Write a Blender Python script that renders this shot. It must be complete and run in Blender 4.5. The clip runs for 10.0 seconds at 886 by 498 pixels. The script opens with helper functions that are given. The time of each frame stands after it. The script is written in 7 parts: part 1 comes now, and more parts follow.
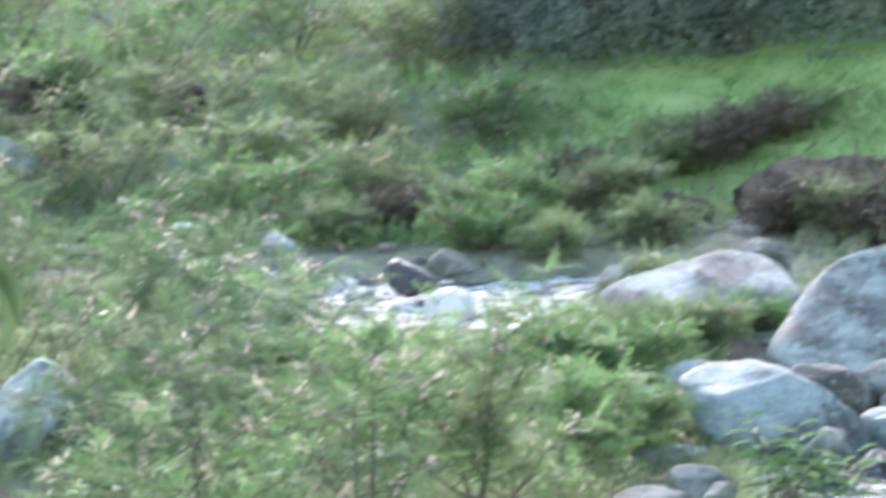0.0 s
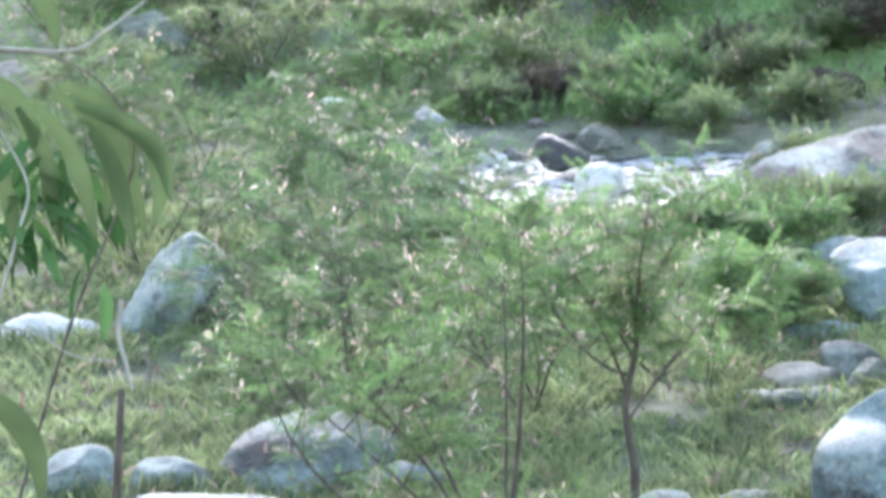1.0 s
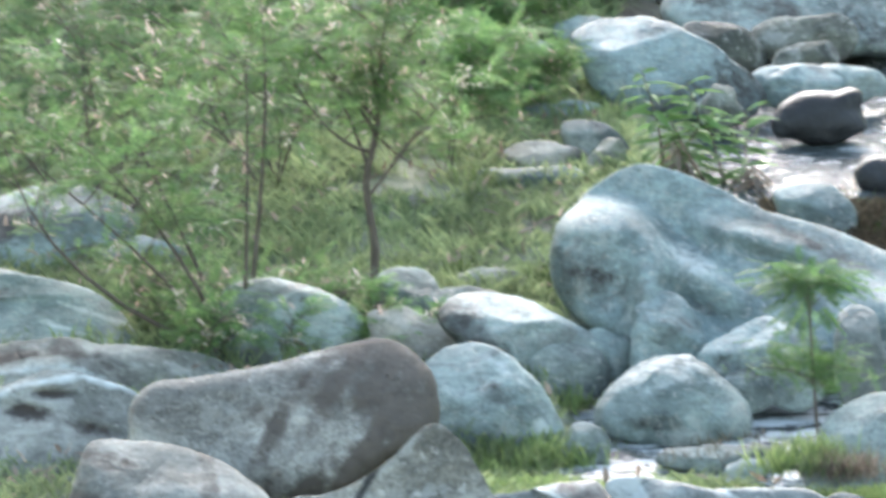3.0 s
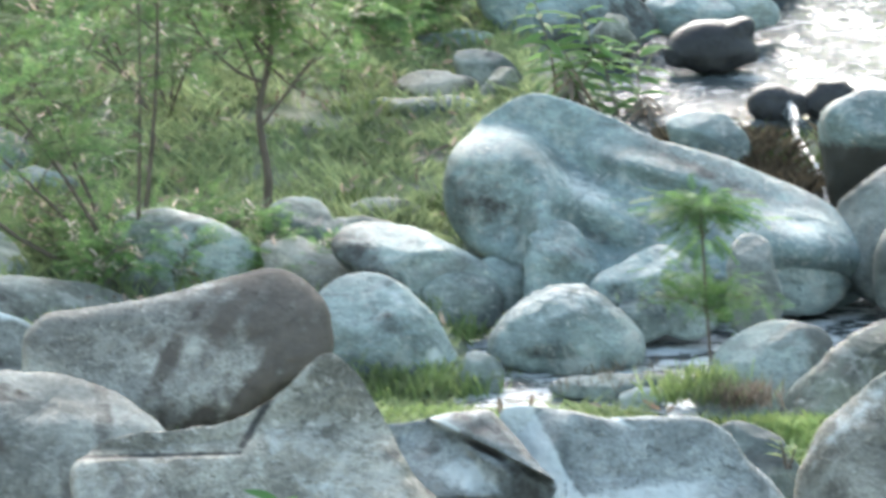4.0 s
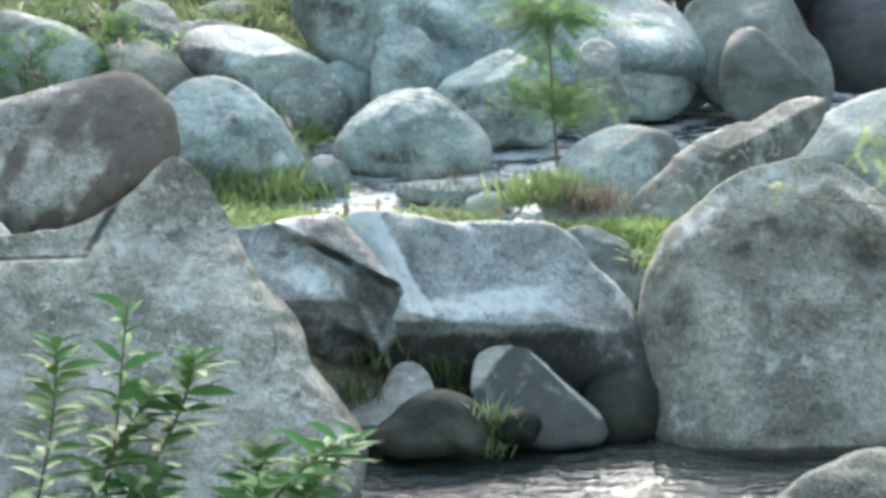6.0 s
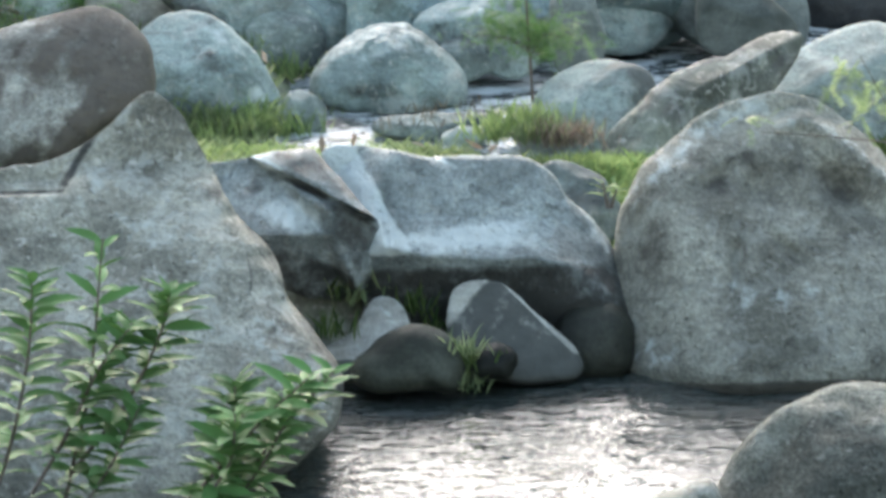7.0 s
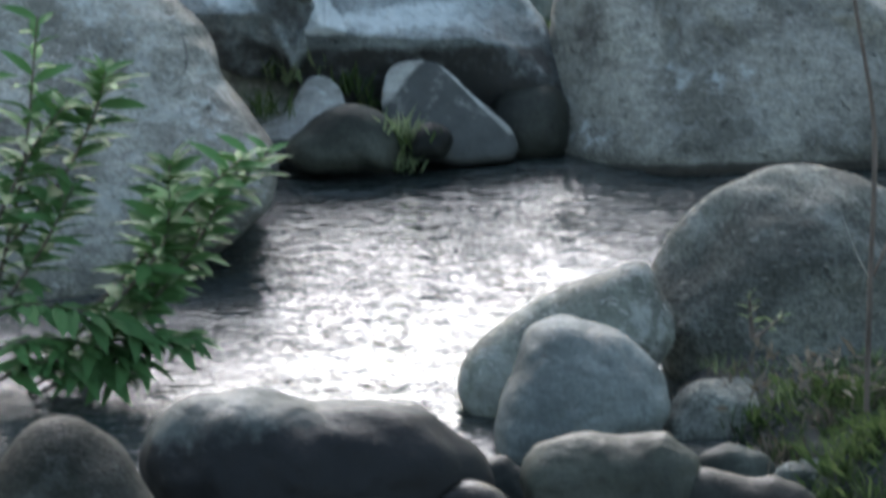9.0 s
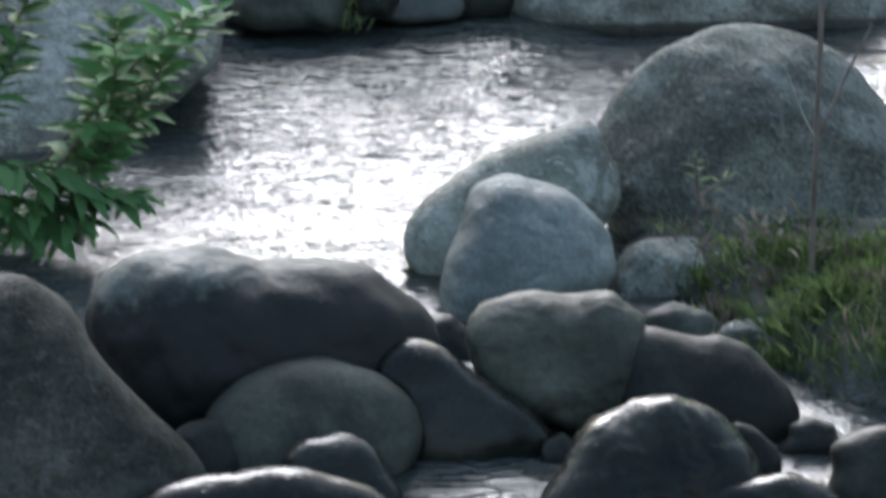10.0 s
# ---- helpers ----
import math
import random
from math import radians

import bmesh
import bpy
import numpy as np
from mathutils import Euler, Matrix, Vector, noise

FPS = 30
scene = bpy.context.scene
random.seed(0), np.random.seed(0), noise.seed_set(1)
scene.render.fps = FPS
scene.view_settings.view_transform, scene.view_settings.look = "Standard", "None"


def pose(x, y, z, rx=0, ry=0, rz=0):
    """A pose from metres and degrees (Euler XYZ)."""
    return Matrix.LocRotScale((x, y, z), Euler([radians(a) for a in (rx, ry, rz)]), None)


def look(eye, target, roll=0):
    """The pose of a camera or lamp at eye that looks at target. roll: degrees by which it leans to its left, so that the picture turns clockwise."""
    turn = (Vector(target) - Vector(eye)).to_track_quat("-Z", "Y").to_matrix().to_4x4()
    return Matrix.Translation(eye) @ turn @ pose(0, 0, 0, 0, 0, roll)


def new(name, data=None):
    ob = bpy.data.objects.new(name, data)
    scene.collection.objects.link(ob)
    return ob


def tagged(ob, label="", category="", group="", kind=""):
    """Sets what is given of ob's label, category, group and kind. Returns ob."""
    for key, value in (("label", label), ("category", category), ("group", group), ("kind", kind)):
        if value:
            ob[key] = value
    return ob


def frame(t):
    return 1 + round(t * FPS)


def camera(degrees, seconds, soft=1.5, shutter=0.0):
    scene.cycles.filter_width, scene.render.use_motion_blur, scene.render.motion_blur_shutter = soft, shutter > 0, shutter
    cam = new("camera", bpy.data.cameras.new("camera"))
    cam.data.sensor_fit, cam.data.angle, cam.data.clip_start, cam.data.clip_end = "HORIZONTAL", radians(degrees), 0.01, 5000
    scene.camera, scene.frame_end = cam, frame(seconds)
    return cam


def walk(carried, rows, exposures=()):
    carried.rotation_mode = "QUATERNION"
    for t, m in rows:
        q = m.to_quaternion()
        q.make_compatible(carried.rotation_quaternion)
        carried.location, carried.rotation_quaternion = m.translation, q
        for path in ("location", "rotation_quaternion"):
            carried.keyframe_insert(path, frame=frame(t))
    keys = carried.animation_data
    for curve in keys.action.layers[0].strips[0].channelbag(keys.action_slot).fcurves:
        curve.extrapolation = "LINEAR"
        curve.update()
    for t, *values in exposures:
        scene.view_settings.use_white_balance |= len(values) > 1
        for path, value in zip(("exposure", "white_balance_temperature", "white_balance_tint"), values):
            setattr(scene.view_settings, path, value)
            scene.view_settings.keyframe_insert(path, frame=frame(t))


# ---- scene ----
cam = camera(10.0, 10.0, soft=3.4, shutter=0.7)
EYE = (0.0, 0.0, 5.0)
# seconds, yaw, pitch, roll of a long lens that turns on the spot
ROWS = [
    (0.0, -0.000, -7.100, 2.000),
    (0.5, 1.215, -7.750, 2.104),
    (1.0, 1.764, -8.452, 2.071),
    (1.5, 1.137, -9.306, 1.689),
    (2.0, 0.561, -10.021, 1.428),
    (2.5, -0.335, -10.578, 1.122),
    (4.0, -2.353, -11.874, 0.883),
    (4.5, -3.004, -12.253, 0.810),
    (5.0, -3.636, -12.811, 0.571),
    (5.5, -3.946, -13.563, 0.421),
    (7.0, -4.387, -14.848, 0.298),
    (7.5, -4.592, -15.350, 0.277),
    (8.0, -4.806, -15.929, 0.074),
    (8.5, -4.944, -16.543, -0.098),
    (9.0, -5.152, -17.336, -0.262),
    (9.5, -5.455, -18.138, -0.519),
    (10.0, -5.809, -18.932, -0.615),
]
EXPOSURES = [(0.0, 1.79, 5700, 20), (1.5, 1.74, 5750, 18), (2.5, 1.73, 5950, 15), (4.0, 1.60, 6150, 10), (5.0, 1.62, 6200, 10), (5.5, 1.66, 6250, 10), (7.0, 1.47, 6250, 11), (7.5, 1.36, 6150, 11), (8.0, 1.01, 5950, 11), (8.5, 0.85, 5800, 11), (9.0, 0.80, 5750, 12), (10.0, 0.85, 5650, 12)]
walk(cam, [(t, pose(*EYE, 0, 0, yaw) @ pose(0, 0, 0, 90 + pitch) @ pose(0, 0, 0, 0, 0, -roll)) for t, yaw, pitch, roll in ROWS], EXPOSURES)

# ---- light: hazy bright sky, broad veiled sun upstream ----
SUN_EL, SUN_AZ = 27.0, -2.0        # degrees above the horizon, to the right of upstream
world = bpy.data.worlds.new("sky")
scene.world = world
world.use_nodes = True
wn = world.node_tree
sky = wn.nodes.new("ShaderNodeTexSky")
sky.sky_type, sky.sun_disc = "NISHITA", False
sky.sun_elevation, sky.sun_rotation = radians(SUN_EL), radians(SUN_AZ)
sky.air_density, sky.dust_density, sky.ozone_density = 1.9, 2.2, 0.0
wn.links.new(sky.outputs[0], wn.nodes["Background"].inputs[0])
wn.nodes["Background"].inputs[1].default_value = 0.15
sun_data = bpy.data.lights.new("sun", "SUN")
sun_data.energy, sun_data.angle, sun_data.color = 1.75, radians(28), (0.98, 0.98, 1.0)
sun = new("sun", sun_data)
a, e = radians(SUN_AZ), radians(SUN_EL)
sun.matrix_world = look((math.sin(a) * 60 * math.cos(e), math.cos(a) * 60 * math.cos(e), 60 * math.sin(e)), (0, 0, 0))


# ---- materials ----
class Nodes:
    """A small helper that adds and joins shader nodes."""

    def __init__(self, name):
        self.m = bpy.data.materials.new(name)
        self.m.use_nodes = True
        self.t = self.m.node_tree
        self.b = self.t.nodes["Principled BSDF"]

    def add(self, kind, **values):
        n = self.t.nodes.new("ShaderNode" + kind)
        for k, v in values.items():
            n.inputs[k.replace("_", " ")].default_value = v
        return n

    def join(self, a, b):
        self.t.links.new(a, b)

    def coords(self, stretch=(1, 1, 1), world_space=False):
        tc = self.add("TexCoord")
        mp = self.add("Mapping")
        mp.inputs["Scale"].default_value = stretch
        if world_space:
            geo = self.add("NewGeometry")
            self.join(geo.outputs["Position"], mp.inputs["Vector"])
        else:
            info = self.add("ObjectInfo")
            mul = self.t.nodes.new("ShaderNodeMath")
            mul.operation = "MULTIPLY"
            mul.inputs[1].default_value = 37.0
            self.join(info.outputs["Random"], mul.inputs[0])
            self.join(tc.outputs["Object"], mp.inputs["Vector"])
            self.join(mul.outputs[0], mp.inputs["Location"])
        return mp.outputs[0]

    def noise(self, vec, scale, detail=4.0, rough=0.55, distort=0.0):
        n = self.add("TexNoise", Scale=scale, Detail=detail, Roughness=rough, Distortion=distort)
        self.join(vec, n.inputs["Vector"])
        return n.outputs["Fac"]

    def ramp(self, fac, *stops):
        n = self.add("ValToRGB")
        el = n.color_ramp.elements
        while len(el) < len(stops):
            el.new(0.5)
        for s, (p, c) in zip(el, stops):
            s.position, s.color = p, (*c, 1) if len(c) == 3 else c
        self.join(fac, n.inputs[0])
        return n.outputs[0]

    def mix(self, fac, a, b, mode="MIX"):
        n = self.t.nodes.new("ShaderNodeMix")
        n.data_type, n.blend_type = "RGBA", mode
        for s, v in ((n.inputs[0], fac), (n.inputs[6], a), (n.inputs[7], b)):
            if isinstance(v, (int, float)):
                s.default_value = v
            elif isinstance(v, tuple):
                s.default_value = (*v, 1)
            else:
                self.join(v, s)
        return n.outputs[2]

    def bump(self, height, strength, distance, before=None):
        n = self.add("Bump", Strength=strength, Distance=distance)
        self.join(height, n.inputs["Height"])
        if before:
            self.join(before, n.inputs["Normal"])
        return n.outputs[0]


def g3(v):
    return (v, v, v)


def rock_material(name, low, mid, high, rough=0.75, stain=None, stain_at=0.56, speck=0.22, grain=0.006, streak=(1, 1, 1), spec=0.4, lichen=0.45, wash=(0.05, 0.05, 0.047), vein_share=0.12):
    """Weathered stone: broad soft patches, finer mottling, speckle, stains and a grainy relief.
    wash: the colour of the stains and painted shade that a boulder carries in its own "stain" layer."""
    n = Nodes(name)
    v = n.coords()
    vs = n.coords(streak)
    patch = n.noise(vs, 2.6, 4, 0.5, 0.5)
    col = n.ramp(patch, (0.37, tuple(0.82 * c for c in low)), (0.5, mid), (0.63, tuple(1.12 * c for c in high)))
    mottle = n.noise(v, 14, 5, 0.65)
    col = n.mix(0.42, col, n.ramp(mottle, (0.3, g3(0.26)), (0.7, g3(0.76))), "OVERLAY")
    fine = n.noise(v, 70, 3, 0.7)
    col = n.mix(speck, col, n.ramp(fine, (0.38, g3(0.12)), (0.62, g3(0.9))), "OVERLAY")
    drag = n.coords((1.0, 1.0, 1.0))
    drag.node.inputs["Rotation"].default_value = (0.0, 0.75, 0.0)
    drag.node.inputs["Scale"].default_value = (1.2, 1.0, 5.0)
    col = n.mix(0.30, col, n.ramp(n.noise(drag, 6.0, 5, 0.6, 0.4), (0.33, g3(0.25)), (0.67, g3(0.78))), "OVERLAY")
    vein = n.ramp(n.noise(n.coords((1.0, 1.0, 1.8)), 4.5, 5, 0.55, 2.2), (0.44, g3(0.62)), (0.5, g3(0.30)), (0.56, g3(0.58)))
    col = n.mix(vein_share, col, vein, "OVERLAY")
    crust = n.ramp(n.noise(v, 6.5, 8, 0.75, 0.3), (0.53, g3(0)), (0.60, g3(lichen)))
    col = n.mix(crust, col, (0.46, 0.47, 0.44))
    flake = n.ramp(n.noise(n.coords((1, 1, 1.3)), 24, 4, 0.6, 0.6), (0.60, g3(0)), (0.66, g3(min(1, lichen * 1.2))))
    col = n.mix(flake, col, (0.52, 0.50, 0.46))
    fleck = n.ramp(n.noise(n.coords((1.3, 1, 1)), 19, 5, 0.7, 0.4), (0.30, g3(0.55)), (0.37, g3(0)))
    col = n.mix(fleck, col, n.mix(1.0, col, (0.36, 0.33, 0.30), "MULTIPLY"))
    if stain:
        s = n.noise(n.coords((1, 1, 1.6)), 2.3, 6, 0.62, 0.8)
        mask = n.ramp(s, (stain_at - 0.04, g3(0)), (stain_at + 0.05, g3(0.8)))
        col = n.mix(mask, col, n.mix(0.4, stain, n.ramp(mottle, (0.3, g3(0.02)), (0.7, g3(0.25)))))
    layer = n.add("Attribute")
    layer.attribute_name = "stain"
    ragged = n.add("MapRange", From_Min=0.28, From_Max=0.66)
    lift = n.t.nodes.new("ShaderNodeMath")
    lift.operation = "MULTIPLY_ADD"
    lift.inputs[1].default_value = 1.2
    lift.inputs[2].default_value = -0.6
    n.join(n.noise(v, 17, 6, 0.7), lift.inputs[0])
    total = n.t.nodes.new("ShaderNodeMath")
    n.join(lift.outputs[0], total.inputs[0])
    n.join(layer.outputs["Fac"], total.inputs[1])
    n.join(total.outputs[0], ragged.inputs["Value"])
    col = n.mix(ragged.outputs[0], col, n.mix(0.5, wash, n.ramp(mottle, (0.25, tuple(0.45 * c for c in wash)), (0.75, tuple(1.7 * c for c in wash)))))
    # below 0 the layer pales the stone: light mineral faces and painted highlights
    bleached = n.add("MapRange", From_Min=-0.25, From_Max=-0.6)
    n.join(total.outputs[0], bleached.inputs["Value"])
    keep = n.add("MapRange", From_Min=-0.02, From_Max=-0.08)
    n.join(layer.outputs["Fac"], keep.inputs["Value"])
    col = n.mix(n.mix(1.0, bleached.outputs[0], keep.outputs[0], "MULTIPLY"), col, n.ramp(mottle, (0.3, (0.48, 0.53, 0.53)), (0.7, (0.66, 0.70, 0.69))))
    pit = n.ramp(n.noise(v, 30, 6, 0.72, 0.4), (0.30, g3(0.0)), (0.42, g3(1.0)))
    col = n.mix(0.4, col, n.mix(pit, g3(0.3), g3(0.5)), "OVERLAY")
    n.join(col, n.b.inputs["Base Color"])
    n.b.inputs["Specular IOR Level"].default_value = spec
    r = n.ramp(mottle, (0.3, g3(rough - 0.12)), (0.7, g3(min(1, rough + 0.12))))
    n.join(r, n.b.inputs["Roughness"])
    nb = n.bump(mottle, 0.8, grain * 2)
    n.join(n.bump(fine, 0.8, grain * 1.3, n.bump(pit, 0.7, grain * 1.2, nb)), n.b.inputs["Normal"])
    return n.m


m_pale = rock_material("stone_pale", (0.142, 0.178, 0.174), (0.224, 0.276, 0.266), (0.288, 0.34, 0.324), 0.6, (0.14, 0.15, 0.14), 0.6)
m_blue = rock_material("stone_blue", (0.150, 0.200, 0.202), (0.210, 0.272, 0.272), (0.256, 0.318, 0.316), 0.6, (0.17, 0.19, 0.19), 0.6)
m_grey = rock_material("stone_grey", (0.122, 0.145, 0.138), (0.206, 0.238, 0.223), (0.274, 0.315, 0.295), 0.75, (0.11, 0.11, 0.10), 0.6)
m_dark = rock_material("stone_dark", (0.074, 0.079, 0.064), (0.135, 0.143, 0.117), (0.216, 0.226, 0.186), 0.7, (0.06, 0.055, 0.05), 0.58)
m_sand = rock_material("stone_sand", (0.187, 0.178, 0.162), (0.306, 0.289, 0.264), (0.38, 0.358, 0.328), 0.8, (0.16, 0.13, 0.11), 0.62)
m_stain = rock_material("stone_stained", (0.17, 0.175, 0.155), (0.26, 0.265, 0.24), (0.335, 0.34, 0.31), 0.8, (0.10, 0.085, 0.075), 0.62, wash=(0.062, 0.052, 0.046))
m_lichen = rock_material("stone_lichen", (0.145, 0.14, 0.118), (0.232, 0.227, 0.195), (0.31, 0.304, 0.264), 0.8, (0.135, 0.122, 0.11), 0.64, speck=0.32, grain=0.011, lichen=0.6, vein_share=0.3)
m_egg = rock_material("stone_lichen_smooth", (0.165, 0.16, 0.134), (0.222, 0.215, 0.184), (0.278, 0.27, 0.233), 0.8, None, speck=0.32, grain=0.012, lichen=0.25, wash=(0.088, 0.082, 0.071), vein_share=0.3)
m_grain = rock_material("stone_granular", (0.086, 0.089, 0.076), (0.133, 0.138, 0.118), (0.212, 0.217, 0.186), 0.85, None, 0.5, 0.5, 0.012, lichen=0.2)
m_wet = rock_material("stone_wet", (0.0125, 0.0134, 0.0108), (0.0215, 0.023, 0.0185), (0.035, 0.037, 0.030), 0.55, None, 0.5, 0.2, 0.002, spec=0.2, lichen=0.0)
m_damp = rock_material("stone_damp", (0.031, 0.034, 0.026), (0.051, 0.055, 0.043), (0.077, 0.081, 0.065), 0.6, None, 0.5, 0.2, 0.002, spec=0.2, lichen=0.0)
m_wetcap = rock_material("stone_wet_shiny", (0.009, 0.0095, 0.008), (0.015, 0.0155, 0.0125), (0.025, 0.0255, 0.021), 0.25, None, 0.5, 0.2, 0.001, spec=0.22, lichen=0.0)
m_smooth = rock_material("stone_smooth_grey", (0.110, 0.124, 0.118), (0.140, 0.156, 0.148), (0.165, 0.182, 0.172), 0.7, None, 0.5, 0.2, 0.003, lichen=0.1)
m_mossy = rock_material("stone_mossy_dark", (0.020, 0.022, 0.016), (0.036, 0.036, 0.029), (0.064, 0.060, 0.049), 0.75, (0.022, 0.03, 0.018), 0.55, 0.35, 0.005, (1, 1, 0.5), spec=0.2, lichen=0.06)
m_ink = rock_material("stone_black", (0.02, 0.02, 0.022), (0.035, 0.036, 0.04), (0.06, 0.06, 0.065), 0.4, None, 0.5, 0.2, 0.006, lichen=0.0)
m_ledge = rock_material("stone_ledge", (0.165, 0.187, 0.186), (0.222, 0.247, 0.246), (0.288, 0.316, 0.314), 0.6, None, speck=0.32, grain=0.011, lichen=0.2, wash=(0.05, 0.05, 0.047), vein_share=0.3)
m_patched = rock_material("stone_brown_patched", (0.215, 0.212, 0.195), (0.29, 0.285, 0.262), (0.355, 0.35, 0.322), 0.85, None, 0.57, 0.35, 0.008, lichen=0.35, wash=(0.115, 0.10, 0.088))
m_banded = rock_material("stone_banded", (0.185, 0.185, 0.166), (0.265, 0.265, 0.24), (0.335, 0.335, 0.305), 0.8, None, lichen=0.3, wash=(0.085, 0.076, 0.066))
m_dim_grey = rock_material("stone_dim_grey", (0.060, 0.068, 0.062), (0.085, 0.095, 0.088), (0.115, 0.125, 0.117), 0.6, None, 0.5, 0.15, 0.002, spec=0.2, lichen=0.0, wash=(0.016, 0.0165, 0.017))
m_drywet = rock_material("stone_pale_dry", (0.21, 0.21, 0.19), (0.28, 0.275, 0.25), (0.34, 0.335, 0.305), 0.8, None, 0.5, 0.15, 0.003, lichen=0.1, wash=(0.07, 0.073, 0.068))
m_white = rock_material("stone_white", (0.62, 0.6, 0.57), (0.76, 0.74, 0.71), (0.85, 0.83, 0.8), 0.7, None, 0.5, 0.12, 0.006, lichen=0.0)


def leaf_material(name, low, high, gloss=0.5, through_light=0.5):
    n = Nodes(name)
    v = n.coords(world_space=True)
    geo = n.add("NewGeometry")
    col = n.ramp(geo.outputs["Random Per Island"], (0.0, low), (1.0, high))
    broad = n.noise(v, 2.5, 3)
    col = n.mix(0.5, col, n.ramp(broad, (0.35, g3(0.25)), (0.65, g3(0.75))), "OVERLAY")
    n.join(col, n.b.inputs["Base Color"])
    n.b.inputs["Roughness"].default_value = gloss
    n.b.inputs["Specular IOR Level"].default_value = 0.12
    tr = n.add("BsdfTranslucent")
    n.join(col, tr.inputs[0])
    mx = n.add("MixShader", Fac=through_light)
    n.join(n.b.outputs[0], mx.inputs[1])
    n.join(tr.outputs[0], mx.inputs[2])
    n.join(mx.outputs[0], n.t.nodes["Material Output"].inputs[0])
    return n.m


m_feather = leaf_material("leaf_feathery", (0.115, 0.215, 0.09), (0.31, 0.465, 0.185))
# m_feather darkened: the dense shade of the left shrubs is in the colour
m_shade = leaf_material("leaf_feathery_shaded", (0.08, 0.15, 0.07), (0.20, 0.31, 0.14))
m_weed = leaf_material("leaf_weed", (0.155, 0.215, 0.11), (0.35, 0.43, 0.21))
m_lance = leaf_material("leaf_lance", (0.045, 0.115, 0.038), (0.13, 0.25, 0.085), 0.6, 0.15)
m_broad = leaf_material("leaf_broad", (0.06, 0.11, 0.065), (0.13, 0.18, 0.07), 0.35, 0.3)
# haze over the far trees is put into this lightened leaf colour
m_darkleaf = leaf_material("leaf_dark_hazed", (0.22, 0.28, 0.24), (0.38, 0.44, 0.38), 0.5, 0.55)
m_dry = leaf_material("leaf_dry", (0.20, 0.155, 0.125), (0.46, 0.385, 0.33), 0.8)
m_pods = leaf_material("seed_pods", (0.55, 0.42, 0.38), (0.82, 0.70, 0.65), 0.7)
m_brown = leaf_material("leaf_brownish", (0.09, 0.08, 0.06), (0.24, 0.21, 0.165), 0.8, 0.25)
m_tussock = leaf_material("grass_brown", (0.045, 0.038, 0.028), (0.15, 0.125, 0.09), 0.8, 0.2)
m_turf = leaf_material("turf_blades", (0.22, 0.37, 0.11), (0.40, 0.55, 0.22), 0.6)
m_sapling = leaf_material("leaf_sapling", (0.10, 0.20, 0.075), (0.25, 0.40, 0.155), 0.6, 0.5)
m_grass = leaf_material("grass_blades", (0.185, 0.245, 0.13), (0.38, 0.445, 0.24), 0.6)
m_fresh = leaf_material("grass_fresh", (0.22, 0.31, 0.12), (0.43, 0.53, 0.23), 0.6)
m_grass_dark = leaf_material("grass_dull", (0.04, 0.075, 0.025), (0.14, 0.19, 0.07), 0.7)


def bark_material(name, low, high):
    n = Nodes(name)
    v = n.coords((1, 1, 0.25))
    f = n.noise(v, 40, 5, 0.6)
    n.join(n.ramp(f, (0.3, low), (0.7, high)), n.b.inputs["Base Color"])
    n.b.inputs["Roughness"].default_value = 0.85
    n.join(n.bump(f, 0.6, 0.004), n.b.inputs["Normal"])
    return n.m


m_bark = bark_material("bark_brown", (0.07, 0.055, 0.045), (0.19, 0.16, 0.14))
m_twig = bark_material("twig_grey", (0.3, 0.29, 0.26), (0.55, 0.53, 0.48))


def ground_material():
    n = Nodes("river_ground")
    v = n.coords(world_space=True)
    broad, mid, fine = n.noise(v, 0.9, 5, 0.6), n.noise(v, 5, 5, 0.65), n.noise(v, 45, 3, 0.7)
    green = n.ramp(mid, (0.3, (0.13, 0.15, 0.10)), (0.5, (0.21, 0.23, 0.16)), (0.7, (0.32, 0.31, 0.25)))
    soil = n.ramp(mid, (0.3, (0.07, 0.06, 0.05)), (0.7, (0.24, 0.21, 0.17)))
    col = n.mix(n.ramp(broad, (0.50, g3(0)), (0.62, g3(1))), green, soil)
    # pale gravel on the near bar, mud on the low ground by the pool, turf on the hill
    sep = n.add("SeparateXYZ")
    n.join(n.add("NewGeometry").outputs["Position"], sep.inputs[0])
    low = n.add("MapRange", From_Min=16.6, From_Max=17.8)
    n.join(sep.outputs[1], low.inputs["Value"])
    col = n.mix(low.outputs[0], n.ramp(mid, (0.3, (0.03, 0.03, 0.028)), (0.7, (0.10, 0.10, 0.09))), col)
    bar = n.add("MapRange", From_Min=10.8, From_Max=10.2)
    n.join(sep.outputs[1], bar.inputs["Value"])
    col = n.mix(bar.outputs[0], col, n.ramp(mid, (0.3, (0.22, 0.21, 0.195)), (0.7, (0.36, 0.35, 0.325))))
    hill = n.add("MapRange", From_Min=0.2, From_Max=1.4)
    n.join(sep.outputs[0], hill.inputs["Value"])
    far = n.add("MapRange", From_Min=31.5, From_Max=32.6)
    n.join(sep.outputs[1], far.inputs["Value"])
    turf_at = n.mix(far.outputs[0], g3(0.0), n.mix(hill.outputs[0], g3(0.0), g3(1.0)))
    turf = n.ramp(mid, (0.3, (0.24, 0.38, 0.11)), (0.7, (0.38, 0.52, 0.20)))
    col = n.mix(turf_at, col, turf)
    col = n.mix(0.35, col, n.ramp(fine, (0.35, g3(0.2)), (0.65, g3(0.8))), "OVERLAY")
    n.join(col, n.b.inputs["Base Color"])
    n.b.inputs["Roughness"].default_value = 0.95
    n.join(n.bump(fine, 0.8, 0.02, n.bump(mid, 0.8, 0.05)), n.b.inputs["Normal"])
    return n.m


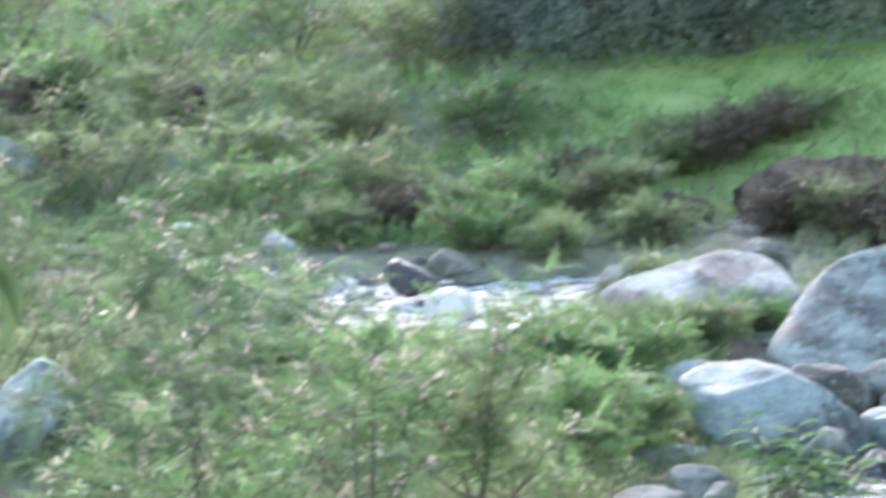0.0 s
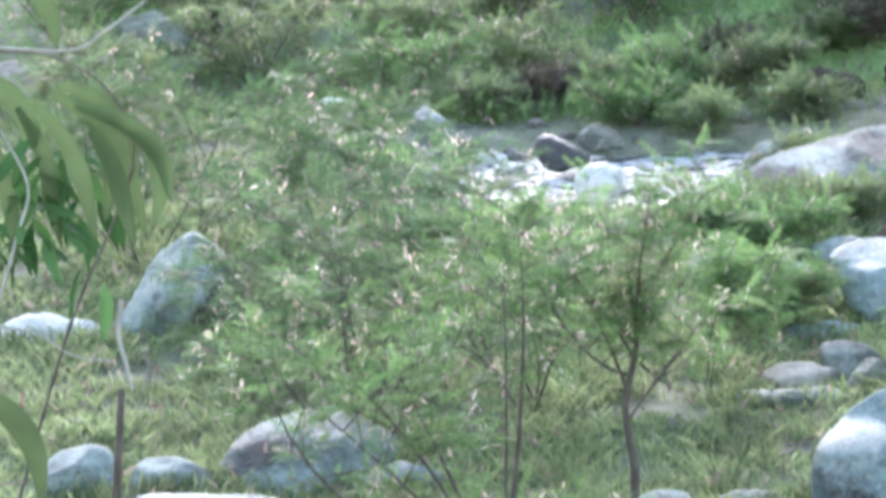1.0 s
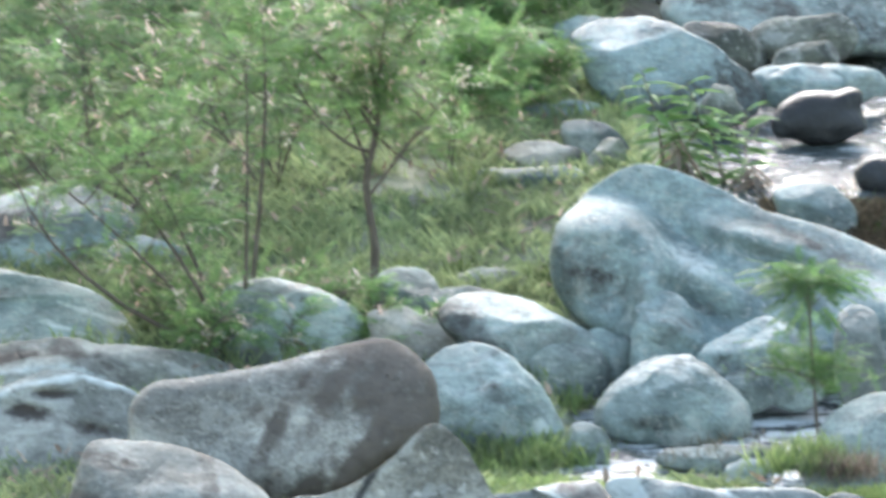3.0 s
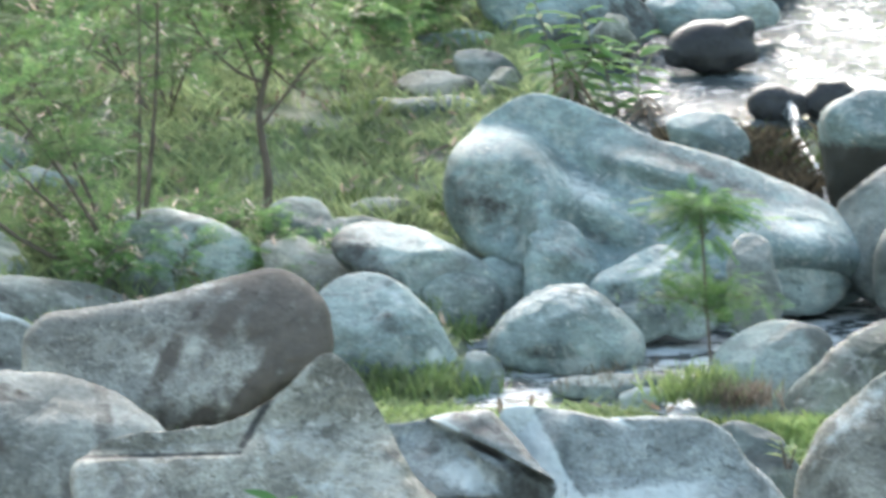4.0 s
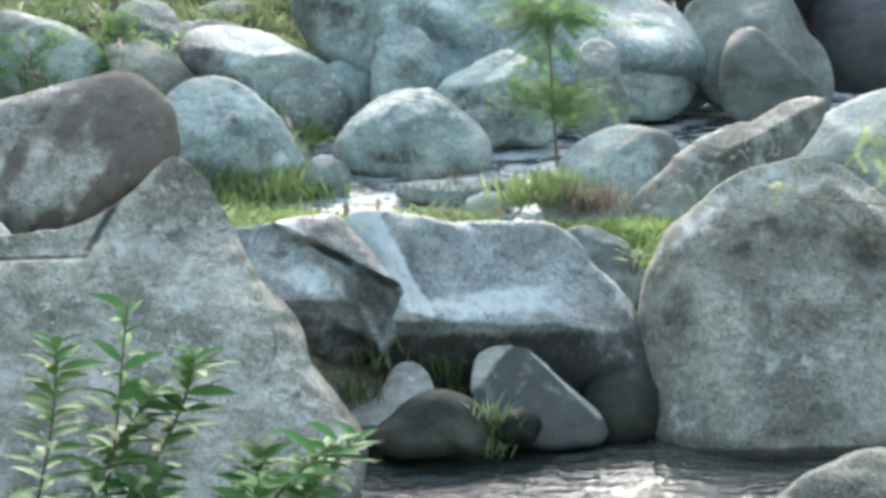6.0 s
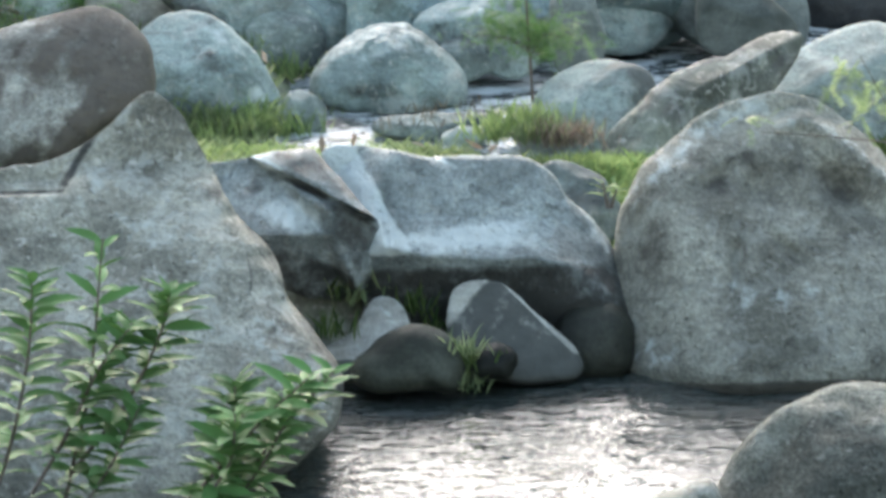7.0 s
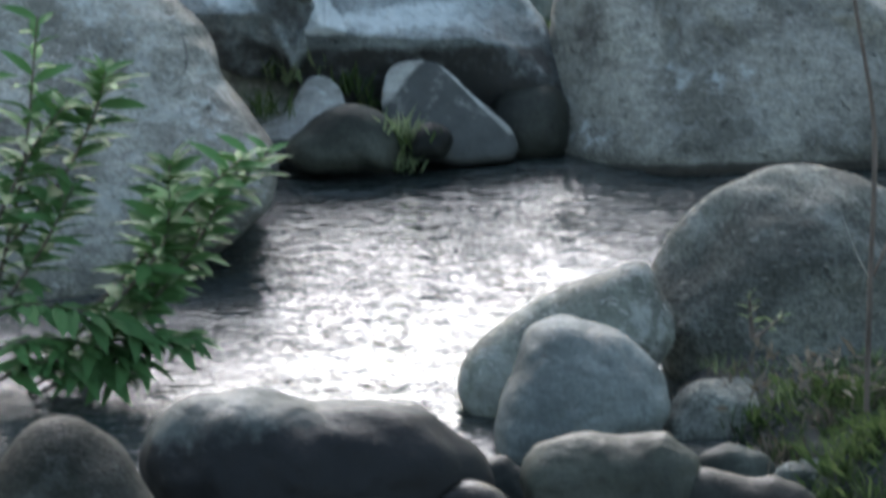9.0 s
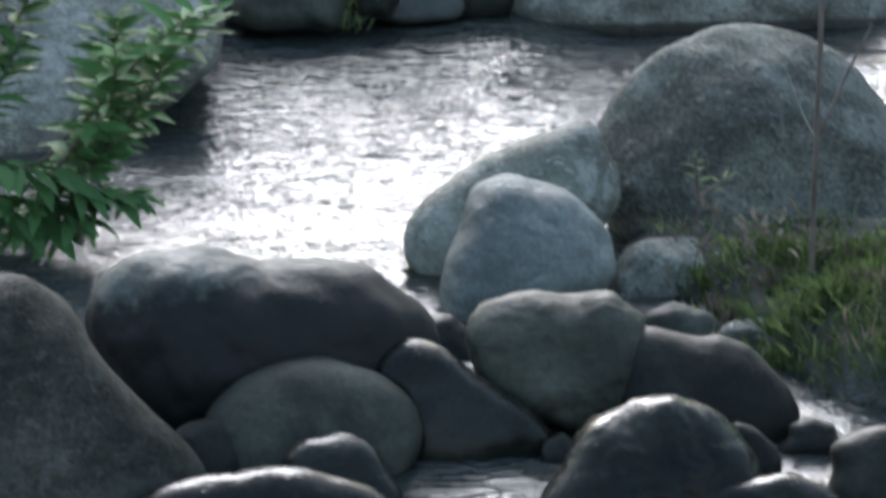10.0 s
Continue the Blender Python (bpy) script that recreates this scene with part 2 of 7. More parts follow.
m_ground = ground_material()
m_earth = rock_material("bare_earth", (0.05, 0.04, 0.033), (0.11, 0.085, 0.07), (0.19, 0.155, 0.13), 0.95, None, 0.5, 0.4, 0.03, lichen=0.0)


def water_material(name, body, foam_glint_from, stretch, height, lee=None, whiteness=0.52, gleam=0.5):
    n = Nodes(name)
    v = n.coords(stretch, True)
    w1, w2 = n.noise(v, 5.5, 2, 0.5, 1.2), n.noise(v, 16.0, 3, 0.6, 0.4)
    foam_glint = n.ramp(n.noise(n.coords((1.2, 2.2, 1), True), 4.0, 6, 0.7, 0.5), (foam_glint_from, g3(0)), (foam_glint_from + 0.12, g3(1)))
    n.join(n.mix(foam_glint, body, (whiteness * 0.96, whiteness, whiteness * 1.03)), n.b.inputs["Base Color"])
    n.join(n.mix(foam_glint, g3(0.03), g3(0.6)), n.b.inputs["Roughness"])
    n.b.inputs["IOR"].default_value = 1.333
    n.b.inputs["Specular IOR Level"].default_value = gleam
    if lee:
        # smoother water under the far rocks, and calmer patches
        sep, calm = n.add("SeparateXYZ"), n.add("MapRange", From_Min=lee, From_Max=lee - 0.6, To_Min=0.12, To_Max=1.0)
        n.join(n.add("NewGeometry").outputs["Position"], sep.inputs[0])
        n.join(sep.outputs[1], calm.inputs["Value"])
        patch = n.ramp(n.noise(n.coords((0.8, 1.6, 1), True), 1.3, 2), (0.35, g3(0.6)), (0.6, g3(1.0)))
        near = n.add("MapRange", From_Min=13.0, From_Max=13.8, To_Min=0.6, To_Max=1.0)
        n.join(sep.outputs[1], near.inputs["Value"])
        shore = n.add("MapRange", From_Min=2.9, From_Max=2.3, To_Min=0.5, To_Max=1.0)
        n.join(sep.outputs[0], shore.inputs["Value"])
        patch = n.mix(1.0, patch, shore.outputs[0], "MULTIPLY")
        patch = n.mix(1.0, patch, near.outputs[0], "MULTIPLY")
        k = n.mix(1.0, calm.outputs[0], patch, "MULTIPLY")
        w1, w2 = n.mix(1.0, w1, k, "MULTIPLY"), n.mix(1.0, w2, k, "MULTIPLY")
    n.join(n.bump(w2, 1.0, height * 0.35, n.bump(w1, 1.0, height)), n.b.inputs["Normal"])
    return n.m


m_pool = water_material("pool_water", (0.035, 0.042, 0.04), 0.95, (1.0, 2.4, 1), 0.036, 17.3, gleam=0.8)
m_rapid = water_material("rapid_water", (0.08, 0.095, 0.1), 0.54, (1.4, 2.6, 1), 0.07)
m_riffle = water_material("riffle_water", (0.08, 0.095, 0.1), 0.46, (1.4, 2.6, 1), 0.07, None, 0.78)
m_fall = water_material("falling_water", (0.10, 0.115, 0.12), 0.45, (3.0, 1.0, 1), 0.05, None, 0.7)
# white patches painted on the stream stand in for its sparkle
m_stream = water_material("stream_water", (0.06, 0.07, 0.07), 0.44, (1.0, 2.4, 1), 0.03, None, 0.62)


# ---- mesh helpers ----
def mesh_of(name, verts, tris, smooth=True):
    """A triangle mesh from two arrays."""
    me = bpy.data.meshes.new(name)
    verts, tris = np.asarray(verts, dtype=np.float32), np.asarray(tris, dtype=np.int32)
    me.vertices.add(len(verts))
    me.vertices.foreach_set("co", verts.ravel())
    me.loops.add(tris.size)
    me.loops.foreach_set("vertex_index", tris.ravel())
    me.polygons.add(len(tris))
    me.polygons.foreach_set("loop_start", np.arange(0, tris.size, 3, dtype=np.int32))
    me.polygons.foreach_set("use_smooth", np.full(len(tris), smooth))
    me.update(calc_edges=True)
    return me


def add_mesh(name, me, material, parent=None, label=""):
    ob = new(name, me)
    if not me.materials:
        me.materials.append(material)
    if parent:
        ob.parent = parent
    if label:
        ob["label"] = label
    return ob


def smooth(x, a, b):
    k = np.clip((np.asarray(x, dtype=float) - a) / (b - a), 0, 1)
    return k * k * (3 - 2 * k)


def wobble(x, y, scale, seed):
    """A cheap smooth field of about -1..1 for arrays."""
    s = np.asarray(x) * 0.0
    for k in range(1, 5):
        a = seed * 1.7 + k * 2.4
        s = s + np.sin((x * np.cos(a) + y * np.sin(a)) * scale * (0.6 + 0.45 * k) + a * 5.1) / 4
    return s


def land(x, y):
    """Height of the ground: pool, boulder bars and steps, grassy bank, hillside, and the bank that the camera stands on."""
    x, y = np.asarray(x, dtype=float), np.asarray(y, dtype=float)
    up = 0.085 * np.maximum(0, y - 17.3)
    bumps = 0.035 * wobble(x, y, 3.0, 1) + 0.02 * wobble(x, y, 8.0, 2)
    z = up + bumps
    bed = -0.32 + 0.0 * x
    left = smooth(x, 0.0, -0.9) * 0.55
    edge = 1.72 + 0.36 * (14.3 - y)
    right = smooth(x - edge, 0.0, 0.5) * smooth(y, 12.8, 13.2) * smooth(y, 15.0, 14.3) * 0.46 + smooth(x, 3.1, 3.9) * 0.5
    pool = bed + np.maximum(left, right) + bumps
    z = np.where(y < 17.4, pool + (z - pool) * smooth(y, 16.9, 17.4), z)
    dip = smooth(x, 0.8, 1.15) * smooth(y, 19.25, 19.6) * smooth(y, 22.0, 21.6)
    z = z + 0.10 * np.exp(-(((y - 18.9) / 0.4) ** 2))
    z = z + (0.06 - z) * dip
    dip = smooth(x, 1.5, 2.2) * smooth(y, 23.5, 23.9) * smooth(y, 28.3, 27.6)
    z = z + (0.45 - z) * dip
    dip = smooth(x, -1.3, -0.9) * smooth(x, 1.3, 0.9) * smooth(y, 28.4, 28.8) * smooth(y, 30.7, 30.2)
    z = z + (0.88 - z) * dip
    z = z + np.clip(y - 32.2, 0, 25) * (0.14 + 0.12 * smooth(x, -1.0, 1.2))
    z = z + np.clip(np.abs(x - 0.5) - 7, 0, 200) * 0.22 * smooth(y, 4, 12)
    near = 3.38 - np.clip(y - 1.2, 0, 20) * 0.43
    return np.where(y < 10.5, np.maximum(z, near), z)


def spread(lo, hi, step, far_lo, far_hi):
    """Even steps in the middle, growing outwards."""
    mid = list(np.arange(lo, hi, step))
    out, d, p = [], step, lo
    while p > far_lo:
        d *= 1.25
        p -= d
        out.append(p)
    up, d, p = [], step, mid[-1]
    while p < far_hi:
        d *= 1.25
        p += d
        up.append(p)
    return np.array(out[::-1] + mid + up)


xs, ys = spread(-4.5, 5.0, 0.07, -900, 900), spread(10.0, 40.0, 0.09, -600, 1500)
gx, gy = np.meshgrid(xs, ys)
nx, ny = len(xs), len(ys)
idx = np.arange(nx * ny).reshape(ny, nx)
q = np.stack([idx[:-1, :-1], idx[:-1, 1:], idx[1:, 1:], idx[1:, :-1]], -1).reshape(-1, 4)
tris = np.concatenate([q[:, :3], q[:, [0, 2, 3]]])
ground = add_mesh("ground", mesh_of("ground", np.stack([gx, gy, land(gx, gy)], -1).reshape(-1, 3), tris), m_ground)
tagged(ground, "grassy stony river bank and bed with bare soil", "ground", kind="structure")


def water_sheet(name, x0, x1, y0, y1, z0, z1, step, amp, material, label, seed, fall=0.0):
    """A rippled sheet of water that runs from height z1 at its far side to z0 at its near side."""
    ax, ay = np.arange(x0, x1, step), np.arange(y0, y1, step)
    mx, my = np.meshgrid(ax, ay)
    k = (my - y0) / (y1 - y0)
    mz = z0 + (z1 - z0) * k + amp * (wobble(mx * 0.7, my * 1.6, 9.0, seed) + 0.5 * wobble(mx, my * 2.0, 23.0, seed + 3))
    mz = mz - fall * smooth(my + 0.12 * wobble(mx, mx, 3.0, seed), y0 + 0.45, y0 + 0.05)
    i = np.arange(mx.size).reshape(mx.shape)
    qq = np.stack([i[:-1, :-1], i[:-1, 1:], i[1:, 1:], i[1:, :-1]], -1).reshape(-1, 4)
    ob = add_mesh(name, mesh_of(name, np.stack([mx, my, mz], -1).reshape(-1, 3), np.concatenate([qq[:, :3], qq[:, [0, 2, 3]]])), material)
    return tagged(ob, label, "water", kind="structure")


water_sheet("water_pool", -1.2, 5.0, 10.6, 17.4, 0.0, 0.0, 0.03, 0.0055, m_pool, "calm rippled pool that mirrors the bright sky", 3)
water_sheet("water_stream", 0.75, 6.0, 19.2, 22.2, 0.19, 0.22, 0.04, 0.008, m_stream, "shallow glittering stream between the boulders", 5, 0.3)
water_sheet("water_rapid", 1.4, 8.0, 23.6, 28.4, 0.52, 0.70, 0.05, 0.02, m_rapid, "broken white water running over stones", 7, 0.4)
water_sheet("water_upper", -1.4, 1.5, 28.5, 30.8, 0.93, 1.02, 0.05, 0.015, m_riffle, "shallow white riffle under the green bank", 8, 0.3)


# ---- boulders ----
BALL = {}
FEET = []


def ball(level):
    if level not in BALL:
        bm = bmesh.new()
        bmesh.ops.create_icosphere(bm, subdivisions=level + 1, radius=1)
        bm.verts.ensure_lookup_table()
        BALL[level] = (np.array([v.co[:] for v in bm.verts]), np.array([[v.index for v in f.verts] for f in bm.faces]))
        bm.free()
    return BALL[level]


def boulder(name, centre, girth, depth, lean, shear, square, level, seed, material, label, faces_=(), marks=(), facets=6, relief=None, stain=None):
    """A water-worn stone. girth: its radii round the front, from its right side upwards and on; depth: half its
    thickness;
    lean: degrees by which it lies back; faces_: worn planes, each a direction and either a share of its reach or
    (ending in 1) metres; shear: how far the top slopes away; square: 2 is round, 4 is blocky;
    marks: ledges, hollows and cracks (line from x, z to x, z; width; how far the side to its left stands out; how far
    that reaches); facets: how many worn faces;
    relief: how far the front stands out at x, z, in place of the rounded front; stain: how far the colour darkens
    (above 0) or pales (below 0) at x, z, by stains and painted light."""
    d, faces = ball(level)
    n = len(girth)
    ring = np.asarray(girth, dtype=float)
    ang = (np.arctan2(d[:, 2], d[:, 0]) % (2 * np.pi)) / (2 * np.pi) * n
    i = np.floor(ang).astype(int)
    f = ang - i
    p0, p1, p2, p3 = (ring[(i + k) % n] for k in (-1, 0, 1, 2))
    rho = p1 + 0.5 * f * (p2 - p0 + f * (2 * p0 - 5 * p1 + 4 * p2 - p3 + f * (3 * (p1 - p2) + p3 - p0)))
    s = np.hypot(d[:, 0], d[:, 2])
    mean = ring.mean()
    if centre[1] > 18.5 and not relief:
        # the lower half does not draw in: the stone is sunk into the ground
        side = np.where(d[:, 0] > 0, ring[0], ring[n // 2])
        wide = np.minimum(side * s / np.maximum(np.abs(d[:, 0]), 1e-3), 1.25 * mean)
        rho = np.where(d[:, 2] < 0, 0.45 * rho + 0.55 * np.maximum(rho, wide), rho)
    if 18.5 < centre[1] < 27:
        FEET.append((centre[0], centre[1] - 0.5 * depth, float(ring[0]), float(ring[n // 2])))
    r = ((s / rho) ** square + (np.abs(d[:, 1]) / depth) ** square) ** (-1 / square)
    rnd = random.Random(seed)
    # worn faces on the side that shows: one sloping up, one hanging, a few by chance
    worn = [((rnd.uniform(-0.35, 0.35), -0.62, 0.78), rnd.uniform(0.66, 0.8)), ((rnd.uniform(-0.35, 0.35), -0.93, -0.3), rnd.uniform(0.68, 0.82))]
    worn += [((rnd.uniform(-1, 1), rnd.uniform(-1.4, -0.5), rnd.uniform(-0.5, 1.0)), rnd.uniform(0.76, 0.92)) for _ in range(4)]
    worn = worn[:facets]
    hard = 60 if square >= 4 else 30
    if faces_ and len(faces_[0]) == 3:
        worn = worn[2:]
    for way, part_, *whole in list(faces_) + worn:
        nrm = Vector(way).normalized()
        along = d @ np.array(nrm)
        reach = part_ if whole else (r * np.maximum(along, 0)).max() * part_
        cut = np.where(along > 0.05, reach / np.maximum(along, 0.05), 1e9)
        r = (r ** -hard + cut ** -hard) ** (-1 / hard)
    off = Vector((seed * 3.1, seed * 1.7, seed * 0.9))
    if relief:
        return carved(name, centre, rho, d, s, faces, depth, lean, shear, square, seed, material, label, marks, relief, stain)
    pos = [Vector(v) for v in d * r[:, None]]
    k = 1.25 / mean
    lump = np.array([noise.noise(v * k + off) + 0.5 * noise.noise(v * k * 2.3 + off) + 0.15 * noise.noise(v * k * 5.5 + off) for v in pos])
    front = np.clip(-d[:, 1] * 1.5 + 0.3, 0.25, 1)
    r = r * (1 + 0.06 * lump * front)
    if material not in (m_wet, m_wetcap, m_damp, m_grain, m_dim_grey, m_smooth):
        dent = np.array([max(0.0, noise.noise(v * k * 1.5 - off) - 0.1) for v in pos])
        r = r * (1 - 0.16 * dent * front)
    if level > 4:
        fine = np.array([noise.noise(v * 9 + off) + 0.7 * abs(noise.noise(v * 19 - off)) for v in pos])
        r = r + 0.010 * fine
        if material not in (m_wet, m_wetcap, m_damp, m_grain, m_dim_grey, m_smooth):
            seam = np.array([max(0.0, 1 - abs(noise.noise(v * 2.6 + off * 1.3)) / 0.045) * max(0.0, noise.noise(v * 1.7 - off) + 0.25) for v in pos])
            ledge = np.array([math.floor(4 * noise.noise(Vector((v.x * 1.2, v.y * 1.2, v.z * 2.6)) + off * 0.7)) for v in pos])
            r = r - 0.007 * seam + 0.003 * ledge
    co = d * r[:, None]
    co = marked(co, marks, smooth(-d[:, 1], -0.1, 0.35), off)
    return set_down(name, centre, co, faces, lean, shear, material, label, stain)


def marked(co, marks, seen, off):
    """Ledges, hollows and cracks along lines on the front of a stone."""
    for x0, z0, x1, z1, width, out, reach in marks:
        ln = math.hypot(x1 - x0, z1 - z0)
        tx, tz = (x1 - x0) / ln, (z1 - z0) / ln
        wav = 0.25 * width * np.array([noise.noise(Vector(v) * 7 + off) for v in co])
        side = (co[:, 2] - z0) * tx - (co[:, 0] - x0) * tz + wav
        along = (co[:, 0] - x0) * tx + (co[:, 2] - z0) * tz
        ends = smooth(along, -0.3 * ln, 0.12 * ln) * smooth(along, 1.3 * ln, 0.88 * ln)
        co[:, 1] -= out * smooth(side, 0, width) * smooth(side, width + reach, width + 0.35 * reach) * ends * seen
    return co


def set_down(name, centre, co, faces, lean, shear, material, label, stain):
    """Puts the finished stone in its place, with its layer of stains and painted shade."""
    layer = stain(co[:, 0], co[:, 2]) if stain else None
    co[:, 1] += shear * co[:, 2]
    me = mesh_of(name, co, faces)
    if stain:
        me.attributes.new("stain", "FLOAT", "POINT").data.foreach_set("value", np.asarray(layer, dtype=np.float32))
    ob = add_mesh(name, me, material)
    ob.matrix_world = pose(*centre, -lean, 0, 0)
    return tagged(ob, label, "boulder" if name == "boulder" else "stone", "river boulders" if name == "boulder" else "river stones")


def carved(name, centre, rho, d, s, faces, depth, lean, shear, square, seed, material, label, marks, relief, stain):
    """A stone whose front follows a relief of worn planes and hollows inside its girth."""
    off = Vector((seed * 3.1, seed * 1.7, seed * 0.9))
    q = np.sin(np.arcsin(np.clip(s, 0, 1)) * 0.999)
    way = np.stack([d[:, 0], d[:, 2]], -1) / np.maximum(s, 1e-6)[:, None]
    rough = np.array([noise.noise(Vector((v[0] * 5, 0, v[1] * 5)) + off) + 0.5 * noise.noise(Vector((v[0] * 12, 1, v[1] * 12)) + off) for v in way])
    x, z = way[:, 0] * rho * q, way[:, 1] * rho * q
    x, z = x * (1 + 0.015 * rough), z * (1 + 0.015 * rough)
    rim = (1 - np.clip(q, 0, 1) ** square) ** (1 / square)
    lumps = np.array([noise.noise(Vector((a, 0, b)) * 3.1 + off) + 0.6 * noise.noise(Vector((a, 0, b)) * 8 + off) + 0.35 * noise.noise(Vector((a, 0, b)) * 19 + off) for a, b in zip(x, z)])
    front = np.maximum(relief(x, z), 0.03) + 0.016 * lumps
    y = np.where(d[:, 1] < 0, -front * rim, depth * np.sqrt(np.maximum(0, 1 - q * q)))
    co = marked(np.stack([x, y, z], -1), marks, smooth(-d[:, 1], 0.0, 0.3), off)
    return set_down(name, centre, co, faces, lean, shear, material, label, stain)


def soft_min(a, b, k=0.02):
    """The lesser of two surfaces, with the edge between them worn round."""
    h = np.clip(0.5 + 0.5 * (b - a) / k, 0, 1)
    return b + (a - b) * h - k * h * (1 - h)


def soft_max(a, b, k=0.02):
    return -soft_min(-a, -b, k)


def bulge(x, z, cx, cz, rx, rz, turn=0.0):
    """A round swelling, 1 at its middle."""
    c, s = math.cos(radians(turn)), math.sin(radians(turn))
    u, w = (x - cx) * c + (z - cz) * s, (z - cz) * c - (x - cx) * s
    return np.exp(-(u / rx) ** 2 - (w / rz) ** 2)


def beside(x, z, x0, z0, x1, z1):
    """Distance to the left of the line from x0, z0 to x1, z1."""
    ln = math.hypot(x1 - x0, z1 - z0)
    return ((z - z0) * (x1 - x0) - (x - x0) * (z1 - z0)) / ln


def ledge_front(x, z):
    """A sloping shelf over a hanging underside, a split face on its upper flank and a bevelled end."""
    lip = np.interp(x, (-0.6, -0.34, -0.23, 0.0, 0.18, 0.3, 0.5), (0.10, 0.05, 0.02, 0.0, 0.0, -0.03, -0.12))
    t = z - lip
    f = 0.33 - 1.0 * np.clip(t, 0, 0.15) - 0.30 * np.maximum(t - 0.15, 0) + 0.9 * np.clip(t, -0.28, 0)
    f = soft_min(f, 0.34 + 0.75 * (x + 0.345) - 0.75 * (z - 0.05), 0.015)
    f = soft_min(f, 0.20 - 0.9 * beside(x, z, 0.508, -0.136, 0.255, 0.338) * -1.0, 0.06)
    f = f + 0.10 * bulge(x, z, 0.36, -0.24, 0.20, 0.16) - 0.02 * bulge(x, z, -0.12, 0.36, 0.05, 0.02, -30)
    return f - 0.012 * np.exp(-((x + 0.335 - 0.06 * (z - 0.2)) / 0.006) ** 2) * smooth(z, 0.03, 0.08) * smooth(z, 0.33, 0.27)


def ledge_stain_and_shade(x, z):
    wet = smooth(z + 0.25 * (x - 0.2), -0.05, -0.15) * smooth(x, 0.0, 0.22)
    # shade of the overhang, painted on everything below the lip
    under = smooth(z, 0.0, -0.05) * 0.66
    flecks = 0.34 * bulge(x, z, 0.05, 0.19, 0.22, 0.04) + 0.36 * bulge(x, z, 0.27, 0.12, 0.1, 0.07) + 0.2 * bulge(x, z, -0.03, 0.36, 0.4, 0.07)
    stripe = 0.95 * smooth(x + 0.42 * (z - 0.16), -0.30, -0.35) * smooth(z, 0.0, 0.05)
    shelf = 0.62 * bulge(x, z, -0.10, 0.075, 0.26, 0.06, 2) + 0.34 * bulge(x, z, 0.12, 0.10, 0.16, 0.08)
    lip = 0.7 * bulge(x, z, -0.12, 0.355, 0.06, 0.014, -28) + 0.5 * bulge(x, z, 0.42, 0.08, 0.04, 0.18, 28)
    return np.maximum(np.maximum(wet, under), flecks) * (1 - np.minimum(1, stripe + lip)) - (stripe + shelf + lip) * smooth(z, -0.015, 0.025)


def split_front(x, z):
    """Broken facets: a top face, a narrow slit under it, a pale hollow and a dark jutting block."""
    slit = beside(x, z, 0.14, 0.075, -0.12, 0.215)
    top = 0.21 - 0.85 * (z - 0.15) + 0.15 * x
    hollow = 0.22 - 0.85 * (z - 0.02) - 0.30 * np.abs(x + 0.02) + 1.5 * np.minimum(z + 0.05, 0)
    f = soft_min(np.where(slit < 0, top, hollow), 0.34 + 0.9 * (x + 0.24) - 0.4 * z, 0.03)
    edge = beside(x, z, 0.06, 0.055, 0.215, -0.215)
    block = soft_min(0.275 + 0.15 * (z + 0.05) - 0.25 * (x - 0.12), 0.25 + 1.1 * edge, 0.02)
    block = soft_min(block, 0.27 - 1.2 * (z - 0.06 + 0.75 * np.maximum(x - 0.16, 0)), 0.02)
    f = f + (soft_max(f, block, 0.02) - f) * smooth(edge, -0.05, -0.01)
    return f - 0.035 * np.exp(-((slit - 0.010) / 0.014) ** 2) * smooth(x, -0.15, 0.0) * smooth(x, 0.15, 0.09)


def split_stain_and_shade(x, z):
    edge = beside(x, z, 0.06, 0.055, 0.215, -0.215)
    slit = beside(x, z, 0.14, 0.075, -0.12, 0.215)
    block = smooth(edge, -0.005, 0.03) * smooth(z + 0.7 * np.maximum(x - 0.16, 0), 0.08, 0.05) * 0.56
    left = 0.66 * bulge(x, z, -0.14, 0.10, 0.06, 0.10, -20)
    # painted shade: the undercut foot (low) and the slit (cut)
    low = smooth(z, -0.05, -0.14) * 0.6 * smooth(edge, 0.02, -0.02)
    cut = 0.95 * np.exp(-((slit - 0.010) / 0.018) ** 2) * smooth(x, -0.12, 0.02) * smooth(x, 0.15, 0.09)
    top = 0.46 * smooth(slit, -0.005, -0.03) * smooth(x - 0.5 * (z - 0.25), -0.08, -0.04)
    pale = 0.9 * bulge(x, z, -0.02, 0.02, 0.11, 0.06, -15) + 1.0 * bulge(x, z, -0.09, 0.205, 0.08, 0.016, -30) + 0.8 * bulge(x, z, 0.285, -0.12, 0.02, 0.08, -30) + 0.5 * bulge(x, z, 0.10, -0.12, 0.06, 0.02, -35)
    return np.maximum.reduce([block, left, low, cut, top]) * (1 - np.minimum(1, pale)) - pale


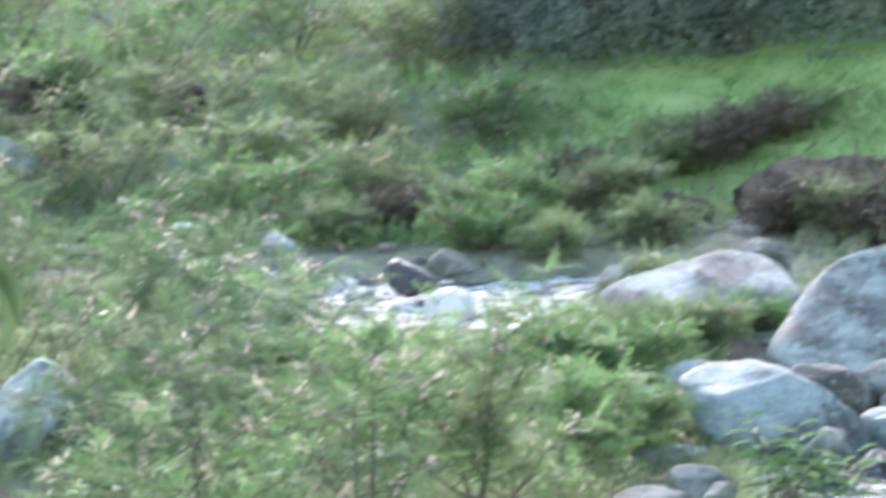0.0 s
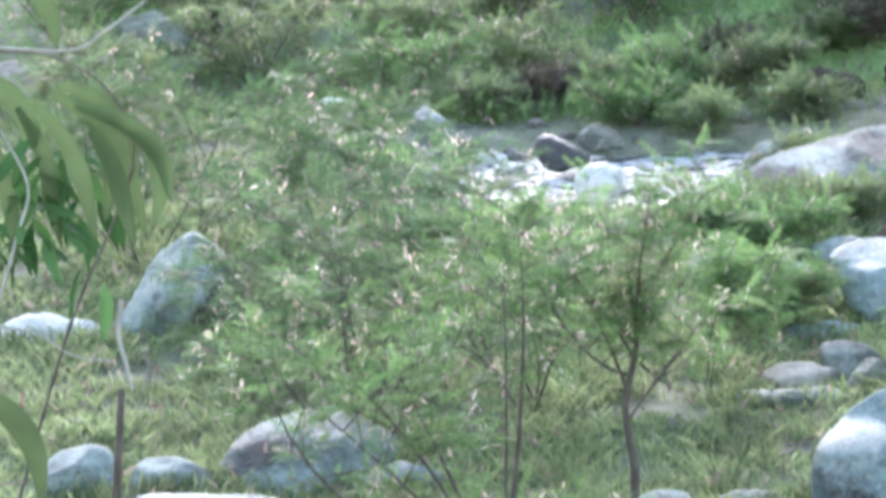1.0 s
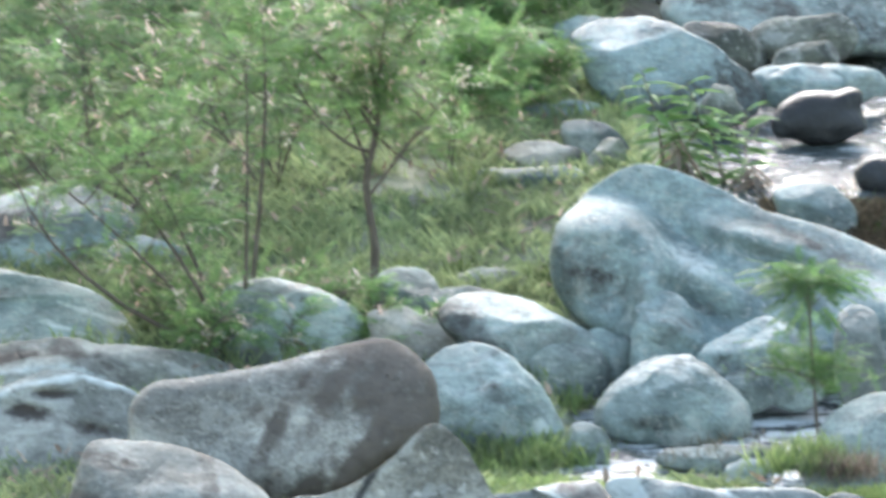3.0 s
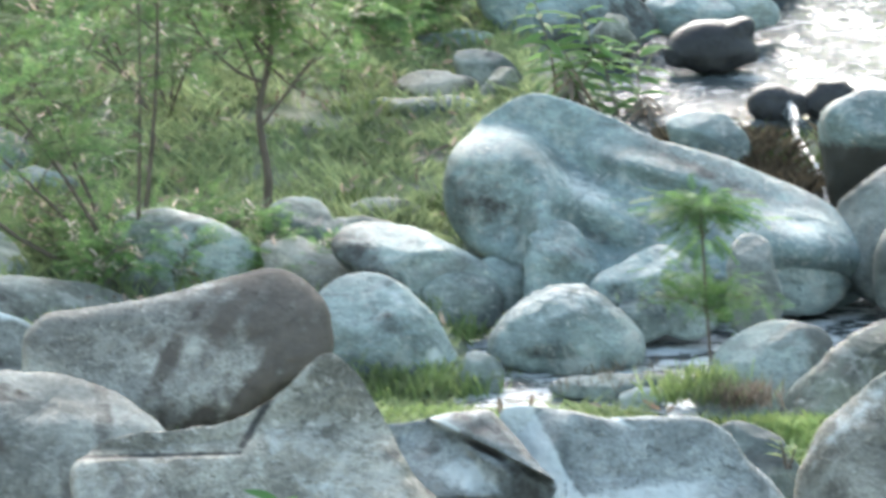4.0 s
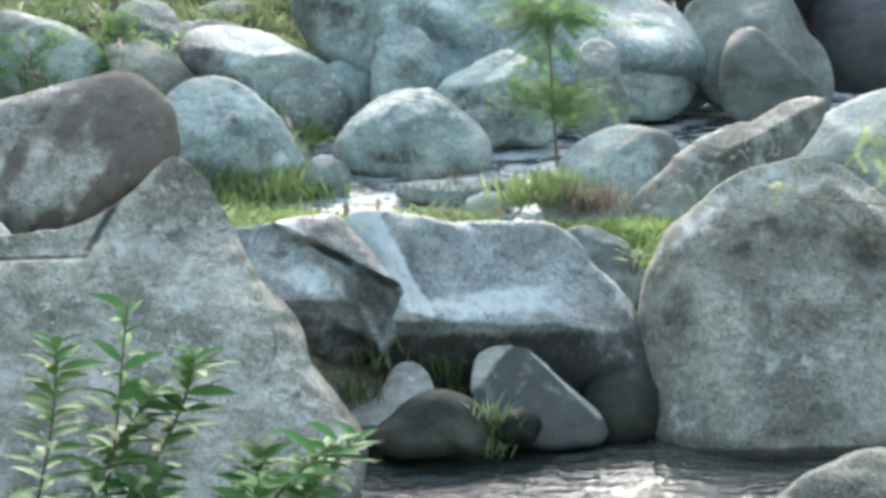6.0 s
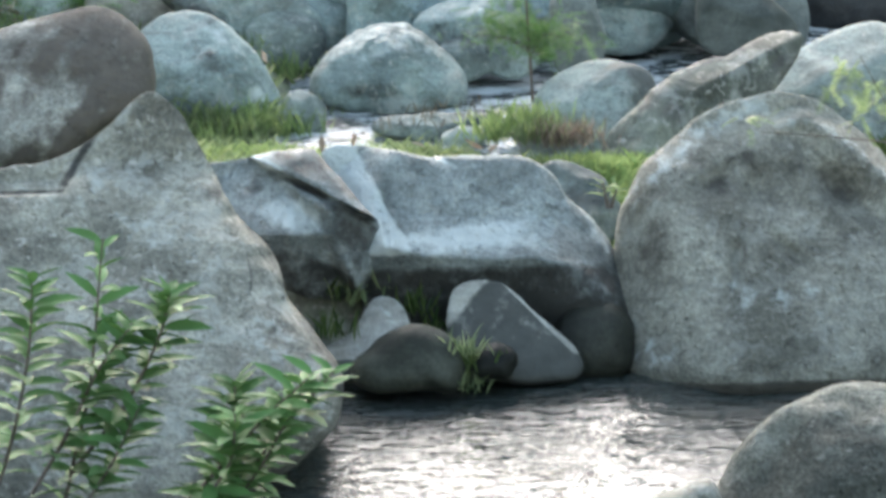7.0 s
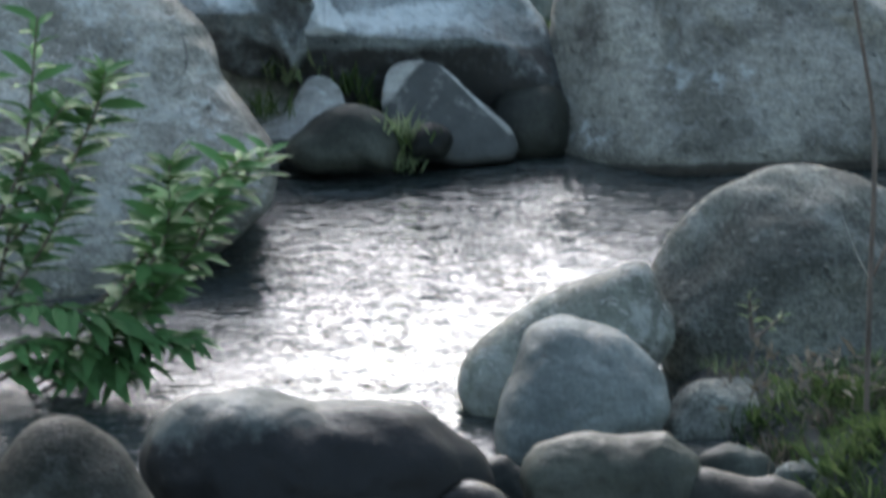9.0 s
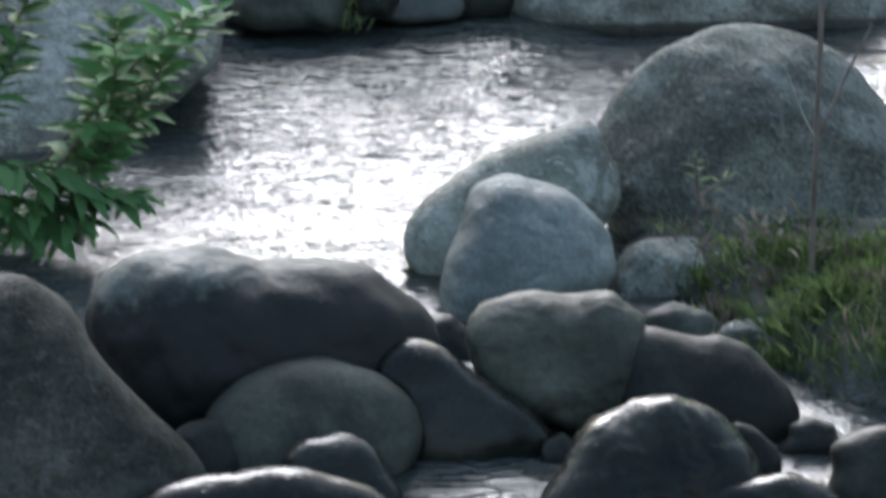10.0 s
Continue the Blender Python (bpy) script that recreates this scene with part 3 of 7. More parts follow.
def wedge_front(x, z):
    """A broad leaning face with a block cracked off its top and a ragged flank."""
    crease = z - 0.372 - 0.03 * np.sin(6 * x + 1) - 0.012 * np.sin(23 * x)
    f = 0.36 - 0.62 * z - 0.10 * np.maximum(crease, 0) + 0.25 * np.minimum(z + 0.30, 0)
    f = f - 0.028 * smooth(crease, 0.0, 0.06) - 0.05 * smooth(z, 0.36, 0.37) * smooth(x, -0.05, -0.09)
    flank = beside(x, z, 0.88, -0.42, 0.50, 0.34)
    steps = 0.030 * np.sin(14 * z + 2.0 * np.sin(9 * z)) + 0.014 * np.sin(41 * z) + 0.008 * np.sin(83 * z)
    f = soft_min(f, 0.34 - 0.62 * z + 1.2 * (flank + steps), 0.025)
    f = f - 0.05 * bulge(x, z, -0.1, 0.05, 0.25, 0.13, 20) + 0.03 * bulge(x, z, 0.3, 0.2, 0.2, 0.1, -30)
    return f


def wedge_stain_and_shade(x, z):
    flank = beside(x, z, 0.88, -0.42, 0.50, 0.34)
    # shade of the ragged flank is painted here, that of the lower edge below
    edge = 0.55 * smooth(flank, 0.03, 0.0)
    crack = 0.8 * np.exp(-(beside(x, z, -0.07, 0.375, 0.03, 0.55) / 0.02) ** 2) * smooth(z, 0.37, 0.4) + 0.8 * np.exp(-((z - 0.372) / 0.01) ** 2) * smooth(x, -0.03, -0.08)
    seam = 0.65 * np.exp(-((x - 0.545 - 0.10 * (z - 0.1) - 0.01 * np.sin(30 * z)) / 0.010) ** 2) * smooth(z, -0.22, -0.12) * smooth(z, 0.22, 0.12)
    pale = 0.38 * bulge(x, z, 0.05, 0.42, 0.05, 0.09, -30) + 0.30 * bulge(x, z, 0.25, 0.22, 0.3, 0.10, -20) + 0.30 * bulge(x, z, 0.6, -0.15, 0.12, 0.2)
    return np.maximum.reduce([edge, crack, seam, 0.5 * bulge(x, z, 0.45, 0.36, 0.05, 0.05), 0.45 * bulge(x, z, 0.62, -0.55, 0.22, 0.12)]) - pale


def egg_front(x, z):
    """A broad rounded front with hollows, a bright crest and a flat flank."""
    f = 0.34 - 0.45 * z - 0.25 * np.maximum(z - 0.35, 0) + 0.10 * np.minimum(z + 0.3, 0) - 0.10 * np.maximum(x, 0) ** 2
    f = soft_min(f, 0.30 + 1.1 * (x + 0.56) - 0.1 * z, 0.05)
    crest = np.where(x < -0.05, beside(x, z, -0.2, 0.46, -0.05, 0.545), beside(x, z, -0.05, 0.545, 0.45, 0.10))
    f = f - 0.35 * np.maximum(crest, 0) - 0.08 * np.exp(-((crest + 0.14) / 0.08) ** 2) * smooth(x, -0.16, 0.05)
    f = f + 0.012 * np.exp(-((crest + 0.012) / 0.03) ** 2) * smooth(x, -0.22, -0.05)
    f = f - 0.075 * bulge(x, z, -0.36, 0.31, 0.09, 0.06, 35) - 0.07 * bulge(x, z, -0.24, 0.27, 0.05, 0.10, -12)
    f = f - 0.05 * bulge(x, z, -0.335, 0.03, 0.025, 0.075) - 0.05 * bulge(x, z, -0.15, 0.05, 0.10, 0.03, -50) - 0.025 * bulge(x, z, -0.08, 0.20, 0.05, 0.12, 25)
    f = f + 0.035 * along(x, z, EGG_RIDGE, 0.035) + 0.022 * along(x, z, EGG_FOLD, 0.03) - 0.05 * bulge(x, z, 0.07, 0.27, 0.12, 0.06, -35) - 0.03 * bulge(x, z, -0.16, 0.22, 0.05, 0.11, 25)
    f = f + 0.015 * along(x, z, EGG_RIM, 0.05)
    return f + 0.06 * bulge(x, z, -0.66, -0.36, 0.14, 0.07)


def along(x, z, points, width):
    """1 on a line of points, falling off to its sides."""
    best = np.full(np.shape(x), 9.0)
    for (x0, z0), (x1, z1) in zip(points[:-1], points[1:]):
        ln2 = (x1 - x0) ** 2 + (z1 - z0) ** 2
        k = np.clip(((x - x0) * (x1 - x0) + (z - z0) * (z1 - z0)) / ln2, 0, 1)
        best = np.minimum(best, np.hypot(x - x0 - k * (x1 - x0), z - z0 - k * (z1 - z0)))
    return np.exp(-(best / width) ** 2)


EGG_RIDGE = ((-0.144, 0.50), (-0.02, 0.53), (0.16, 0.39), (0.27, 0.26))
EGG_FOLD = ((-0.106, 0.406), (-0.02, 0.222), (0.11, 0.144), (0.30, 0.10))
EGG_RIM = ((-0.66, 0.24), (-0.55, 0.37), (-0.42, 0.47), (-0.20, 0.585))


def egg_shade(x, z):
    # shade in hollows, dents and flank and light on ridges, put into the colour
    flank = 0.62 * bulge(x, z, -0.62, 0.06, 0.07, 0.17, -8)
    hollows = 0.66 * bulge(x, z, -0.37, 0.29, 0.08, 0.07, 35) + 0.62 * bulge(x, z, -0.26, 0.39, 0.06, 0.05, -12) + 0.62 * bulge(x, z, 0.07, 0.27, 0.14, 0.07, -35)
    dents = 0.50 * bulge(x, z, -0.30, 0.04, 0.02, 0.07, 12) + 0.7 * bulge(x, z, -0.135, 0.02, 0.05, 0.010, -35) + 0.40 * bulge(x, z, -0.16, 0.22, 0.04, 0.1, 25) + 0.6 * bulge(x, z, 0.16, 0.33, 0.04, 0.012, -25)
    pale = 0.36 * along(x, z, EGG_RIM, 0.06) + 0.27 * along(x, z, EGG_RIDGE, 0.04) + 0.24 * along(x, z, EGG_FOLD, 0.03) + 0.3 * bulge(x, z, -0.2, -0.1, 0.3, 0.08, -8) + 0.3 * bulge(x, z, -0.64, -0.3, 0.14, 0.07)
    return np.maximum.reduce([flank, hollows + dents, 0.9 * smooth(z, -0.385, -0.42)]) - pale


def hollowed_front(x, z):
    """A knob on a sloping flank, a winding valley beside it, and a ribbed tail that overhangs."""
    f = 0.24 - 0.55 * z - 0.06 * np.abs(x) + 0.9 * np.minimum(z + 0.30, 0)
    knob = 1 / (1 + np.exp((np.hypot((x + 0.60) / 0.27, (z - 0.09) / 0.27) - 1) * 9))
    f = f + 0.22 * knob + 0.75 * np.minimum(z - 0.22, 0) * smooth(x, -0.42, -0.56) * smooth(z, -0.25, -0.05)
    f = f - 0.09 * bulge(x, z, -0.31, 0.30, 0.06, 0.12, 25) - 0.07 * bulge(x, z, -0.22, 0.17, 0.05, 0.10, 50)
    f = f + 0.08 * bulge(x, z, -0.16, 0.02, 0.16, 0.06, -35) - 0.08 * bulge(x, z, -0.20, -0.11, 0.20, 0.05, -30)
    f = f + 0.07 * bulge(x, z, 0.02, 0.19, 0.22, 0.05, -16) - 0.07 * bulge(x, z, 0.27, 0.02, 0.28, 0.05, -24)
    f = f + 0.18 * bulge(x, z, 0.70, -0.16, 0.28, 0.12, -16) + 1.3 * np.minimum(z + 0.20 + 0.05 * x, 0) * smooth(x, 0.30, 0.60)
    return f + 0.020 * np.sin(30 * x + 17 * z + 2 * np.sin(6 * x)) * bulge(x, z, 0.62, -0.06, 0.30, 0.12)


def hollowed_shade(x, z):
    # painted shade: under the knob, in the valleys and below the tail
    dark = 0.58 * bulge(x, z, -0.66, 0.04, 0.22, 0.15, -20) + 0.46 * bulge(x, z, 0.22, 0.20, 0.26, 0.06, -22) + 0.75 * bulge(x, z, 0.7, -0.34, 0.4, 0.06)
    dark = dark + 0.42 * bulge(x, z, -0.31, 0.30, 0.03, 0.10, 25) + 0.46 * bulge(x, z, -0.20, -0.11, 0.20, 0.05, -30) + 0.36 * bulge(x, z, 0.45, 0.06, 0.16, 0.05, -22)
    # painted highlights on the middle swath, the tail and the knob
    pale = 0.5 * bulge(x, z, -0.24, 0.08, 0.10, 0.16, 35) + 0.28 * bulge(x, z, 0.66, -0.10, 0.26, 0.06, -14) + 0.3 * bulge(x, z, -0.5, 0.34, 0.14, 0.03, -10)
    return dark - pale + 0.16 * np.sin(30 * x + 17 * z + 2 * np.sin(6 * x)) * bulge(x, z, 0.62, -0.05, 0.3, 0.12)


def patched_front(x, z):
    f = 0.30 - 0.25 * z - 1.6 * np.maximum(z - 0.12, 0) ** 2 - 0.5 * bulge(x, z, 0.3, -0.32, 0.6, 0.12) * 0.2
    return soft_min(f, 0.30 - 0.9 * beside(x, z, 0.70, 0.02, 0.55, 0.28) * -1.0, 0.06) - 0.02 * bulge(x, z, -0.12, 0.08, 0.1, 0.2)


def patched_stain(x, z):
    brown = 0.47 * smooth(x - 0.25 * z + 0.05 * np.sin(17 * z), -0.20, 0.10) + 0.30 * smooth(x + 0.5 * z, 0.30, 0.56)
    brown = brown + 0.25 * bulge(x, z, 0.22, 0.14, 0.08, 0.06, 30) + 0.22 * bulge(x, z, 0.02, -0.05, 0.07, 0.10) + 0.2 * bulge(x, z, -0.35, 0.1, 0.12, 0.05)
    blotch = 0.13 * np.sin(23 * x + 9 * z) * np.sin(19 * z - 11 * x + 1.2) + 0.12 * np.sin(47 * x - 31 * z)
    pale = 0.30 * bulge(x, z, 0.27, -0.02, 0.12, 0.06, 20) + 0.30 * bulge(x, z, 0.12, -0.14, 0.10, 0.05)
    return np.maximum(brown + blotch * smooth(x, -0.3, 0.0) - pale + 0.25 * smooth(beside(x, z, 0.13, -0.24, 0.66, 0.06), 0.10, 0.02) * smooth(x, 0.0, 0.1), 0)


def banded_stain(x, z):
    u = 0.75 * x + 0.66 * z
    w = 0.66 * x - 0.75 * z
    return 0.52 * smooth(np.sin(31 * u + 2.6 * np.sin(8 * w) + 1.0) + 0.6 * np.sin(13 * w + 7 * u), 0.0, 1.4) + 0.25 * bulge(x, z, -0.35, -0.05, 0.2, 0.3)


def shoulder_tone(x, z):
    """Darkens the smooth boulder to black, below and beyond its grey shoulder."""
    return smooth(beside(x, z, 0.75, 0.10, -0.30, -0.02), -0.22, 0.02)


VEIN = ((-0.45, 0.10), (-0.13, 0.238), (0.152, 0.285), (0.402, 0.211), (0.60, 0.02))


def veined_front(x, z):
    """A humped face with lens-shaped hollows under a pale winding ridge."""
    f = 0.17 - 0.45 * z - 0.10 * np.abs(x) + 0.030 * along(x, z, VEIN, 0.03)
    return f - 0.035 * bulge(x, z, 0.01, 0.215, 0.10, 0.022, -4) - 0.05 * bulge(x, z, -0.07, 0.14, 0.11, 0.035, -6) - 0.04 * bulge(x, z, 0.21, 0.06, 0.10, 0.03, -14)


def veined_stain(x, z):
    # darkest on the carved hollows, palest along the ridge
    dark = 0.85 * bulge(x, z, 0.01, 0.215, 0.12, 0.024, -4) + 0.85 * bulge(x, z, -0.07, 0.14, 0.13, 0.04, -6) + 0.75 * bulge(x, z, 0.21, 0.06, 0.13, 0.035, -14)
    dark = dark + 0.6 * bulge(x, z, -0.25, -0.02, 0.12, 0.05, 10) + 0.5 * bulge(x, z, 0.05, -0.06, 0.16, 0.04, -10) + 0.2 * np.sin(22 * z + 5 * x + 2 * np.sin(4 * x)) * smooth(z, 0.15, 0.0)
    return dark - 0.55 * along(x, z, VEIN, 0.03)


def smoky_stain(x, z):
    """Dark brown weathering along the upper edge, torn by pale streaks."""
    dark = 0.80 * bulge(x, z, -0.46, 0.10, 0.20, 0.07, 4) + 0.75 * bulge(x, z, -0.17, 0.12, 0.13, 0.03, 8) + 0.55 * bulge(x, z, 0.10, 0.13, 0.20, 0.03, -6) + 0.5 * bulge(x, z, 0.26, 0.07, 0.07, 0.03, -20)
    return dark - 0.45 * along(x, z, ((-0.5, 0.02), (-0.15, 0.07), (0.05, 0.09), (0.25, 0.03)), 0.022) - 0.3 * bulge(x, z, 0.04, 0.01, 0.2, 0.04, -10)


def hump_front(x, z):
    return 0.10 - 0.40 * z - 0.15 * np.abs(x)


def hump_stain(x, z):
    """A pale dry shoulder and a thin pale edge round a dark damp face."""
    face = smooth(beside(x, z, -0.20, 0.04, -0.05, 0.20), 0.02, -0.02) * 0.74
    rim = smooth(beside(x, z, 0.253, -0.075, 0.054, 0.139), 0.0, 0.010)
    return np.maximum(face * rim, 0.95 * smooth(z + 0.03 * np.sin(9 * x), -0.03, -0.07)) - 0.15 * (1 - face * rim) * smooth(z, -0.03, 0.02)


def cup_stain(x, z):
    return 0.95 * smooth(z, -0.02, -0.05) - 0.2 * smooth(z, -0.04, -0.01)


PEBBLE = {}


def cobbles(count, box, size, seed, material, label, where):
    """Loose small stones on the ground, each a thing of its own on one of a few shared meshes."""
    rnd = np.random.default_rng(seed)
    d, faces = ball(2)
    if material not in PEBBLE:
        PEBBLE[material] = []
        for _ in range(9):
            lump = 1 + 0.16 * np.sin(d @ rnd.normal(0, 2.2, 3) + rnd.uniform(0, 6)) + 0.1 * np.sin(d @ rnd.normal(0, 4, 3))
            c = d * lump[:, None] * np.array((rnd.uniform(0.9, 1.5), rnd.uniform(0.7, 1.2), rnd.uniform(0.45, 0.85)))
            PEBBLE[material].append(mesh_of("river_stone", c, faces))
            PEBBLE[material][-1].materials.append(material)
    x, y = rnd.uniform(box[0], box[1], count), rnd.uniform(box[2], box[3], count)
    k = where(x, y)
    for px, py, pz in zip(x[k], y[k], land(x[k], y[k])):
        s = float(size * rnd.uniform(0.4, 1.0) ** 1.5)
        ob = new("river_stone", PEBBLE[material][rnd.integers(0, 9)])
        ob.matrix_world = pose(px, py, float(pz) + 0.15 * s, rnd.uniform(-15, 15), rnd.uniform(-15, 15), rnd.uniform(0, 360)) @ Matrix.Scale(s, 4)
        tagged(ob, label, "stone", "river stones")


boulder("boulder", (0.197, 12.592, 0.219), (0.317, 0.242, 0.247, 0.333, 0.392, 0.357, 0.293, 0.281, 0.382, 0.49, 0.497, 0.458, 0.484, 0.51), 0.162, 20.8, 0.3, 2.5, 4, 1, m_mossy, "dark grey-brown boulder with faint mossy streaks", facets=0)
boulder("boulder", (0.744, 13.177, 0.241), (0.579, 0.492, 0.405, 0.316, 0.251, 0.218, 0.208, 0.21, 0.219, 0.237, 0.258, 0.29, 0.334, 0.369, 0.384, 0.389, 0.374, 0.356, 0.348, 0.331, 0.331, 0.309, 0.293, 0.296, 0.315, 0.342, 0.381, 0.451, 0.537, 0.59), 0.269, 19.8, 0.25, 2.5, 5, 2, m_dim_grey, "smooth rounded boulder, grey shoulder and black lower side", facets=0, stain=shoulder_tone)
boulder("boulder", (0.949, 12.797, 0.110), (0.295, 0.235, 0.185, 0.174, 0.169, 0.187, 0.231, 0.292, 0.313, 0.276, 0.238, 0.238, 0.254, 0.296), 0.149, 20.9, 0.25, 2.5, 4, 3, m_damp, "damp greenish grey river boulder, smooth and rounded", facets=0)
boulder("river_stone", (0.664, 12.698, 0.069), (0.09, 0.09, 0.09, 0.09, 0.082, 0.089, 0.099, 0.09, 0.124, 0.122, 0.125, 0.141, 0.125, 0.127), 0.072, 21.2, 0.25, 2.5, 4, 4, m_wet, "wet dark grey river boulder, smooth and rounded", facets=0)
boulder("river_stone", (1.321, 12.914, 0.117), (0.182, 0.125, 0.109, 0.123, 0.163, 0.209, 0.221, 0.159, 0.176, 0.206, 0.221, 0.22, 0.251, 0.326), 0.116, 20.6, 0.25, 2.5, 4, 5, m_wetcap, "dark grey river boulder with a wet shining crest", facets=0)
boulder("boulder", (1.699, 13.072, 0.171), (0.208, 0.211, 0.218, 0.204, 0.199, 0.179, 0.175, 0.184, 0.211, 0.248, 0.294, 0.305, 0.287, 0.27, 0.238, 0.225, 0.201, 0.197, 0.194, 0.199, 0.221, 0.22, 0.225, 0.211), 0.159, 20.1, 0.2, 2.5, 5, 6, m_damp, "damp greenish grey river boulder, smooth and rounded", facets=0)
boulder("boulder", (2.053, 12.967, 0.095), (0.233, 0.202, 0.185, 0.181, 0.168, 0.164, 0.153, 0.165, 0.203, 0.26, 0.282, 0.272, 0.263, 0.255, 0.242, 0.206, 0.192, 0.182, 0.17, 0.178, 0.202, 0.259, 0.27, 0.268), 0.123, 20.5, 0.25, 2.5, 4, 7, m_wet, "wet dark grey river boulder, smooth and rounded", facets=0)
boulder("boulder", (1.822, 12.351, 0.117), (0.275, 0.241, 0.227, 0.214, 0.205, 0.188, 0.186, 0.188, 0.207, 0.223, 0.254, 0.331, 0.353, 0.275, 0.244, 0.234, 0.24, 0.265, 0.316, 0.3), 0.152, 21.4, 0.25, 2.5, 5, 8, m_wetcap, "dark grey river boulder with a wet shining crest", facets=0)
boulder("river_stone", (2.136, 12.631, 0.055), (0.062, 0.047, 0.045, 0.053, 0.067, 0.085, 0.052, 0.044, 0.057, 0.086, 0.097, 0.092, 0.1, 0.081), 0.042, 21.1, 0.25, 2.5, 4, 9, m_wet, "wet dark grey river boulder, smooth and rounded", facets=0)
boulder("river_stone", (0.988, 12.513, 0.059), (0.148, 0.133, 0.122, 0.113, 0.106, 0.124, 0.142, 0.14, 0.19, 0.174, 0.145, 0.141, 0.159, 0.205), 0.102, 21.5, 0.25, 2.5, 4, 10, m_wetcap, "dark grey river boulder with a wet shining crest", facets=0)
boulder("boulder", (0.776, 12.266, 0.055), (0.353, 0.215, 0.149, 0.127, 0.12, 0.138, 0.214, 0.35, 0.256, 0.165, 0.142, 0.142, 0.166, 0.26), 0.120, 21.9, 0.25, 2.5, 4, 11, m_wetcap, "dark grey river boulder with a wet shining crest", facets=0)
boulder("river_stone", (2.094, 12.231, 0.043), (0.224, 0.157, 0.116, 0.088, 0.084, 0.1, 0.147, 0.234, 0.206, 0.126, 0.106, 0.104, 0.119, 0.177), 0.098, 21.8, 0.25, 2.5, 4, 12, m_wetcap, "dark grey river boulder with a wet shining crest", facets=0)
boulder("river_stone", (2.439, 12.398, 0.078), (0.123, 0.134, 0.124, 0.119, 0.114, 0.12, 0.141, 0.129, 0.165, 0.187, 0.16, 0.159, 0.183, 0.173), 0.089, 21.3, 0.25, 2.5, 4, 13, m_wet, "wet dark grey river boulder, smooth and rounded", facets=0)
boulder("river_stone", (0.664, 12.671, 0.033), (0.083, 0.047, 0.038, 0.035, 0.036, 0.045, 0.081, 0.072, 0.064, 0.05, 0.047, 0.052, 0.068, 0.087), 0.037, 21.4, 0.25, 2.5, 4, 14, m_wet, "wet dark grey river boulder, smooth and rounded", facets=0)
boulder("river_stone", (0.512, 12.600, 0.025), (0.063, 0.067, 0.061, 0.038, 0.032, 0.033, 0.044, 0.076, 0.088, 0.066, 0.06, 0.063, 0.062, 0.057), 0.036, 21.5, 0.25, 2.5, 4, 15, m_wet, "wet dark grey river boulder, smooth and rounded", facets=0)
boulder("river_stone", (1.619, 12.743, 0.026), (0.055, 0.043, 0.042, 0.043, 0.034, 0.035, 0.043, 0.048, 0.056, 0.062, 0.055, 0.057, 0.055, 0.051), 0.030, 21.2, 0.25, 2.5, 4, 16, m_wet, "wet dark grey river boulder, smooth and rounded", facets=0)
boulder("boulder", (2.396, 14.774, 0.251), (0.524, 0.485, 0.454, 0.41, 0.383, 0.368, 0.35, 0.338, 0.338, 0.351, 0.367, 0.394, 0.426, 0.45, 0.459, 0.481, 0.476, 0.439, 0.441, 0.457, 0.511, 0.535, 0.571, 0.554), 0.287, 17.6, 0.15, 2.5, 5, 17, m_grain, "coarse speckled dark granite boulder beside the pool")
boulder("boulder", (1.682, 14.440, 0.172), (0.324, 0.329, 0.334, 0.341, 0.243, 0.198, 0.17, 0.158, 0.161, 0.166, 0.185, 0.217, 0.278, 0.348, 0.378, 0.351, 0.298, 0.257, 0.24, 0.22, 0.224, 0.251, 0.277, 0.288), 0.139, 18.4, 0.3, 2.5, 4, 18, m_dark, "dark brownish grey river stone", facets=0)
boulder("boulder", (1.656, 14.066, 0.144), (0.275, 0.265, 0.241, 0.231, 0.22, 0.217, 0.22, 0.215, 0.215, 0.197, 0.184, 0.188, 0.207, 0.236, 0.28, 0.305, 0.286, 0.256, 0.207, 0.188, 0.199, 0.229, 0.271, 0.293), 0.180, 18.9, 0.35, 2.5, 5, 19, m_smooth, "dark brownish grey river stone", facets=0)
boulder("river_stone", (2.867, 16.838, -0.005), (0.155, 0.11, 0.091, 0.075, 0.076, 0.091, 0.114, 0.144, 0.155, 0.114, 0.105, 0.111, 0.138, 0.147), 0.073, 16.3, 0.25, 2.5, 4, 20, m_dark, "dark brownish grey river stone")
boulder("river_stone", (2.383, 14.212, 0.046), (0.103, 0.111, 0.088, 0.062, 0.056, 0.062, 0.076, 0.109, 0.145, 0.114, 0.094, 0.092, 0.095, 0.09), 0.059, 19.0, 0.25, 2.5, 4, 21, m_dark, "dark brownish grey river stone")
boulder("boulder", (2.679, 17.361, 0.294), (0.623, 0.55, 0.503, 0.471, 0.452, 0.452, 0.471, 0.502, 0.548, 0.597, 0.632, 0.648, 0.667, 0.678, 0.692, 0.721, 0.735, 0.734, 0.733, 0.758, 0.802, 0.828, 0.741, 0.64, 0.562, 0.519, 0.496, 0.486, 0.491, 0.514, 0.555, 0.631, 0.756, 0.747, 0.723, 0.674), 0.486, 15.0, 0.15, 5, 6, 22, m_egg, "pale grey boulder with lichen, hollows and a bright crest", relief=egg_front, stain=egg_shade)
boulder("river_stone", (1.922, 18.414, 0.307), (0.132, 0.119, 0.106, 0.107, 0.126, 0.159, 0.171, 0.117, 0.129, 0.157, 0.175, 0.227, 0.221, 0.196), 0.093, 14.2, 0.25, 2.5, 4, 23, m_grey, "mid grey weathered river boulder")
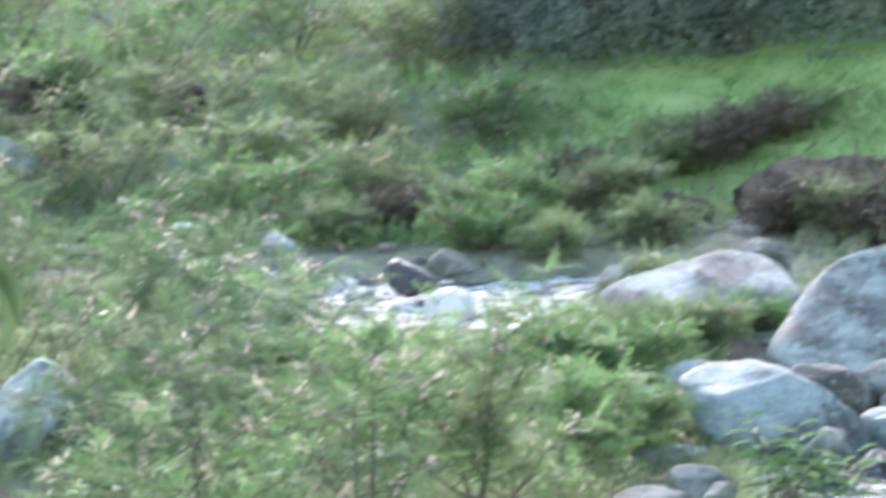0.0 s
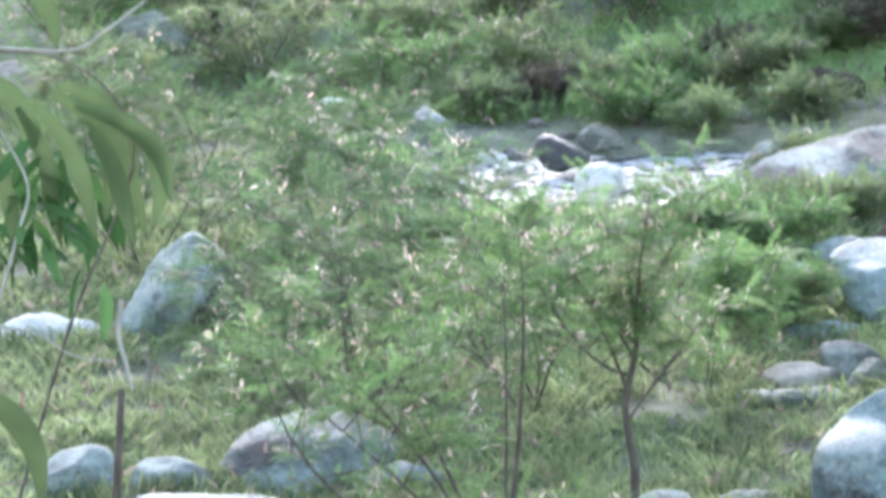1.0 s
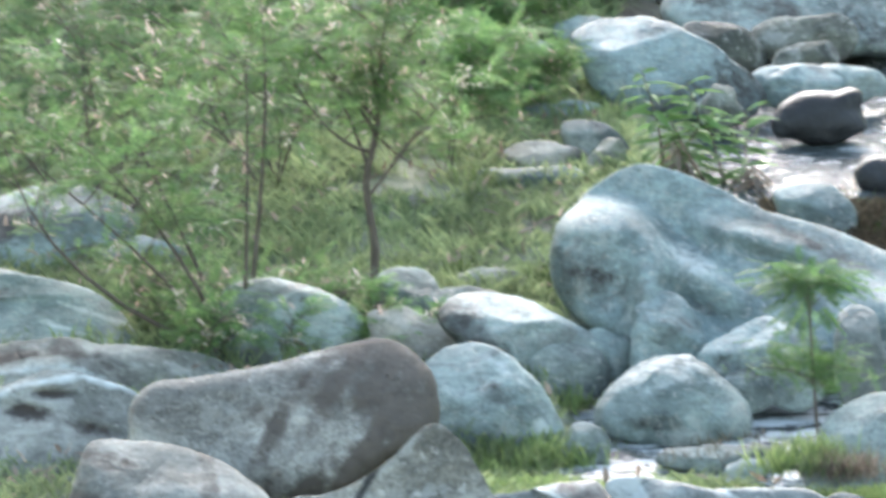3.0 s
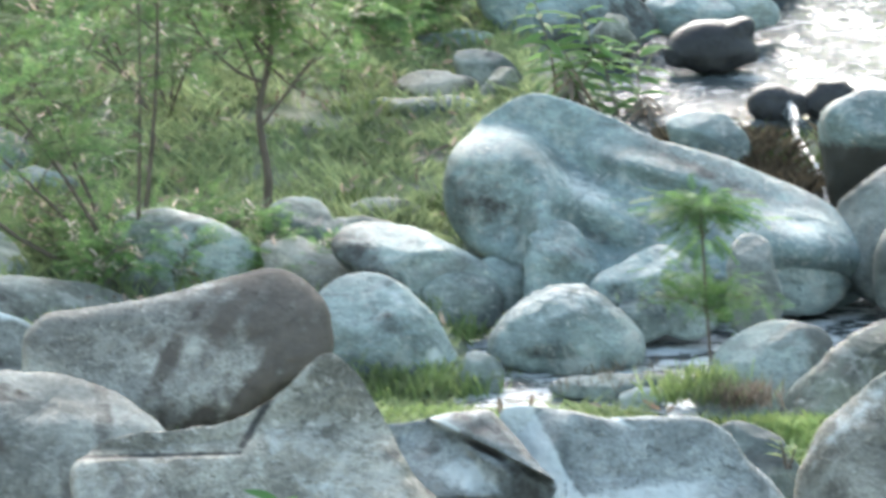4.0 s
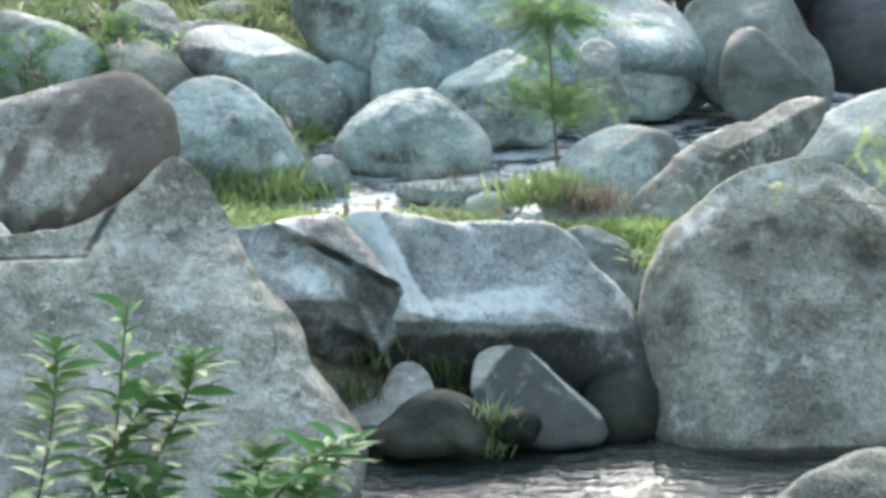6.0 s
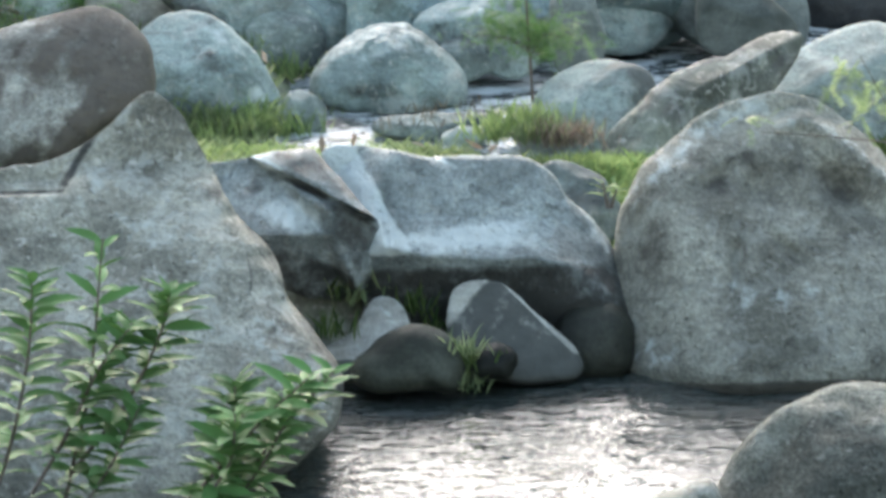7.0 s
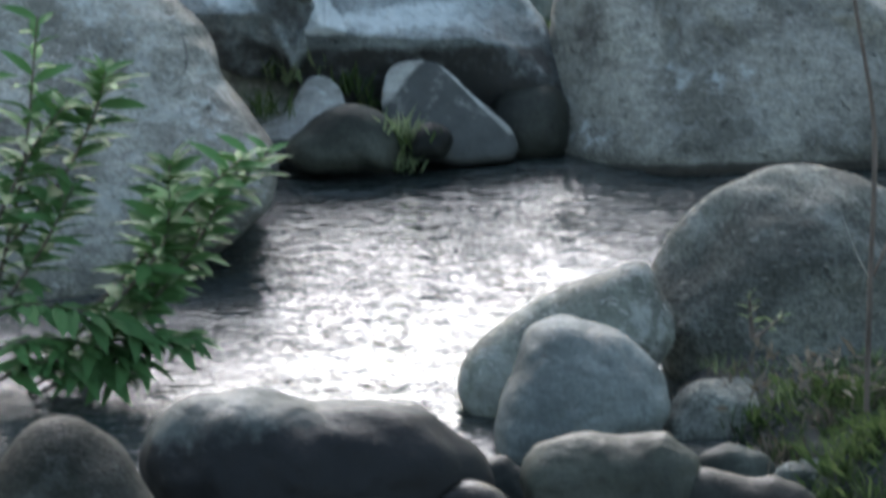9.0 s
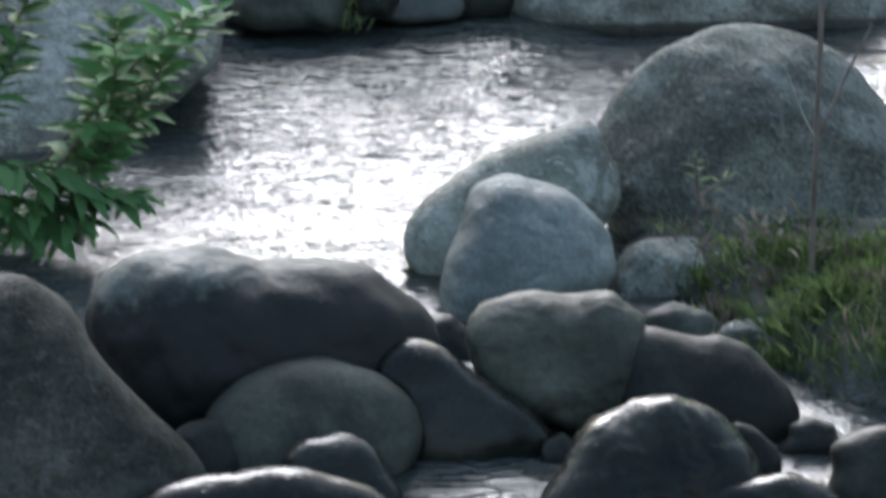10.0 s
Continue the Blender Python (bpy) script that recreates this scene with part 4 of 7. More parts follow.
boulder("boulder", (-0.683, 18.431, 0.311), (0.471, 0.417, 0.377, 0.356, 0.355, 0.379, 0.401, 0.472, 0.434, 0.402, 0.388, 0.46, 0.587, 0.641, 0.584, 0.553, 0.512, 0.506, 0.553, 0.593), 0.224, 14.3, 0.35, 2.5, 6, 24, m_banded, "grey boulder with dark brown slanting bands", facets=2, stain=banded_stain)
boulder("boulder", (-1.256, 20.950, 0.348), (0.913, 0.498, 0.298, 0.237, 0.214, 0.208, 0.21, 0.235, 0.3, 0.528, 0.866, 0.596, 0.377, 0.305, 0.278, 0.272, 0.284, 0.321, 0.413, 0.645), 0.191, 12.5, 0.4, 2.5, 5, 25, m_stain, "grey boulder with dark brown stains and bands", stain=smoky_stain)
boulder("boulder", (-1.228, 20.132, 0.279), (0.565, 0.478, 0.397, 0.342, 0.322, 0.311, 0.293, 0.306, 0.356, 0.476, 0.661, 0.695, 0.473, 0.382, 0.344, 0.333, 0.345, 0.386, 0.489, 0.775), 0.204, 13.2, 0.3, 2.5, 5, 26, m_stain, "grey boulder with dark brown stains and bands", relief=veined_front, stain=veined_stain)
boulder("river_stone", (-0.120, 19.232, 0.225), (0.12, 0.106, 0.075, 0.059, 0.058, 0.071, 0.111, 0.119, 0.124, 0.091, 0.084, 0.089, 0.111, 0.136), 0.062, 13.9, 0.25, 2.5, 4, 27, m_grey, "mid grey weathered river boulder")
boulder("river_stone", (-0.459, 17.748, 0.187), (0.109, 0.122, 0.138, 0.137, 0.142, 0.139, 0.099, 0.09, 0.126, 0.215, 0.227, 0.197, 0.187, 0.133), 0.089, 15.2, 0.25, 2.5, 4, 28, m_grey, "mid grey weathered river boulder")
boulder("boulder", (0.588, 20.200, 0.413), (0.239, 0.208, 0.195, 0.185, 0.194, 0.21, 0.23, 0.259, 0.282, 0.307, 0.319, 0.291, 0.265, 0.257, 0.264, 0.288, 0.273, 0.255, 0.266, 0.285, 0.332, 0.38, 0.356, 0.286), 0.158, 12.8, 0.25, 2.5, 5, 29, m_pale, "pale blue-grey water-worn river boulder", (((-0.25, -0.75, 0.61), 0.14, 1),), stain=lambda x, z: 0.55 * bulge(x, z, 0.02, 0.03, 0.12, 0.07, -35) - 0.45 * bulge(x, z, 0.05, 0.13, 0.16, 0.04, -38) - 0.6 * bulge(x, z, 0.2, -0.12, 0.06, 0.08))
boulder("river_stone", (0.276, 21.346, 0.457), (0.202, 0.134, 0.109, 0.109, 0.132, 0.147, 0.203, 0.179, 0.232, 0.167, 0.152, 0.159, 0.197, 0.232), 0.105, 12.0, 0.25, 2.5, 4, 30, m_sand, "pale sandy grey boulder with worn top")
# colour darkens over its lower half
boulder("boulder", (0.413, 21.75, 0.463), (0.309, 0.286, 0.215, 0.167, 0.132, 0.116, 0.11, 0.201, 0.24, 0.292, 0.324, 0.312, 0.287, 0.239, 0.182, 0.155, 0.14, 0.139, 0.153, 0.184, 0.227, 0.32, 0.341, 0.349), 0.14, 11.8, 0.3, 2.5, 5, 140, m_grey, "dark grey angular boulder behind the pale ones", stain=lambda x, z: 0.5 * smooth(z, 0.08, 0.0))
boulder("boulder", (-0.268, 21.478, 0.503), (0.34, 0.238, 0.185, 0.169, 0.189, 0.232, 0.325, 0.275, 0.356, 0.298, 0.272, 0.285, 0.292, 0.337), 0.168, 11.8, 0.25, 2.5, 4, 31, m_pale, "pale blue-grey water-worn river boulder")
# darker on the left below the top, and along the bottom
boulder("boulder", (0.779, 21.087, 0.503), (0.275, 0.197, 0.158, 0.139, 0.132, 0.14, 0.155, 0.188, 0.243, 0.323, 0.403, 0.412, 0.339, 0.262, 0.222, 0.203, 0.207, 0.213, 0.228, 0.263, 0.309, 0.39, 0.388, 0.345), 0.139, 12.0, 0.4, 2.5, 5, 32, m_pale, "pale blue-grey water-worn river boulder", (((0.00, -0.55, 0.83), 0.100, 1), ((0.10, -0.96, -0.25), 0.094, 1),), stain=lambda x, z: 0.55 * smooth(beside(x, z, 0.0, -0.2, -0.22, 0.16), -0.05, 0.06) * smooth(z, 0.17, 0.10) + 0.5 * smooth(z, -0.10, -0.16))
boulder("river_stone", (0.940, 20.965, 0.398), (0.168, 0.142, 0.112, 0.097, 0.104, 0.108, 0.138, 0.17, 0.165, 0.155, 0.144, 0.154, 0.187, 0.171), 0.089, 12.4, 0.25, 2.5, 4, 33, m_grey, "mid grey weathered river boulder")
boulder("river_stone", (1.167, 21.183, 0.409), (0.147, 0.117, 0.093, 0.085, 0.096, 0.119, 0.159, 0.129, 0.143, 0.154, 0.139, 0.145, 0.17, 0.171), 0.082, 12.2, 0.25, 2.5, 4, 34, m_pale, "pale blue-grey water-worn river boulder")
boulder("river_stone", (0.244, 22.173, 0.496), (0.128, 0.135, 0.091, 0.076, 0.074, 0.079, 0.108, 0.134, 0.133, 0.153, 0.129, 0.112, 0.111, 0.132), 0.071, 11.5, 0.25, 2.5, 4, 35, m_grey, "mid grey weathered river boulder")
boulder("river_stone", (0.659, 22.403, 0.472), (0.172, 0.088, 0.069, 0.057, 0.057, 0.072, 0.111, 0.173, 0.125, 0.086, 0.076, 0.077, 0.092, 0.151), 0.065, 11.4, 0.25, 2.5, 4, 36, m_dark, "dark brownish grey river stone")
# upper half paler, lower left darker
boulder("boulder", (1.338, 20.501, 0.360), (0.285, 0.232, 0.204, 0.184, 0.179, 0.158, 0.153, 0.155, 0.159, 0.172, 0.19, 0.224, 0.275, 0.335, 0.344, 0.271, 0.215, 0.192, 0.184, 0.192, 0.218, 0.274, 0.353, 0.34), 0.2, 12.7, 0.5, 2.5, 5, 37, m_pale, "pale blue-grey water-worn river boulder", facets=0, stain=lambda x, z: 0.5 * bulge(x, z, -0.12, -0.11, 0.16, 0.05) - 0.30 * smooth(z, -0.05, 0.05))
boulder("river_stone", (1.678, 20.668, 0.346), (0.095, 0.088, 0.069, 0.066, 0.078, 0.082, 0.105, 0.098, 0.092, 0.101, 0.12, 0.109, 0.114, 0.145), 0.059, 12.6, 0.25, 2.5, 4, 38, m_grey, "mid grey weathered river boulder")
boulder("river_stone", (1.875, 20.697, 0.323), (0.128, 0.088, 0.064, 0.055, 0.058, 0.078, 0.087, 0.124, 0.131, 0.087, 0.077, 0.078, 0.092, 0.117), 0.057, 12.7, 0.25, 2.5, 4, 39, m_grey, "mid grey weathered river boulder")
boulder("river_stone", (0.966, 20.039, 0.281), (0.098, 0.081, 0.071, 0.067, 0.079, 0.078, 0.083, 0.105, 0.113, 0.102, 0.096, 0.104, 0.114, 0.114), 0.057, 13.2, 0.25, 2.5, 4, 40, m_grey, "mid grey weathered river boulder")
boulder("river_stone", (1.490, 19.874, 0.234), (0.271, 0.11, 0.064, 0.052, 0.053, 0.066, 0.1, 0.256, 0.114, 0.076, 0.067, 0.068, 0.08, 0.114), 0.101, 13.4, 0.25, 2.5, 4, 41, m_grey, "mid grey weathered river boulder", facets=2)
boulder("river_stone", (1.607, 19.705, 0.231), (0.091, 0.075, 0.044, 0.036, 0.037, 0.047, 0.058, 0.101, 0.09, 0.068, 0.053, 0.05, 0.053, 0.071), 0.041, 13.6, 0.25, 2.5, 4, 42, m_pale, "pale blue-grey water-worn river boulder")
boulder("boulder", (2.115, 19.640, 0.344), (0.252, 0.281, 0.233, 0.203, 0.189, 0.195, 0.223, 0.263, 0.344, 0.317, 0.303, 0.303, 0.285, 0.283), 0.182, 13.3, 0.3, 2.5, 4, 43, m_grey, "mid grey weathered river boulder")
boulder("boulder", (2.489, 19.207, 0.447), (0.23, 0.373, 0.519, 0.262, 0.198, 0.172, 0.153, 0.151, 0.165, 0.204, 0.257, 0.413, 0.586, 0.489, 0.288, 0.225, 0.194, 0.181, 0.179, 0.194), 0.154, 13.2, 0.4, 2.5, 5, 44, m_dark, "dark brownish grey river stone", (((-0.20, -0.61, 0.76), 0.109, 1), ((0.31, -0.93, -0.21), 0.057, 1),))
boulder("boulder", (3.083, 19.607, 0.383), (0.308, 0.381, 0.375, 0.286, 0.241, 0.234, 0.261, 0.354, 0.48, 0.431, 0.383, 0.391, 0.403, 0.381), 0.184, 13.1, 0.3, 2.5, 4, 45, m_grey, "mid grey weathered river boulder")
boulder("river_stone", (1.991, 18.946, 0.222), (0.097, 0.089, 0.078, 0.085, 0.089, 0.105, 0.137, 0.083, 0.086, 0.103, 0.144, 0.155, 0.167, 0.126), 0.067, 14.1, 0.25, 2.5, 4, 46, m_grey, "mid grey weathered river boulder")
boulder("boulder", (1.723, 21.537, 0.623), (0.853, 0.649, 0.524, 0.447, 0.392, 0.354, 0.333, 0.324, 0.337, 0.362, 0.406, 0.469, 0.564, 0.68, 0.727, 0.775, 0.83, 0.842, 0.821, 0.756, 0.669, 0.582, 0.527, 0.473, 0.438, 0.419, 0.411, 0.414, 0.434, 0.468, 0.517, 0.601, 0.736, 0.928, 1.078, 1.057), 0.364, 11.5, 0.3, 4, 6, 47, m_blue, "large pale bluish boulder, smooth with hollows", relief=hollowed_front, stain=hollowed_shade)
boulder("river_stone", (1.369, 21.08, 0.495), (0.158, 0.146, 0.143, 0.153, 0.167, 0.177, 0.174, 0.167, 0.168, 0.152, 0.161, 0.169, 0.198, 0.233, 0.218, 0.217, 0.225, 0.249, 0.217, 0.185), 0.15, 12.2, 0.2, 2.6, 5, 48, m_blue, "rounded grey stone against the foot of a pale boulder", facets=3, stain=lambda x, z: 0.2 + 0.1 * np.sin(14 * x + 9 * z))
# grows darker towards its foot
boulder("river_stone", (1.725, 20.86, 0.455), (0.214, 0.2, 0.19, 0.175, 0.156, 0.13, 0.12, 0.121, 0.136, 0.175, 0.242, 0.275, 0.277, 0.237, 0.198, 0.186, 0.202, 0.244, 0.258, 0.241), 0.14, 12.2, 0.2, 2.6, 5, 49, m_blue, "pale wedge-shaped stone at the foot of a boulder", facets=3, stain=lambda x, z: 0.16 + 0.26 * smooth(z, 0.06, -0.08))
boulder("river_stone", (2.159, 20.76, 0.496), (0.092, 0.092, 0.1, 0.124, 0.152, 0.171, 0.162, 0.149, 0.123, 0.114, 0.106, 0.114, 0.138, 0.197, 0.252, 0.24, 0.252, 0.199, 0.136, 0.104), 0.12, 12.2, 0.2, 2.6, 5, 50, m_smooth, "upright grey stone beside the stream", facets=2)
boulder("boulder", (2.394, 21.201, 0.488), (0.301, 0.233, 0.201, 0.172, 0.164, 0.173, 0.192, 0.189, 0.206, 0.253, 0.259, 0.285, 0.276, 0.287, 0.269, 0.246, 0.241, 0.253, 0.291, 0.29), 0.126, 11.9, 0.25, 2.5, 5, 51, m_pale, "pale blue-grey water-worn river boulder")
boulder("river_stone", (1.091, 21.792, 0.417), (0.074, 0.064, 0.054, 0.057, 0.06, 0.057, 0.066, 0.087, 0.088, 0.08, 0.07, 0.07, 0.082, 0.111), 0.045, 11.9, 0.25, 2.5, 4, 52, m_grey, "mid grey weathered river boulder")
boulder("river_stone", (1.185, 21.853, 0.458), (0.045, 0.04, 0.043, 0.061, 0.075, 0.088, 0.071, 0.048, 0.053, 0.063, 0.076, 0.113, 0.134, 0.082), 0.045, 11.7, 0.25, 2.5, 4, 53, m_pale, "pale blue-grey water-worn river boulder")
boulder("boulder", (2.882, 21.299, 0.569), (0.234, 0.212, 0.213, 0.23, 0.28, 0.285, 0.271, 0.259, 0.275, 0.32, 0.289, 0.268, 0.291, 0.337, 0.358, 0.361, 0.389, 0.458, 0.44, 0.342), 0.185, 11.6, 0.2, 3.2, 5, 54, m_smooth, "smooth mid grey boulder by the stream", (((-.6, -.7, .4), .64), ((.6, -.8, .1), .64),))
boulder("river_stone", (2.858, 20.860, 0.493), (0.166, 0.131, 0.129, 0.146, 0.19, 0.19, 0.177, 0.176, 0.205, 0.237, 0.208, 0.211, 0.25, 0.286), 0.134, 12.1, 0.25, 2.5, 4, 55, m_dim_grey, "smooth dark bluish grey stone in the stream")
# the lower half is much darker than the upper
boulder("boulder", (3.157, 22.124, 0.723), (0.48, 0.503, 0.402, 0.358, 0.321, 0.305, 0.32, 0.373, 0.497, 0.582, 0.534, 0.527, 0.447, 0.433, 0.46, 0.523, 0.594, 0.611, 0.683, 0.592), 0.335, 10.8, -0.15, 2.5, 5, 56, m_blue, "large pale bluish boulder, smooth with hollows", (((0.10, -0.72, 0.69), 0.191, 1), ((0.00, -0.80, -0.60), 0.112, 1),), stain=lambda x, z: 0.9 * smooth(z + 0.12 * x, 0.06, -0.06))
boulder("river_stone", (2.620, 24.100, 0.629), (0.149, 0.102, 0.08, 0.077, 0.075, 0.09, 0.116, 0.144, 0.148, 0.122, 0.101, 0.098, 0.109, 0.157), 0.071, 10.2, 0.25, 2.5, 4, 57, m_ink, "nearly black wet stone in the stream", facets=0)
boulder("river_stone", (2.886, 24.118, 0.638), (0.135, 0.114, 0.098, 0.079, 0.079, 0.091, 0.097, 0.131, 0.157, 0.13, 0.112, 0.113, 0.131, 0.128), 0.071, 10.2, 0.25, 2.5, 4, 58, m_ink, "nearly black wet stone in the stream", facets=0)
boulder("river_stone", (2.363, 25.250, 0.726), (0.169, 0.121, 0.091, 0.082, 0.078, 0.092, 0.133, 0.17, 0.176, 0.123, 0.11, 0.114, 0.124, 0.156), 0.091, 9.6, 0.25, 2.5, 4, 59, m_ink, "nearly black wet stone in the stream", facets=0)
boulder("river_stone", (2.281, 25.896, 0.794), (0.168, 0.123, 0.082, 0.072, 0.078, 0.097, 0.128, 0.178, 0.14, 0.138, 0.123, 0.113, 0.12, 0.157), 0.080, 9.2, 0.25, 2.5, 4, 60, m_pale, "pale blue-grey water-worn river boulder")
boulder("river_stone", (2.623, 25.913, 0.789), (0.218, 0.129, 0.085, 0.073, 0.078, 0.105, 0.156, 0.21, 0.17, 0.117, 0.105, 0.108, 0.13, 0.207), 0.092, 9.2, 0.25, 2.5, 4, 61, m_pale, "pale blue-grey water-worn river boulder")
boulder("river_stone", (1.918, 25.444, 0.752), (0.097, 0.097, 0.081, 0.084, 0.094, 0.079, 0.083, 0.111, 0.125, 0.137, 0.11, 0.104, 0.113, 0.15), 0.063, 9.5, 0.25, 2.5, 4, 62, m_grey, "mid grey weathered river boulder")
boulder("river_stone", (0.981, 24.515, 0.662), (0.225, 0.119, 0.093, 0.08, 0.08, 0.1, 0.151, 0.218, 0.169, 0.112, 0.098, 0.099, 0.117, 0.189), 0.088, 10.0, 0.25, 2.5, 4, 63, m_sand, "pale sandy grey boulder with worn top")
boulder("river_stone", (0.890, 24.249, 0.610), (0.293, 0.105, 0.056, 0.044, 0.044, 0.054, 0.093, 0.277, 0.122, 0.076, 0.065, 0.064, 0.074, 0.112), 0.116, 10.3, 0.25, 2.5, 4, 64, m_pale, "pale blue-grey water-worn river boulder")
boulder("river_stone", (1.235, 24.658, 0.720), (0.152, 0.115, 0.1, 0.089, 0.097, 0.124, 0.167, 0.15, 0.128, 0.128, 0.127, 0.143, 0.198, 0.204), 0.087, 9.8, 0.25, 2.5, 4, 65, m_grey, "mid grey weathered river boulder")
boulder("river_stone", (1.304, 24.368, 0.676), (0.085, 0.093, 0.106, 0.1, 0.093, 0.076, 0.077, 0.098, 0.129, 0.156, 0.133, 0.123, 0.13, 0.12), 0.066, 10.0, 0.25, 2.5, 4, 66, m_dark, "dark brownish grey river stone")
boulder("river_stone", (1.292, 26.104, 0.773), (0.211, 0.103, 0.062, 0.051, 0.053, 0.069, 0.097, 0.237, 0.141, 0.082, 0.068, 0.066, 0.074, 0.107), 0.104, 9.2, 0.25, 2.5, 4, 67, m_pale, "pale blue-grey water-worn river boulder")
boulder("river_stone", (1.148, 25.489, 0.724), (0.192, 0.106, 0.068, 0.058, 0.054, 0.059, 0.085, 0.236, 0.147, 0.085, 0.071, 0.069, 0.077, 0.111), 0.101, 9.5, 0.25, 2.5, 4, 68, m_pale, "pale blue-grey water-worn river boulder")
boulder("river_stone", (1.252, 25.297, 0.671), (0.178, 0.095, 0.058, 0.044, 0.042, 0.049, 0.079, 0.16, 0.106, 0.071, 0.062, 0.063, 0.075, 0.123), 0.085, 9.7, 0.25, 2.5, 4, 69, m_grey, "mid grey weathered river boulder")
# pale at the upper left, darker to the lower right
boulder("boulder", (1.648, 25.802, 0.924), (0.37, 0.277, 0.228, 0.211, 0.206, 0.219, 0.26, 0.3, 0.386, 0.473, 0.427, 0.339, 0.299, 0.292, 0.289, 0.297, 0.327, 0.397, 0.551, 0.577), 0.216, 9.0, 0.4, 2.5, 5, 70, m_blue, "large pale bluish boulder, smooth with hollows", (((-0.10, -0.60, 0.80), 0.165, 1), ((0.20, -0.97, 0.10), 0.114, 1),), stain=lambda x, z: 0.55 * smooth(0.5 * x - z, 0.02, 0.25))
boulder("river_stone", (2.025, 26.625, 0.886), (0.199, 0.154, 0.121, 0.106, 0.114, 0.144, 0.226, 0.201, 0.175, 0.161, 0.173, 0.188, 0.209, 0.289), 0.111, 8.8, 0.25, 2.5, 4, 71, m_dark, "dark brownish grey river stone")
boulder("boulder", (2.504, 26.787, 0.893), (0.274, 0.234, 0.133, 0.106, 0.103, 0.125, 0.209, 0.328, 0.268, 0.199, 0.164, 0.159, 0.177, 0.253), 0.129, 8.7, 0.25, 2.5, 4, 72, m_dark, "dark brownish grey river stone")
boulder("river_stone", (2.474, 26.441, 0.830), (0.17, 0.156, 0.102, 0.078, 0.076, 0.091, 0.117, 0.185, 0.204, 0.122, 0.102, 0.099, 0.112, 0.164), 0.084, 8.9, 0.25, 2.5, 4, 73, m_dark, "dark brownish grey river stone")
boulder("river_stone", (2.366, 25.885, 0.787), (0.244, 0.165, 0.11, 0.097, 0.094, 0.107, 0.163, 0.24, 0.255, 0.153, 0.128, 0.125, 0.141, 0.209), 0.139, 9.2, 0.25, 2.5, 4, 74, m_blue, "large pale bluish boulder, smooth with hollows")
boulder("river_stone", (2.425, 25.221, 0.743), (0.204, 0.224, 0.125, 0.101, 0.101, 0.126, 0.165, 0.233, 0.269, 0.172, 0.145, 0.143, 0.164, 0.246), 0.109, 9.5, 0.25, 2.5, 4, 75, m_ink, "nearly black wet stone in the stream", facets=0)
boulder("river_stone", (1.925, 25.341, 0.771), (0.087, 0.089, 0.102, 0.091, 0.1, 0.085, 0.084, 0.104, 0.113, 0.13, 0.16, 0.131, 0.123, 0.133), 0.065, 9.4, 0.25, 2.5, 4, 76, m_dark, "dark brownish grey river stone")
boulder("boulder", (2.467, 27.584, 1.126), (0.536, 0.532, 0.519, 0.467, 0.394, 0.373, 0.373, 0.395, 0.435, 0.486, 0.588, 0.744, 0.667, 0.568, 0.527, 0.51, 0.526, 0.585, 0.736, 0.625), 0.372, 8.0, 0.3, 5, 5, 77, m_pale, "large pale flat boulder with grey streaks", relief=lambda x, z: 0.26 - 0.75 * z - 0.08 * np.abs(x), stain=lambda x, z: 0.36 + 0.22 * np.sin(11 * x + 19 * z) * np.sin(5 * x - 8 * z))
# dark blotches all over, and a darker bottom
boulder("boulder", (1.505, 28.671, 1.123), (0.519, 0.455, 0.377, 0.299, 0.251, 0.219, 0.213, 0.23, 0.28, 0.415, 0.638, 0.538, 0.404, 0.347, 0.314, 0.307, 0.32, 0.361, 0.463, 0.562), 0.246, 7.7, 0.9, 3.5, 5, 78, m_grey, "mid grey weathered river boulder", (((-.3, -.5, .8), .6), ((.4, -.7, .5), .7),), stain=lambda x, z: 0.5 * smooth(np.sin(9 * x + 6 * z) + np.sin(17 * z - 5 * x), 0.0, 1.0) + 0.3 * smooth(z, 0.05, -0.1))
boulder("river_stone", (1.898, 29.869, 1.169), (0.172, 0.153, 0.112, 0.105, 0.121, 0.118, 0.141, 0.16, 0.187, 0.171, 0.176, 0.17, 0.156, 0.166), 0.092, 7.3, 0.25, 2.5, 4, 79, m_dark, "dark brownish grey river stone")
boulder("river_stone", (1.047, 29.266, 1.112), (0.185, 0.154, 0.143, 0.129, 0.119, 0.135, 0.144, 0.179, 0.203, 0.203, 0.177, 0.179, 0.21, 0.184), 0.117, 7.6, 0.25, 2.5, 4, 80, m_grey, "mid grey weathered river boulder")
boulder("river_stone", (0.034, 28.949, 1.072), (0.137, 0.137, 0.106, 0.102, 0.097, 0.113, 0.127, 0.157, 0.158, 0.156, 0.142, 0.148, 0.16, 0.168), 0.083, 7.7, 0.25, 2.5, 4, 81, m_white, "bright white bleached river stone", facets=0)
boulder("river_stone", (-0.216, 29.878, 1.134), (0.128, 0.082, 0.068, 0.069, 0.09, 0.12, 0.14, 0.135, 0.114, 0.117, 0.128, 0.123, 0.136, 0.192), 0.075, 7.4, 0.25, 2.5, 4, 82, m_ink, "nearly black wet stone in the stream", facets=0)
boulder("river_stone", (-0.982, 30.280, 1.221), (0.13, 0.117, 0.11, 0.115, 0.153, 0.137, 0.148, 0.128, 0.16, 0.168, 0.17, 0.198, 0.201, 0.191), 0.104, 7.1, 0.25, 2.5, 4, 83, m_pale, "pale blue-grey water-worn river boulder")
